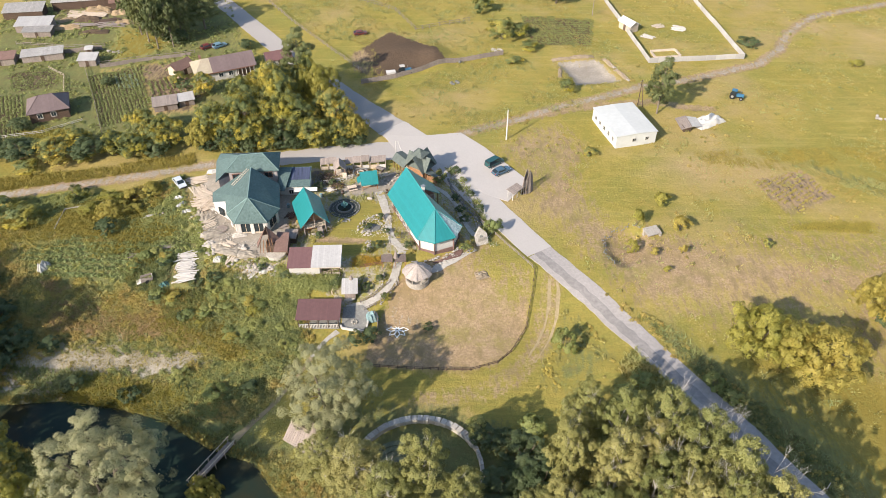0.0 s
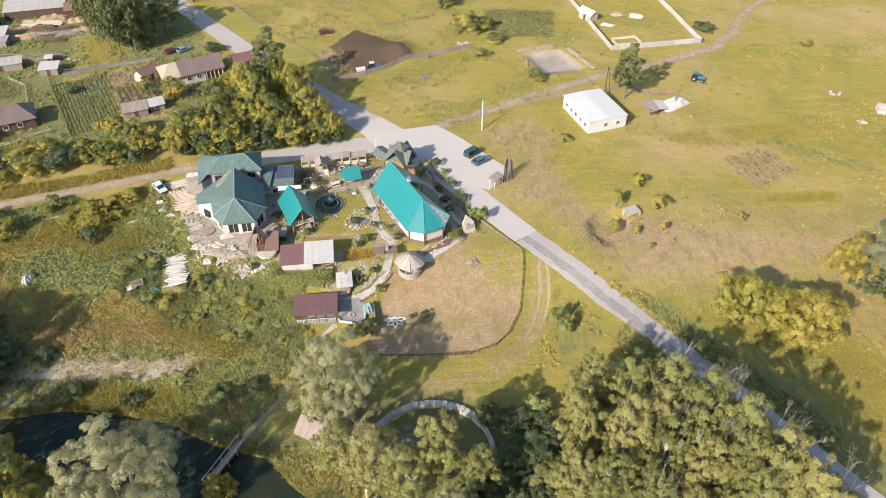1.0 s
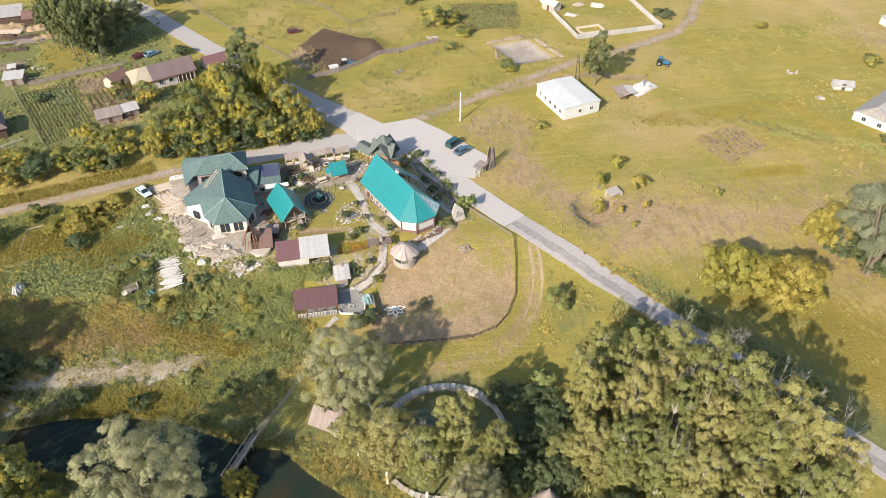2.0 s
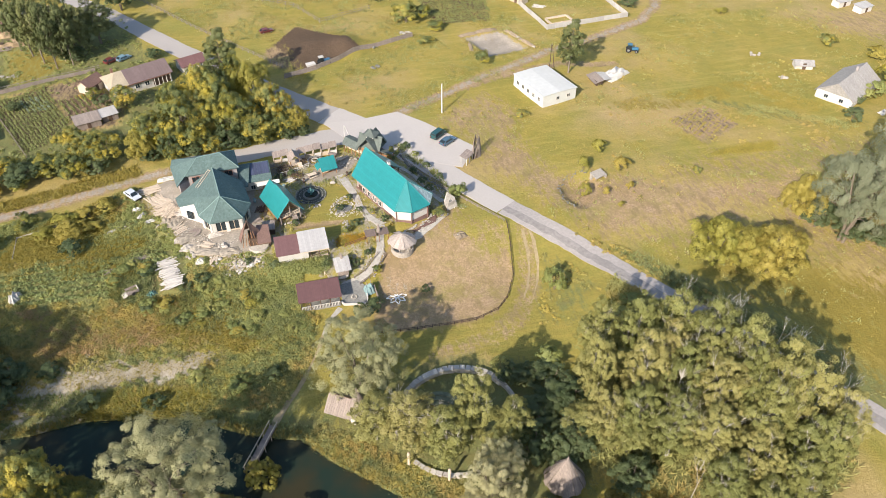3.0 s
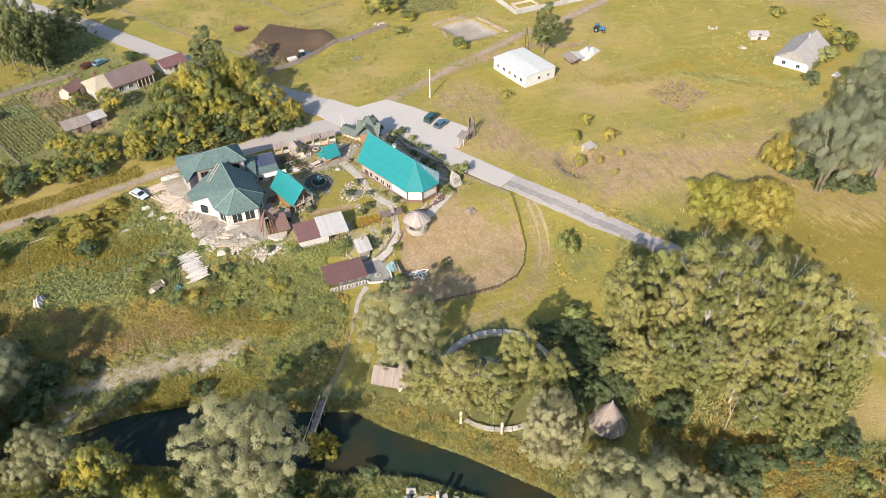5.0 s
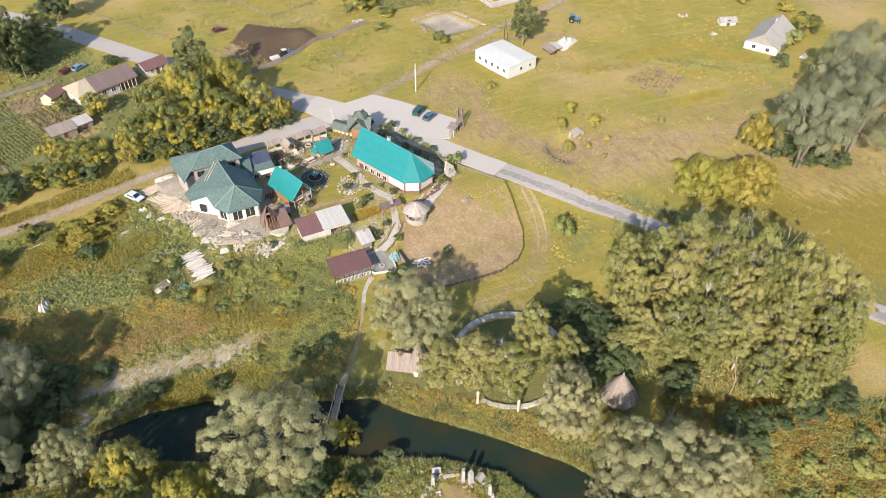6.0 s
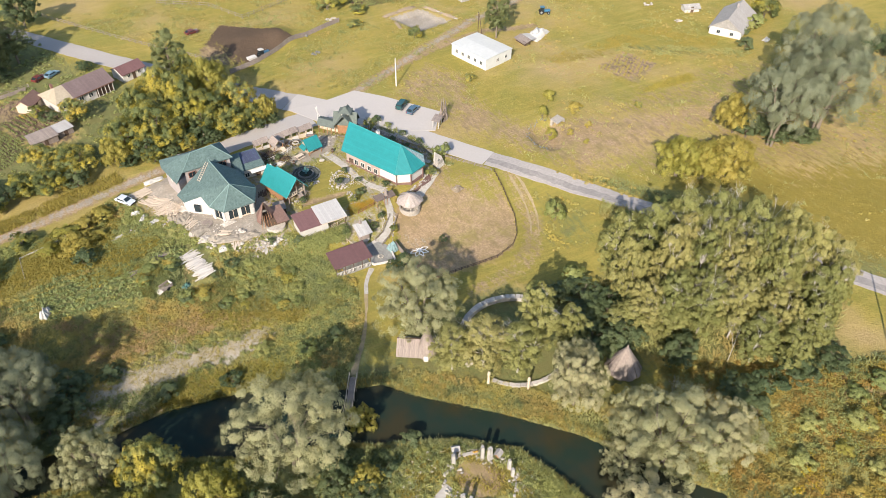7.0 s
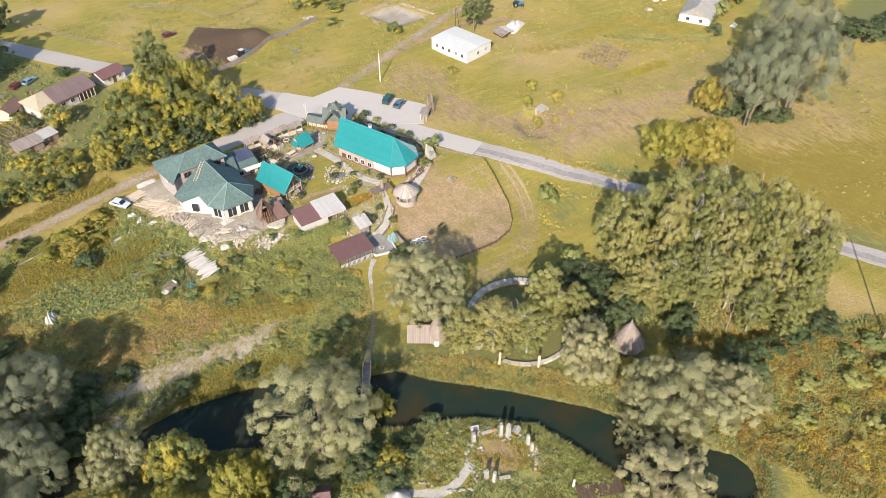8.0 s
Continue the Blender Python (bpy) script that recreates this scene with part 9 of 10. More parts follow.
dead_tree(10.6, 38.6, 7.5, 401, "bare bleached dead tree among willows")
dead_tree(13.6, 35.8, 7.5, 402, "bare pale branches of a dying willow")
dead_tree(32.4, 60.4, 21.5, 403, "dead birch with bare white branches")
dead_tree(35.6, 57.2, 22.5, 404, "dying birch with bare white limbs")
dead_tree(28.0, 50.5, 16.0, 405, "bare white birch crown in the wood")
dead_tree(38.0, 44.6, 21.0, 406, "leafless birch rising from the wood")
dead_tree(25.6, 40.6, 10.5, 408, "dead birch with a pale bare trunk beside the wood")
dead_tree(43.6, 40.8, 20.5, 409, "bare white birch top above the wood")
dead_tree(23.6, 50.6, 17.0, 410, "dead birch with bare white branches")
dead_tree(20.0, 60.4, 16.5, 407, "half-dead birch with white twigs")
dead_tree(38.2, 52.2, 23.5, 412, "bare white birch branches above the wood")
dead_tree(47.0, 44.6, 19.0, 413, "pale bare birch at the wood's edge")
brush_pile(-23.6, 135.0, 1.6, 0.9, 70, M_WOOD_DARK, 125, "dark roots and logs beside the railing")
brush_pile(-28.6, 139.6, 1.8, 1.2, 80, M_WOOD_GREY, 126, "grey branches stacked behind the shed")
brush_pile(-21.6, 140.6, 1.2, 0.9, 50, M_WOOD_DARK, 127, "dark brushwood by the timber stalls")
for x, y, rz, n, L, sp, mt, sd, lab, wd in ((-25.2, 133.8, 15, 6, 2.6, 1.2, M_BOARD, 141, "pale boards laid in the courtyard", 0.28), (-30.2, 129.2, 80, 6, 2.4, 1.2, M_WOOD_GREY, 142, "grey boards behind the cottage", 0.28), (-13.0, 139.6, 40, 6, 2.4, 1.2, M_WOOD_PALE, 143, "pale planks near the gatehouse", 0.26), (-32.4, 124.6, 70, 8, 2.6, 1.6, M_WOOD_DARK, 144, "dark timbers stacked beside the cottage", 0.26), (-33.0, 120.6, 20, 6, 2.2, 1.6, M_WOOD_GREY, 145, "old boards between house and cottage", 0.28)):
    board_stack(x, y, rz, n, L, sp, mt, sd, lab, wd)


def garden_table(x, y, rz, label, mat):
    ob = thing("garden_table", label, "table", at(x, y, rz))
    part("tabletop", Geo().box(-1.0, 1.0, -0.45, 0.45, 0.70, 0.78), mat, ob)
    for sx in (-0.8, 0.8):
        part("trestle", Geo().box(sx - 0.06, sx + 0.06, -0.4, 0.4, -0.1, 0.70), M_WOOD_GREY, ob)
    for sy in (-0.85, 0.85):
        part("bench", Geo().box(-1.0, 1.0, sy - 0.16, sy + 0.16, 0.38, 0.45), mat, ob)


garden_table(-20.2, 134.2, 20, "pale timber picnic table in the courtyard", M_WOOD_PALE)
garden_table(-14.6, 141.6, -30, "grey picnic table behind the kiosk", M_WOOD_GREY)
for i, (x, y) in enumerate(((-30.9, 127.4), (-30.2, 126.6), (-33.4, 127.6), (-22.2, 132.6), (-26.8, 131.4), (-12.4, 133.0))):
    b = thing("barrel", "small weathered barrel standing in the yard", "barrel", at(x, y), "yard barrels")
    part("body", Geo().lathe([(0.01, 0), (0.28, 0), (0.34, 0.45), (0.28, 0.9), (0.01, 0.9)], n=14), M_WOOD_DARK if i % 2 else M_BLUE_NET, b)
    part("hoop", Geo().lathe([(0.335, 0.52), (0.36, 0.52), (0.36, 0.60), (0.33, 0.60)], n=14), M_METAL, b)


# ---- weeds, crops and reeds ----
def blades(name, label, pts, h, w, mat, seed, per=5, lean=0.9, spread=0.3, category="weeds"):
    """Upright leaves in clumps at the given places."""
    rng = np.random.default_rng(seed)
    base = np.repeat(pts, per, 0)
    n = len(base)
    base = base + np.c_[rng.normal(size=(n, 2)) * spread, np.zeros(n)]
    base[:, 2] = height(base[:, 0], base[:, 1]) - 0.05
    scale = np.repeat(rng.uniform(0.5, 1.35, len(pts)), per)[:, None]
    a = rng.uniform(0, 2 * np.pi, n)
    t = np.c_[np.cos(a) * lean, np.sin(a) * lean, np.ones(n)] * rng.uniform(0.6, 1.2, n)[:, None] * h * scale
    c = rng.uniform(0, 2 * np.pi, n)
    b = np.c_[np.cos(c), np.sin(c), np.zeros(n)] * w * scale * rng.uniform(0.6, 1.3, n)[:, None]
    ob = new(name, tri_mesh(name, np.stack([base - b * 0.5, base + b * 0.5, base + t], 1).reshape(-1, 3), mat))
    return tagged(ob, label, category, kind="stuff")


SHORE = [(-90, 10), (12, 10), (12, 82), (-90, 82)]


def strewn(poly, n, seed, avoid=(), keep=None):
    """Places inside an outline, thinned by patches."""
    rng = np.random.default_rng(seed)
    xs_, ys_ = [p[0] for p in poly], [p[1] for p in poly]
    k = 24 if poly is SHORE else 3
    x, y = rng.uniform(min(xs_), max(xs_), n * k), rng.uniform(min(ys_), max(ys_), n * k)
    ok = inside(x, y, poly) > 0
    ok &= inside(x, y, POND) < -0.3
    for a in avoid:
        ok &= inside(x, y, a) < 0
    x, y = x[ok], y[ok]
    if keep is not None:
        k = keep(x, y)
        x, y = x[k], y[k]
    return np.c_[x, y, np.zeros(len(x))][:n]


def patchy(scale, level, ox=0.0):
    def test(x, y):
        v = np.sin(x * scale + 1.7 * np.sin(y * scale * 0.7 + ox)) + np.sin(y * scale * 1.3 + 1.3 * np.sin(x * scale * 0.6 + 2 * ox)) + 0.6 * np.sin((x + y) * scale * 2.1 + ox)
        return v > level
    return test


def off_sand(x, y):
    k = np.ones(len(x), bool)
    for (cx, cy), a, b, q in SANDS:
        dx, dy = x - cx, y - cy
        k &= np.hypot((dx * math.cos(q) + dy * math.sin(q)) / a, (-dx * math.sin(q) + dy * math.cos(q)) / b) > 1.08 + 0.4 * np.sin(2.1 * x + 3.3 * y)
    return k


STONE_WALK = [(-41.5, 44.6), (-39.4, 41.2), (-36, 39.8), (-32.6, 40.0), (-28.4, 42.6), (-29.6, 44.0), (-33, 42.4), (-36.6, 42.2), (-39.4, 45)]


def clear(x, y):
    return off_sand(x, y) & (np.hypot((x + 51.2) / 3.4, (y - 107.4) / 5.6) > 1)


L_WEED = weedage("weed_leaves", ((0.20, 0.225, 0.085), (0.50, 0.47, 0.18), (0.33, 0.32, 0.115), (0.44, 0.34, 0.12), (0.14, 0.185, 0.085)))
L_WEED_DARK = weedage("dark_weed_leaves", ((0.145, 0.175, 0.08), (0.40, 0.40, 0.17), (0.185, 0.215, 0.08), (0.30, 0.30, 0.095), (0.09, 0.125, 0.057)))
L_GOLDWEED = leafage("golden_weed_leaves", ((0.24, 0.20, 0.046), (0.45, 0.36, 0.078), (0.29, 0.245, 0.056)), 0.7, 0.3, hue=0.01, val=0.0)
L_RUSTY = leafage("dry_weed_stalks", ((0.33, 0.235, 0.10), (0.54, 0.40, 0.205), (0.40, 0.30, 0.115)), 0.8, 0.2, hue=0.01, val=0.0)
L_STRAW = leafage("straw_grass", ((0.25, 0.195, 0.052), (0.44, 0.34, 0.10), (0.33, 0.26, 0.07)), 0.8, 0.25, hue=0.01, val=0.0)
L_BLOOM = leafage("white_blossom", ((0.55, 0.53, 0.47), (0.8, 0.78, 0.72), (0.7, 0.66, 0.5)), 0.7, 0.2, hue=0.0, val=0.0)
L_ORANGE = leafage("orange_blossom", ((0.38, 0.24, 0.04), (0.52, 0.34, 0.05), (0.33, 0.29, 0.07)), 0.7, 0.2, hue=0.0, val=0.0)

WEED_ROUGH = [(-108, 127), (-86, 120), (-72, 117), (-66, 117), (-50, 112), (-44, 108), (-33, 106), (-26, 101), (-24, 92), (-27, 82), (-32, 73), (-40, 74), (-46, 76), (-64, 80.5), (-108, 82)]
blades("weeds", "tangle of tall green and yellow weeds", strewn(WEED_ROUGH, 17000, 1, avoid=(LUSH_N,), keep=lambda x, y: clear(x, y) & ((inside(x, y, RUST) < 0) | patchy(0.5, -0.6, 1.2)(x, y))), 0.42, 0.20, L_WEED, 2, 6)
blades("weeds", "dark lush nettles and burdock below the compound", strewn(HOLLOW, 6000, 3, keep=lambda x, y: clear(x, y) & patchy(0.33, -0.4, 1.0)(x, y)), 0.7, 0.26, L_WEED_DARK, 4, 7, 0.7)
blades("weeds", "pale yellow flowering weeds in the hollow", strewn(HOLLOW, 2500, 5, keep=patchy(0.4, 0.7, 2.0)), 0.8, 0.2, L_GOLDWEED, 6, 7, 0.5)
blades("weeds", "rusty dry weed stalks", strewn(RUST, 2600, 7, keep=lambda x, y: patchy(0.31, -0.6, 3.0)(x, y)), 0.45, 0.14, L_RUSTY, 8, 7)
blades("weeds", "golden weeds along the pond bank", strewn([(-66, 79), (-45, 75), (-42, 80), (-64, 84)], 1500, 9), 0.7, 0.2, L_GOLDWEED, 10, 7)
blades("weeds", "dark weeds along the pond bank", strewn([(-108, 84), (-64, 79.6), (-45, 74), (-35, 70.5), (-33, 75), (-45, 79), (-64, 84), (-108, 90)], 3500, 11, keep=patchy(0.35, -0.2, 5.0)), 0.7, 0.24, L_WEED_DARK, 12, 7)
blades("reeds", "yellow reeds on the pond bank", strewn([(-30, 66.8), (-25.4, 61.9), (-15, 52.4), (-5, 41.8), (-2, 38), (2, 40), (-6, 50), (-12, 55), (-22, 64), (-27, 68)], 2600, 13), 0.5, 0.16, L_WEED, 14, 7, category="reeds")
blades("reeds", "pale dry reed stems at the water line", strewn([(-30, 66.5), (-25.6, 61.5), (-15.4, 52.2), (-5.4, 41.5), (-4.4, 42.5), (-14.6, 53.2), (-24.8, 62.5)], 500, 113), 0.7, 0.12, L_STRAW, 114, 6, category="reeds")
blades("reeds", "tall green reeds at the water's edge", strewn([(-34, 54.8), (-24.8, 50.6), (-16, 43.6), (-13.2, 36), (-11, 28), (-16, 30), (-18, 42), (-26, 49), (-36, 53)], 1300, 15), 0.7, 0.16, L_WEED_DARK, 16, 8, category="reeds")
L_WEED_EAST = weedage("olive_weed_leaves", ((0.17, 0.158, 0.048), (0.37, 0.30, 0.082), (0.37, 0.28, 0.06), (0.36, 0.235, 0.065), (0.115, 0.138, 0.05)))
blades("weeds", "shaggy yellow-green weeds east of the pond", strewn(WEEDS_E, 9000, 17), 0.5, 0.22, L_WEED_EAST, 18, 6)
blades("weeds", "golden weeds east of the pond", strewn(WEEDS_E, 3600, 19, keep=patchy(0.16, 0.5, 6.0)), 0.6, 0.2, L_GOLDWEED, 20, 6)
blades("weeds", "rusty dry weeds near the power pole", strewn(WEEDS_E, 800, 21, keep=lambda x, y: patchy(0.24, 0.5, 7.0)(x, y) & (x > 33)), 0.6, 0.2, L_RUSTY, 22, 6)
blades("weeds", "dark shrubby weeds east of the pond", strewn(WEEDS_E, 3500, 23, keep=patchy(0.2, 0.9, 8.0)), 0.9, 0.26, L_WEED_DARK, 24, 8)
blades("weeds", "lush dark weeds on the south bank", strewn([p for p in SOUTH_BANK if p[1] > -30] + [(-100, -5)], 9000, 25, avoid=(STONE_GARDEN, STONE_WALK), keep=patchy(0.3, -0.8, 9.0)), 0.6, 0.22, L_WEED_DARK, 26, 7)
blades("weeds", "yellow grass and flowers on the south bank", strewn([(-48, 50), (-30, 52), (-16, 42), (-13, 30), (-20, 22), (-44, 34)], 2600, 27, avoid=(STONE_WALK,), keep=patchy(0.5, 0.2, 4.0)), 0.4, 0.18, L_GOLDWEED, 28, 6)
blades("weeds", "undergrowth beneath the birch wood", strewn(WOODLAND, 3000, 29), 0.8, 0.24, L_WEED, 30, 7)
blades("weeds", "roadside weeds and tall grass", strewn([(30, 84), (34, 88), (46, 69), (52, 58), (48, 56), (40, 66)], 1200, 31), 0.7, 0.22, L_WEED, 32, 7)
blades("weeds", "dark roadside weeds along the asphalt", strewn([(36, 96), (42, 93), (54, 74), (62, 62), (58, 58), (48, 76)], 900, 33), 0.6, 0.22, L_WEED_DARK, 34, 7)
blades("weeds", "yellow weeds along the dirt track", strewn([(-108, 132), (-75, 140), (-58, 145), (-60, 149), (-80, 143), (-108, 137)], 2600, 35), 0.55, 0.2, L_GOLDWEED, 36, 6)
blades("weeds", "yellowing weeds below the dirt track", strewn([(-108, 118), (-84, 128), (-66, 133), (-58, 128), (-56, 119), (-66, 112), (-84, 110)], 5000, 37, keep=patchy(0.25, -0.3, 2.5)), 0.55, 0.2, L_GOLDWEED, 38, 6)
blades("garden_plants", "bushy green garden plants round the courtyard", strewn(YARD, 1500, 39, avoid=(BUILD_SITE, INNER_LAWN), keep=patchy(0.6, 0.6, 1.0)), 0.5, 0.2, L_WEED, 40, 8, category="plants")
HALL_BED = [(-0.2, 145.9), (3.8, 140.8), (7.6, 131.1), (9.5, 121.6), (11.0, 114.8), (8.6, 115.2), (7.4, 126.8), (2.6, 136.6)]
blades("garden_plants", "dark green plants in the bed beside the hall", strewn(HALL_BED, 420, 91, keep=patchy(0.9, -0.2, 2.0)), 0.75, 0.24, L_WEED_DARK, 92, 10, category="plants")
blades("flowers", "white flowers along the bed beside the hall", strewn(HALL_BED, 170, 93), 0.45, 0.14, L_BLOOM, 94, 5, category="flowers")
blades("flowers", "white flowers in the rock garden", strewn([(-19, 117), (-12, 117), (-10, 123), (-16, 124)], 160, 41), 0.3, 0.1, L_BLOOM, 42, 4, category="flowers")
blades("flowers", "orange and yellow flowers in a long bed", strewn([(-18, 108.2), (-12, 108.6), (-12, 110.4), (-17.5, 110.6)], 320, 43), 0.5, 0.16, L_ORANGE, 44, 8, category="flowers")
blades("flowers", "white flowers among the standing stones", strewn([(-36, 49), (-24, 50), (-17, 44), (-17, 37), (-21, 36), (-19.5, 42), (-26, 47.5), (-34, 45)], 300, 45), 0.3, 0.12, L_BLOOM, 46, 4, category="flowers")
blades("flowers", "orange flowers in a round bed", strewn([(-37.5, 43.2), (-35.5, 43), (-35, 44.6), (-36.8, 45)], 90, 47), 0.4, 0.14, L_ORANGE, 48, 8, category="flowers")


blades("weeds", "grey-green wormwood tufts on the sandy bank", strewn([(-78, 82), (-60, 84), (-44, 86), (-42, 91), (-60, 91), (-78, 90)], 1100, 61), 0.35, 0.16, L_STRAW, 62, 6)
# tussocks over the open meadow
EAST = [(22, 119), (36, 95), (60, 58), (74, 30), (150, 20), (150, 246), (-60, 246), (-20, 175), (-5, 160), (12, 154), (21, 138)]
blades("meadow_grass", "yellow-green tussocks across the meadow", strewn(EAST, 12000, 51, avoid=(SOIL, BASIN, DRY_HILL), keep=patchy(0.19, 0.2, 1.5)), 0.22, 0.24, L_STRAW, 52, 4, 0.9, 0.35, "grass")
blades("meadow_grass", "greener tussocks across the meadow", strewn(EAST, 7000, 53, avoid=(SOIL, BASIN), keep=patchy(0.11, 0.9, 4.5)), 0.28, 0.2, L_WEED, 54, 5, 0.7, 0.35, "grass")
blades("meadow_herbs", "olive herb clumps across the meadow", strewn(EAST, 2600, 57, avoid=(SOIL, BASIN), keep=patchy(0.14, 0.1, 3.5)), 0.42, 0.24, L_WEED, 58, 12, 0.7, 0.5, "herbs")
NORTH_FIELD = [(-6, 166), (10, 157), (30, 168), (58, 196), (34, 244), (-60, 244), (-30, 200)]
blades("meadow_grass", "shaggy olive grass beside the village road", strewn(NORTH_FIELD, 5200, 63, avoid=(SOIL, BASIN), keep=patchy(0.21, 0.0, 0.7)), 0.4, 0.24, L_WEED, 64, 6, 0.7, 0.4, "grass")
blades("meadow_flowers", "drifts of yellow flowers in the meadow", strewn([(60, 150), (100, 152), (118, 140), (112, 132), (84, 146), (62, 144)], 1300, 59, keep=patchy(0.3, -0.1, 2.5)), 0.35, 0.16, L_GOLDWEED, 60, 8, 0.7, 0.5, "flowers")
blades("lawn_grass", "short tufts on the dry lawn", strewn(LAWN, 2600, 55), 0.10, 0.14, L_STRAW, 56, 4, 0.8, 0.35, "grass")
blades("weeds", "golden flowering weeds on the slope", strewn(GOLD_S, 1200, 71), 0.6, 0.2, L_GOLDWEED, 72, 7)
blades("weeds", "golden grass beside the dirt track", strewn(GOLD_NW, 5000, 73, keep=patchy(0.3, -0.9, 1.1)), 0.5, 0.2, L_GOLDWEED, 74, 6)
blades("meadow_flowers", "yellow flowers scattered on the hill", strewn(BLOOM_B, 500, 75), 0.35, 0.16, L_GOLDWEED, 76, 8, 0.7, 0.5, "flowers")
blades("weeds", "dark grass strip in the meadow", strewn(DARK_GRASS, 1500, 77, keep=patchy(0.3, -0.5, 3.3)), 0.4, 0.22, L_WEED, 78, 7)
blades("weeds", "scattered rusty weeds across the slope", strewn(WEED_ROUGH, 1500, 79, keep=lambda x, y: patchy(0.21, 0.9, 3.0)(x, y) & off_sand(x, y)), 0.5, 0.16, L_RUSTY, 80, 7)


def clumps(name, label, pts, r, mat, seed, per=42, leaf=0.16, category="weeds", flat=0.75):
    """Rounded leafy herbs, each a small dome of leaves of its own."""
    rng = np.random.default_rng(seed)
    n = len(pts)
    rr = np.repeat(r * rng.uniform(0.45, 1.4, n), per)
    base = np.repeat(pts, per, 0)
    base[:, 2] = height(base[:, 0], base[:, 1])
    m = len(base)
    d = rng.normal(size=(m, 3))
    d[:, 2] = np.abs(d[:, 2]) + 0.15
    d /= np.linalg.norm(d, axis=1)[:, None]
    pos = base + d * (rr * rng.uniform(0.6, 1.15, m))[:, None] * np.array([1, 1, flat])
    nrm = d + rng.normal(size=(m, 3)) * 0.5
    nrm /= np.linalg.norm(nrm, axis=1)[:, None]
    t = np.cross(nrm, rng.normal(size=(m, 3)))
    t /= np.linalg.norm(t, axis=1)[:, None]
    b = np.cross(nrm, t)
    s = (leaf * rng.uniform(0.6, 1.4, m))[:, None]
    v = np.stack([pos - t * s * 0.7 - b * s * 0.6, pos - t * s * 0.7 + b * s * 0.6, pos + t * s * 1.2], 1).reshape(-1, 3)
    return tagged(new(name, tri_mesh(name, v, mat)), label, category, kind="stuff")


L_HERB = weedage("herb_leaves", ((0.24, 0.24, 0.088), (0.52, 0.45, 0.15), (0.52, 0.41, 0.10), (0.48, 0.345, 0.115), (0.12, 0.16, 0.072)))
L_HERB_GREEN = weedage("green_herb_leaves", ((0.16, 0.195, 0.075), (0.41, 0.415, 0.155), (0.43, 0.40, 0.12), (0.31, 0.325, 0.11), (0.11, 0.15, 0.068)))
L_YELLOWBLOOM = leafage("yellow_blossom", ((0.42, 0.32, 0.03), (0.62, 0.47, 0.04), (0.40, 0.33, 0.05)), 0.7, 0.25, hue=0.0, val=0.0)
L_DOCK = leafage("rusty_dock", ((0.26, 0.12, 0.06), (0.44, 0.22, 0.10), (0.34, 0.22, 0.09)), 0.7, 0.2, hue=0.0, val=0.0)
L_UMBEL = leafage("pale_umbels", ((0.40, 0.37, 0.20), (0.58, 0.52, 0.30), (0.48, 0.42, 0.18)), 0.7, 0.25, hue=0.0, val=0.0)


clumps("herbs", "mixed green and golden herb clumps on the slope", strewn(WEED_ROUGH, 3300, 81, avoid=(LUSH_N,), keep=lambda x, y: clear(x, y) & ((inside(x, y, RUST) < 0) | patchy(0.5, 0.1, 1.2)(x, y))), 0.55, L_HERB, 82)
clumps("herbs", "mixed herbs between the maize and the dry slope", strewn([(-82, 107), (-60, 105), (-54, 102.5), (-50, 99), (-56, 97), (-76, 101)], 520, 195, keep=patchy(0.35, -0.3, 2.1)), 0.5, L_HERB, 196, 40)
clumps("herbs", "golden clumps on the dry slope", strewn(RUST, 260, 197, keep=patchy(0.3, 0.2, 5.1)), 0.45, L_GOLDWEED, 198, 30, 0.12)
clumps("herbs", "dense green herbs in the hollow", strewn(LUSH_H, 2400, 83, keep=clear), 0.75, L_HERB_GREEN, 84)
clumps("herbs", "golden flowering clumps in the hollow", strewn(LUSH_H, 420, 199, keep=patchy(0.28, 0.0, 6.3)), 0.5, L_GOLDWEED, 200, 36, 0.14)
LOWER_SLOPE = [(-58, 100), (-46, 102), (-36, 97), (-30, 90), (-31, 84), (-44, 89), (-58, 91)]
clumps("herbs", "golden-brown weeds on the lower slope", strewn(LOWER_SLOPE, 620, 201, keep=patchy(0.27, -0.2, 7.7)), 0.5, L_GOLDWEED, 202, 36, 0.14)
clumps("herbs", "rusty dock among the weeds of the lower slope", strewn(LOWER_SLOPE, 150, 203, keep=patchy(0.4, 0.2, 1.3)), 0.4, L_RUSTY, 204, 30, 0.12)
clumps("herbs", "green herbs between the crop rows", strewn(LUSH_N, 260, 85, keep=clear), 0.55, L_HERB_GREEN, 86)
clumps("herbs", "pale flowering umbels in the hollow", strewn(LUSH_H, 700, 87, keep=lambda x, y: patchy(0.45, 0.3, 2.2)(x, y)), 0.42, L_UMBEL, 88, 30, 0.12)
clumps("herbs", "dark green herbs along the lower slope", strewn([(-71, 93), (-57, 91.4), (-41.6, 87.4), (-28.4, 89), (-28.4, 81), (-33, 74), (-45, 75.5), (-57, 80), (-74, 82)], 1300, 89, keep=lambda x, y: clear(x, y) & patchy(0.3, 0.0, 4.2)(x, y)), 0.6, L_HERB_GREEN, 90)
clumps("herbs", "mixed herb clumps east of the pond", strewn(WEEDS_E, 5200, 91), 0.7, L_WEED_EAST, 92, 46)
clumps("herbs", "green herb clumps east of the pond", strewn(WEEDS_E, 1800, 93, keep=patchy(0.22, 0.2, 5.2)), 0.85, L_HERB_GREEN, 94)
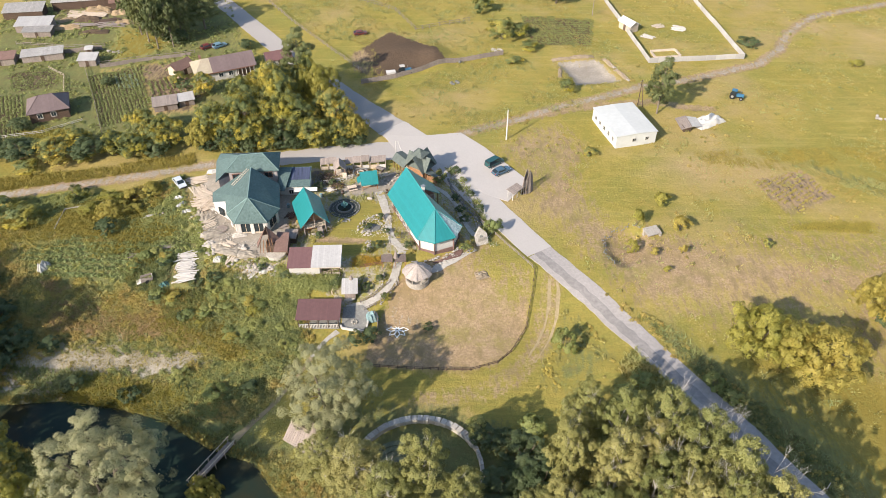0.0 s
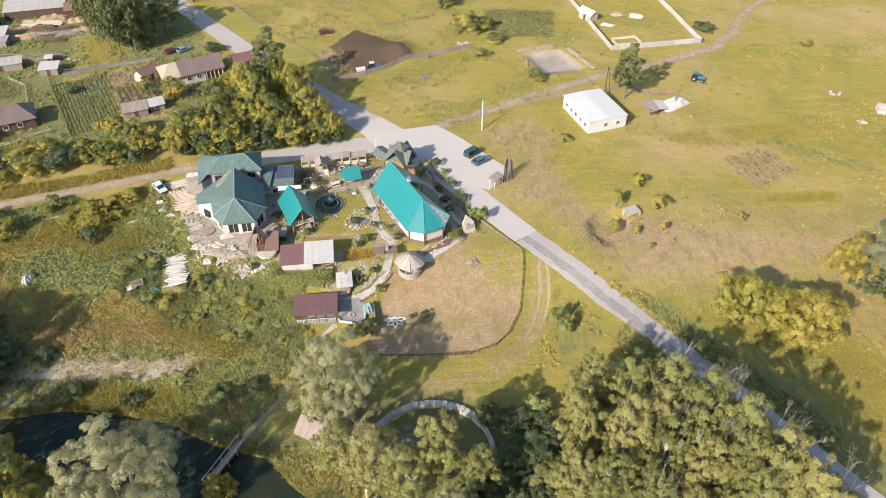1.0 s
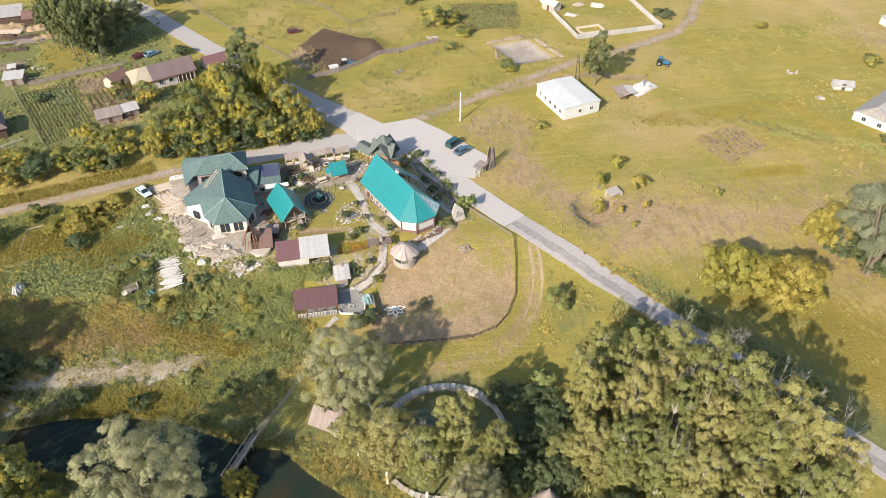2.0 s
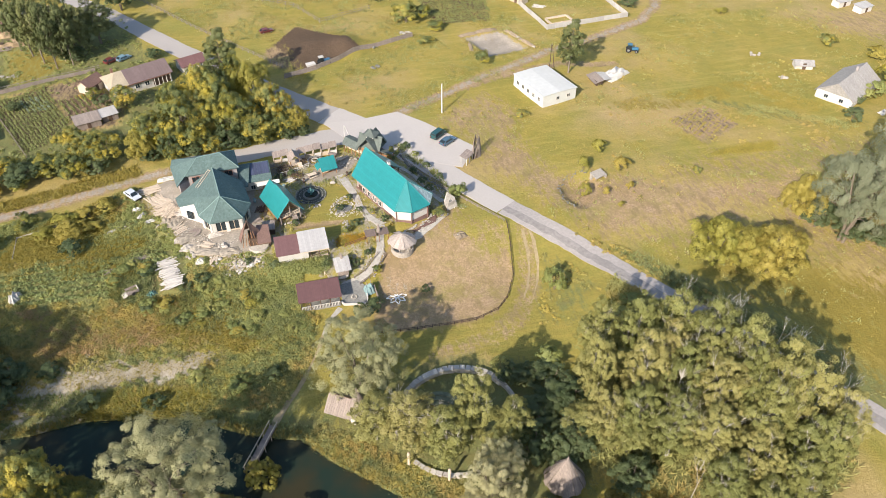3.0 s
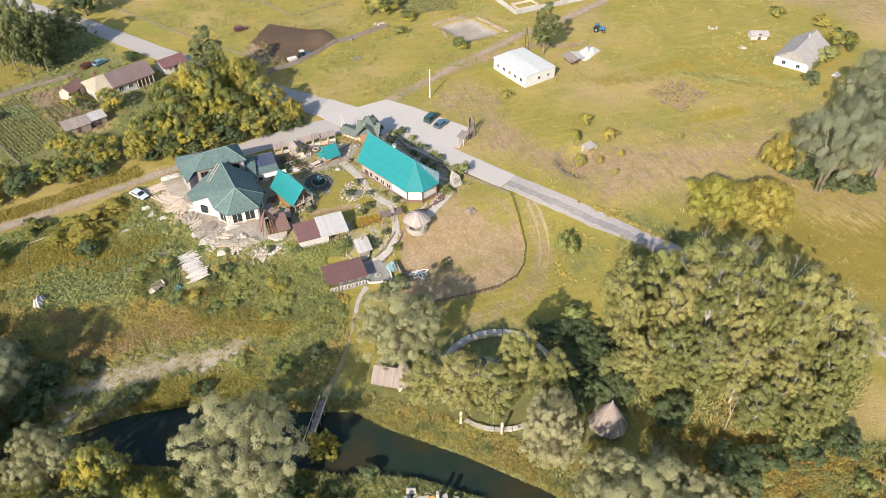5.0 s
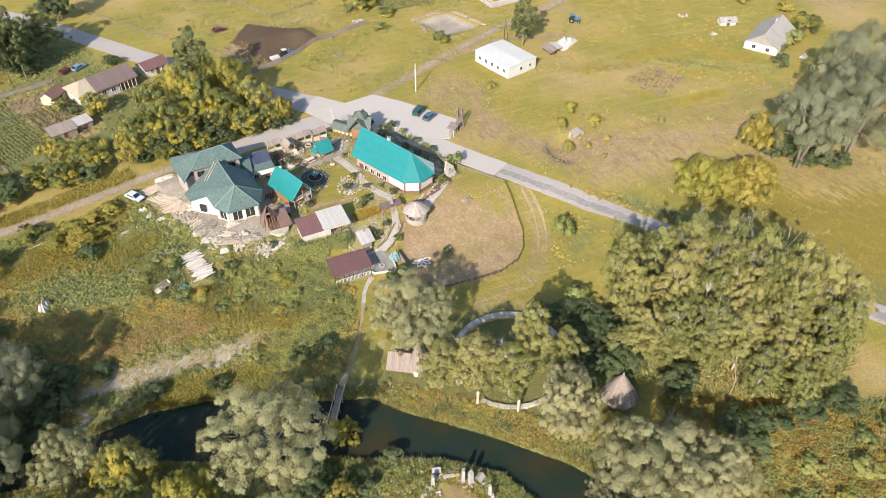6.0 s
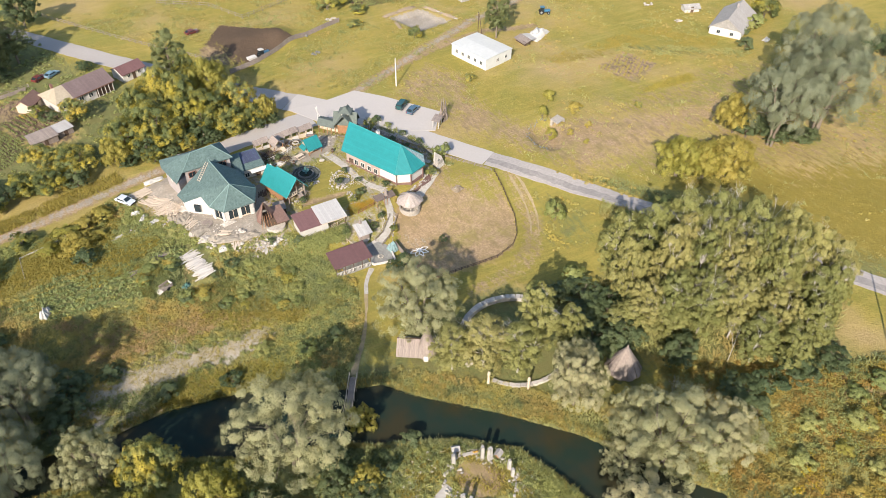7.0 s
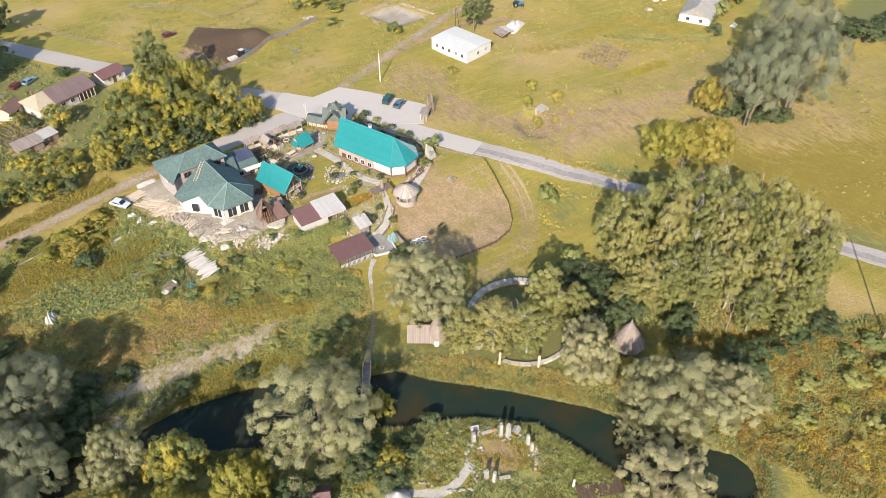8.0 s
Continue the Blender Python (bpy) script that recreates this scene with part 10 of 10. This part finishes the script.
clumps("herbs", "herb clumps on the south bank", strewn([(-100, 60), (-67, 62), (-52, 58), (-34, 53), (-24, 49), (-14, 42), (-12, 26), (-30, 20), (-70, 30)], 1500, 95, avoid=(STONE_GARDEN, STONE_WALK)), 0.6, L_HERB_GREEN, 96)
clumps("herbs", "low flowering clumps in the courtyard", strewn(COURT, 420, 97, avoid=(BUILD_SITE, INNER_LAWN, PLAZA), keep=patchy(0.7, 0.5, 3.0)), 0.4, L_HERB, 98, 36, 0.12)
clumps("herbs", "golden herb clumps beside the dirt track", strewn(GOLD_NW, 700, 99), 0.5, L_GOLDWEED, 100)
clumps("herbs", "weedy clumps in the village gardens", strewn(VILLAGE, 500, 101, avoid=PLOTS, keep=patchy(0.2, 0.2, 1.4)), 0.6, L_HERB_GREEN, 102)
clumps("herbs", "olive clumps scattered over the meadow", strewn(EAST, 1300, 103, avoid=(SOIL, BASIN, LAWN), keep=patchy(0.13, 0.8, 2.4)), 0.45, L_HERB, 104, 34)


L_CROP = leafage("crop_leaves", ((0.14, 0.175, 0.06), (0.34, 0.35, 0.12), (0.23, 0.25, 0.085)), 0.6, 0.3, hue=0.0, val=0.0)
L_MAIZE = leafage("maize_leaves", ((0.135, 0.18, 0.068), (0.34, 0.375, 0.145), (0.24, 0.27, 0.098)), 0.6, 0.3, hue=0.0, val=0.0)
L_CABBAGE = leafage("cabbage_leaves", ((0.17, 0.22, 0.15), (0.32, 0.36, 0.27), (0.24, 0.29, 0.2)), 0.6, 0.2, hue=0.0, val=0.0)


def crop_rows(label, poly, rz, gap, seed, mat, h=0.17, w=0.42, step=0.5, miss=0.12):
    rng = np.random.default_rng(seed)
    c, s = math.cos(radians(rz)), math.sin(radians(rz))
    P = np.array(poly)
    u, v = P[:, 0] * c + P[:, 1] * s, -P[:, 0] * s + P[:, 1] * c
    uu, vv = np.meshgrid(np.arange(u.min(), u.max(), step), np.arange(v.min(), v.max(), gap))
    uu, vv = uu.ravel() + rng.normal(size=uu.size) * 0.1, vv.ravel() + rng.normal(size=uu.size) * 0.06
    x, y = uu * c - vv * s, uu * s + vv * c
    ok = (inside(x, y, poly) > 0) & (rng.random(len(x)) > miss) & clear(x, y)
    pts = np.c_[x[ok], y[ok], np.zeros(ok.sum())]
    return clumps("crop_rows", label, pts, w, mat, seed, 16, h, "crops", 0.9)


for poly, rz, gap, mat, lab in (([(-99.7, 188), (-86.3, 194), (-75.4, 167.2), (-87, 160.3)], -64, 0.92, L_CROP, "leafy green vegetable rows"), ([(-124, 176), (-112.8, 177.7), (-104.2, 156.5), (-114, 155)], -64, 0.92, L_CROP, "dark green potato rows"),
                                ([(-122.5, 190), (-110.1, 192.8), (-104.8, 182.1), (-116.5, 178.8)], 18, 1.3, L_CROP, "sparse vegetable rows in dark soil"), ([(25, 229), (48, 226), (44.5, 206.5), (25.5, 208)], 0, 1.4, L_CROP, "green potato rows in a field plot"),
                                ([(70.5, 138), (83.8, 142), (88.3, 134.8), (77, 124.6)], 38, 1.25, L_STRAW, "thin vegetable rows in a meadow plot"), ([(-83, 185), (-75, 188), (-69, 176), (-75, 172)], -64, 1.4, L_CROP, "thin vegetable rows beside a shack")):
    thin = poly[0][0] == 70.5
    crop_rows(lab, poly, rz, gap, int(abs(poly[0][0]) * 3), mat, w=0.3 if thin else 0.42, miss=0.5 if thin else 0.1 if gap < 1.3 else 0.2)
crop_rows("tall green maize rows on the slope", [(-76, 118), (-52, 115.4), (-54, 108), (-60, 104.6), (-78, 106), (-86, 112)], -2, 1.75, 301, L_MAIZE, 0.22, 0.62, 0.5)
crop_rows("yellow-green bean rows on the slope", [(-71, 122.5), (-56, 122), (-51, 117), (-53, 116), (-74, 119)], -2, 1.5, 302, L_CROP, 0.18, 0.5, 0.5)
crop_rows("yellow flowering rows beside the shack", [(-77.5, 187), (-73, 189), (-72.2, 187), (-76.6, 185)], -64, 0.9, 303, L_ORANGE, 0.16, 0.3, 0.4)

crop_rows("grey-green cabbage rows", [(-92, 189), (-86, 190), (-83, 182), (-89, 180)], -64, 1.2, 304, L_CABBAGE, 0.2, 0.42, 0.8)
clumps("herbs", "tall weeds against the long shed", strewn([(-31.5, 103.0), (-20.5, 103.0), (-20.5, 105.4), (-31.5, 105.4)], 150, 121), 1.25, L_HERB_GREEN, 122, 80, 0.16, "weeds", 0.9)
clumps("herbs", "tall weeds below the rubble of the building site", strewn([(-48, 106.5), (-36, 104.5), (-31, 104.5), (-32, 107), (-37, 107.2), (-47, 109.5)], 190, 123), 0.7, L_HERB, 124, 50)
clumps("herbs", "roadside herb clumps along the asphalt", strewn([(30, 103), (38, 90), (50, 71), (60, 55), (63, 56), (54, 73), (42, 92), (34, 103)], 260, 127), 0.4, L_HERB, 128)
clumps("herbs", "herb clumps on the green verge", strewn(GREEN_E, 160, 129, keep=patchy(0.5, 0.2, 0.9)), 0.3, L_HERB, 130)
clumps("flowers", "white flower clumps round the standing stones", strewn([(-38, 49), (-24, 51), (-17, 45), (-16.5, 37), (-20.5, 35), (-19.5, 42), (-26, 47.8), (-34, 44)], 160, 131), 0.3, L_BLOOM, 132, 12, 0.1, "flowers")
crop_rows("thin grey-green rows in a narrow meadow bed", [(88.6, 133.6), (93.8, 136.0), (95.6, 133.4), (90.2, 130.8)], 38, 1.5, 305, L_STRAW, 0.14, 0.3, 0.6)
clumps("herbs", "dark garden greens in the village", strewn(VILLAGE, 1500, 141, avoid=PLOTS, keep=patchy(0.25, -0.3, 3.4)), 0.6, L_HERB_GREEN, 142, 30)
blades("weeds", "golden grass below the village plots", strewn([(-101, 162), (-88, 158), (-84, 152), (-96, 152), (-106, 158)], 900, 143), 0.5, 0.2, L_GOLDWEED, 144, 6)
clumps("herbs", "dark herbs in the western meadow", strewn([(-108, 127), (-84, 120), (-72, 118), (-62, 122), (-60, 130), (-72, 133), (-100, 131)], 700, 145, keep=patchy(0.2, 0.2, 4.4)), 0.6, L_HERB_GREEN, 146)
clumps("herbs", "weeds between the track and the building site", strewn([(-68, 133), (-60, 140), (-57, 131), (-54, 121), (-63, 120)], 420, 151), 0.55, L_HERB_GREEN, 152)
clumps("herbs", "golden weeds beside the parked car", strewn([(-72, 133), (-62, 139), (-60, 133), (-68, 126)], 220, 153), 0.5, L_HERB, 154)
clumps("flowers", "bright yellow flower clumps east of the pond", strewn([(14, 16), (30, 24), (44, 16), (40, 0), (16, 2)], 260, 155, keep=patchy(0.35, 0.3, 2.9)), 0.5, L_YELLOWBLOOM, 156, 34, 0.13, "flowers")
clumps("herbs", "rust-red dock clumps near the power pole", strewn([(38, 30), (50, 26), (52, 14), (40, 10), (34, 18)], 60, 157, keep=patchy(0.4, 0.1, 1.9)), 0.5, L_DOCK, 158, 34, 0.14)
NORTH_BANK = [(-30, 66.6), (-25, 62), (-15, 52.6), (-5.6, 42.6), (-2, 45), (-8, 53.5), (-18, 61), (-26, 68)]
clumps("herbs", "golden-green herbs along the north bank", strewn(NORTH_BANK, 420, 161), 0.5, L_HERB, 162, 42, 0.14)
clumps("herbs", "green herbs along the north bank", strewn(NORTH_BANK, 150, 163, keep=patchy(0.4, 0.2, 0.6)), 0.6, L_HERB_GREEN, 164, 42, 0.15)
clumps("herbs", "dark green herbs round the standing stones", strewn([(-44, 50), (-30, 53), (-18, 46), (-14, 38), (-13, 30), (-18, 31), (-19, 40), (-24, 48), (-34, 47), (-42, 44)], 420, 165, avoid=(STONE_WALK,)), 0.6, L_HERB_GREEN, 166, 42, 0.15)
blades("reeds", "dry reeds and sedge along the water line", strewn(SHORE, 2400, 171, keep=lambda x, y: inside(x, y, POND) > -1.5), 0.55, 0.16, L_STRAW, 172, 7, 0.6, 0.25, "reeds")
blades("reeds", "green sedge along the water line", strewn(SHORE, 3200, 173, keep=lambda x, y: inside(x, y, POND) > -2.6), 0.5, 0.18, L_WEED_DARK, 174, 7, 0.7, 0.3, "reeds")


# ---- beds and walks east of the hall, lower garden ----
ribbon("path", [(-3.0, 136.6), (-0.6, 134.6), (2.0, 131.6), (2.8, 128.4), (3.4, 125.2), (5.2, 121.4), (6.6, 118.2)], (1.0, 1.1, 1.1, 1.0, 1.0, 1.1, 1.3), M_WALK, "narrow pale stone path behind the hall", 0.10, "path", ragged=0.2, seed=21)
ribbon("path", [(-2.4, 107.6), (0.6, 109.2), (3.6, 111.6), (6.4, 114.2)], (1.2, 1.4, 1.4, 1.2), M_WALK, "pale stone steps round the hall's end", 0.12, "path", ragged=0.25, seed=22)
solid("earth_mound", drape(2.6, 2.2, 0.45, 401), M_CLAY, "small mound of pale pinkish earth on the lawn", "earth mound", at(7.6, 106.9, 20))
fence([(-8.6, 104.6), (-11.9, 100.4), (-15.0, 98.6)], 0.85, 1.2, M_WOOD_GREY, "grey handrail along the garden steps", rails=2, seed=31, name="handrail")
fence([(-10.2, 105.2), (-13.4, 101.6), (-15.8, 100.4)], 0.85, 1.2, M_WOOD_GREY, "weathered handrail beside the garden steps", rails=2, seed=32, name="handrail")
for x, y, c in ((159.6, 190.4, 10), (163.4, 184.8, 14)):
    shed("white-walled hut far across the meadow", at(x, y, c), 2.6, 1.5, 1.9, 2.3, M_WHITE, M_SLATE_GREY, group="far huts")
fence([(1.4, 136.4), (5.2, 128.6), (9.2, 121.2), (13.6, 114.6), (17.8, 108.6)], 0.7, 1.6, M_WOOD_GREY, "low grey rail fence between garden and road", rails=2, seed=33)
for i, (x, y, lx, ly, hz, rz) in enumerate(((-49.6, 124.4, 4.2, 2.6, 0.5, 60), (-47.2, 118.8, 4.6, 2.8, 0.45, 20), (-43.4, 113.6, 5.0, 2.6, 0.4, -15), (-39.2, 112.4, 4.0, 2.2, 0.5, 10), (-51.8, 126.2, 3.0, 2.0, 0.45, 80), (-45.2, 115.6, 3.4, 2.0, 0.5, 40))):
    solid("earth_mound", drape(lx, ly, hz, 500 + i), M_SPOIL, "trodden heap of grey-brown builder's earth", "heap", at(x, y, rz), "builder's heaps")
for x, y, n, rx, ry, sz, sd in ((-42.6, 111.4, 22, 2.4, 1.0, 0.55, 171), (-36.4, 108.4, 20, 2.0, 1.2, 0.75, 172), (-48.4, 121.0, 18, 1.6, 1.4, 0.5, 173), (-33.0, 107.4, 10, 1.4, 0.6, 0.8, 174)):
    stone_heap(x, y, n, rx, ry, sz, sd, label="loose pale rubble of the building site")
for i, (x, y, lx, ly, hz, rz, mt, lab) in enumerate(((-118, 219.5, 10, 3.0, 1.1, 8, M_CHAFF, "long tan heap of straw beside a byre"), (-108, 216.5, 9, 2.6, 0.9, 10, M_SOILBED, "dark heap of manure by the lane"), (-100, 224, 8, 3.0, 1.0, 12, M_CHAFF, "low heap of wood chips"), (-113, 226, 8, 3.6, 1.2, 0, M_SOILBED, "dark earth heap in the farmyard"))):
    solid("farm_mound", drape(lx, ly, hz, 600 + i), mt, lab, "heap", at(x, y, rz), "farmyard heaps")
board_stack(-104, 222, 10, 24, 9.0, 3.4, M_WOOD_GREY, 181, "grey sawn slabs dropped in the farmyard", 0.4)
board_stack(-112, 229.5, 4, 26, 8.0, 3.2, M_WOOD_PALE, 182, "pale poles stacked by the timber heap", 0.35)
shed("dark slate-roofed farm shed by the timber yard", at(-134, 229, 8), 6.0, 2.6, 2.4, 3.4, M_WOOD_DARK, M_SLATE_OLD)
fence([(-128, 208), (-112, 206), (-101, 206.6)], 1.0, 2.2, M_WOOD_GREY, "grey pole fence along the village lane", rails=2, seed=41)
fence([(-97.5, 193), (-86, 197.4), (-74, 201)], 1.1, 1.4, M_WOOD_GREY, "tight grey paling fence behind the plot", boards=0.2, seed=42)


box = thing("handcart", "weathered grey box handcart standing in weeds", "cart", at(-57.9, 105.4, 25))
part("floor", Geo().box(-1.1, 1.1, -0.7, 0.7, 0.45, 0.55), M_WOOD_GREY, box)
for s in (-1, 1):
    part("side_board", Geo().box(-1.1, 1.1, s * 0.7 - 0.05, s * 0.7 + 0.05, 0.5, 1.15), M_WOOD_GREY, box)
    part("wheel", Geo().rod((0, s * 0.82, 0.42), (0, s * 0.92, 0.42), 0.42, 0.42, 12), M_RUBBER, box)
part("end_board", Geo().box(1.05, 1.15, -0.65, 0.65, 0.5, 1.2), M_BOARD, box)
part("tailboard", Geo().slab([(-1.1, -0.7, 0.5), (-2.0, -0.7, 0.3), (-2.0, 0.7, 0.3), (-1.1, 0.7, 0.5)], 0.06), M_BOARD, box)


def shrine(x, y, rz, roof_mat, label):
    ob = thing("garden_shrine", label, "shrine", at(x, y, rz), "garden shrines")
    part("wall", Geo().box(-0.45, 0.45, -0.3, 0.3, -0.2, 0.9), M_WOOD, ob)
    gable_roof(ob, roof_mat, -0.7, 0.7, -0.6, 0.6, 0.85, 1.4, t=0.06, axis="x")


shrine(-25.6, 48.0, -20, M_SLATE_OLD, "tiny timber shrine with a grey gabled roof")
shrine(-20.0, 44.0, 30, M_SLATE_PALE, "tiny shrine with a bleached gabled roof")
lat = thing("flower_trough", "orange flower trough before a stone seat", "flower trough", at(-23.0, 46.2, -12))
part("box", Geo().box(-0.7, 0.7, -0.2, 0.2, -0.1, 0.4), M_WOOD_GREY, lat)
part("blossom", Geo().rock((-0.3, 0, 0.45), (0.7, 0.4, 0.4), 61).rock((0.3, 0, 0.45), (0.7, 0.4, 0.4), 62), M_MARIGOLD, lat)
GOLD_BED = [(-34.5, 49.8), (-29.5, 50.6), (-28.6, 46.6), (-30.6, 44.4), (-33.6, 45.2)]
blades("weeds", "golden grass in the garden of standing stones", strewn(GOLD_BED, 420, 191), 0.35, 0.18, L_GOLDWEED, 192, 7)
clumps("herbs", "green weeds round the building site", strewn([(-56, 128), (-52.5, 118), (-48, 111), (-38, 107), (-30, 107.5), (-32, 111), (-41, 109.8), (-46.5, 113), (-50, 118.5), (-53, 128)], 260, 193), 0.6, L_HERB_GREEN, 194, 46)
hut = thing("hut", "low conical garden hut with a pale grey roof", "hut", at(-42.6, 43.4, 0))
part("roof", Geo().lathe([(2.0, 1.1), (1.0, 2.0), (0.05, 3.1)], n=14), M_SLATE_OLD, hut)
part("wall", Geo().lathe([(1.6, -0.3), (1.6, 1.3)], n=14), M_WOOD_GREY, hut)
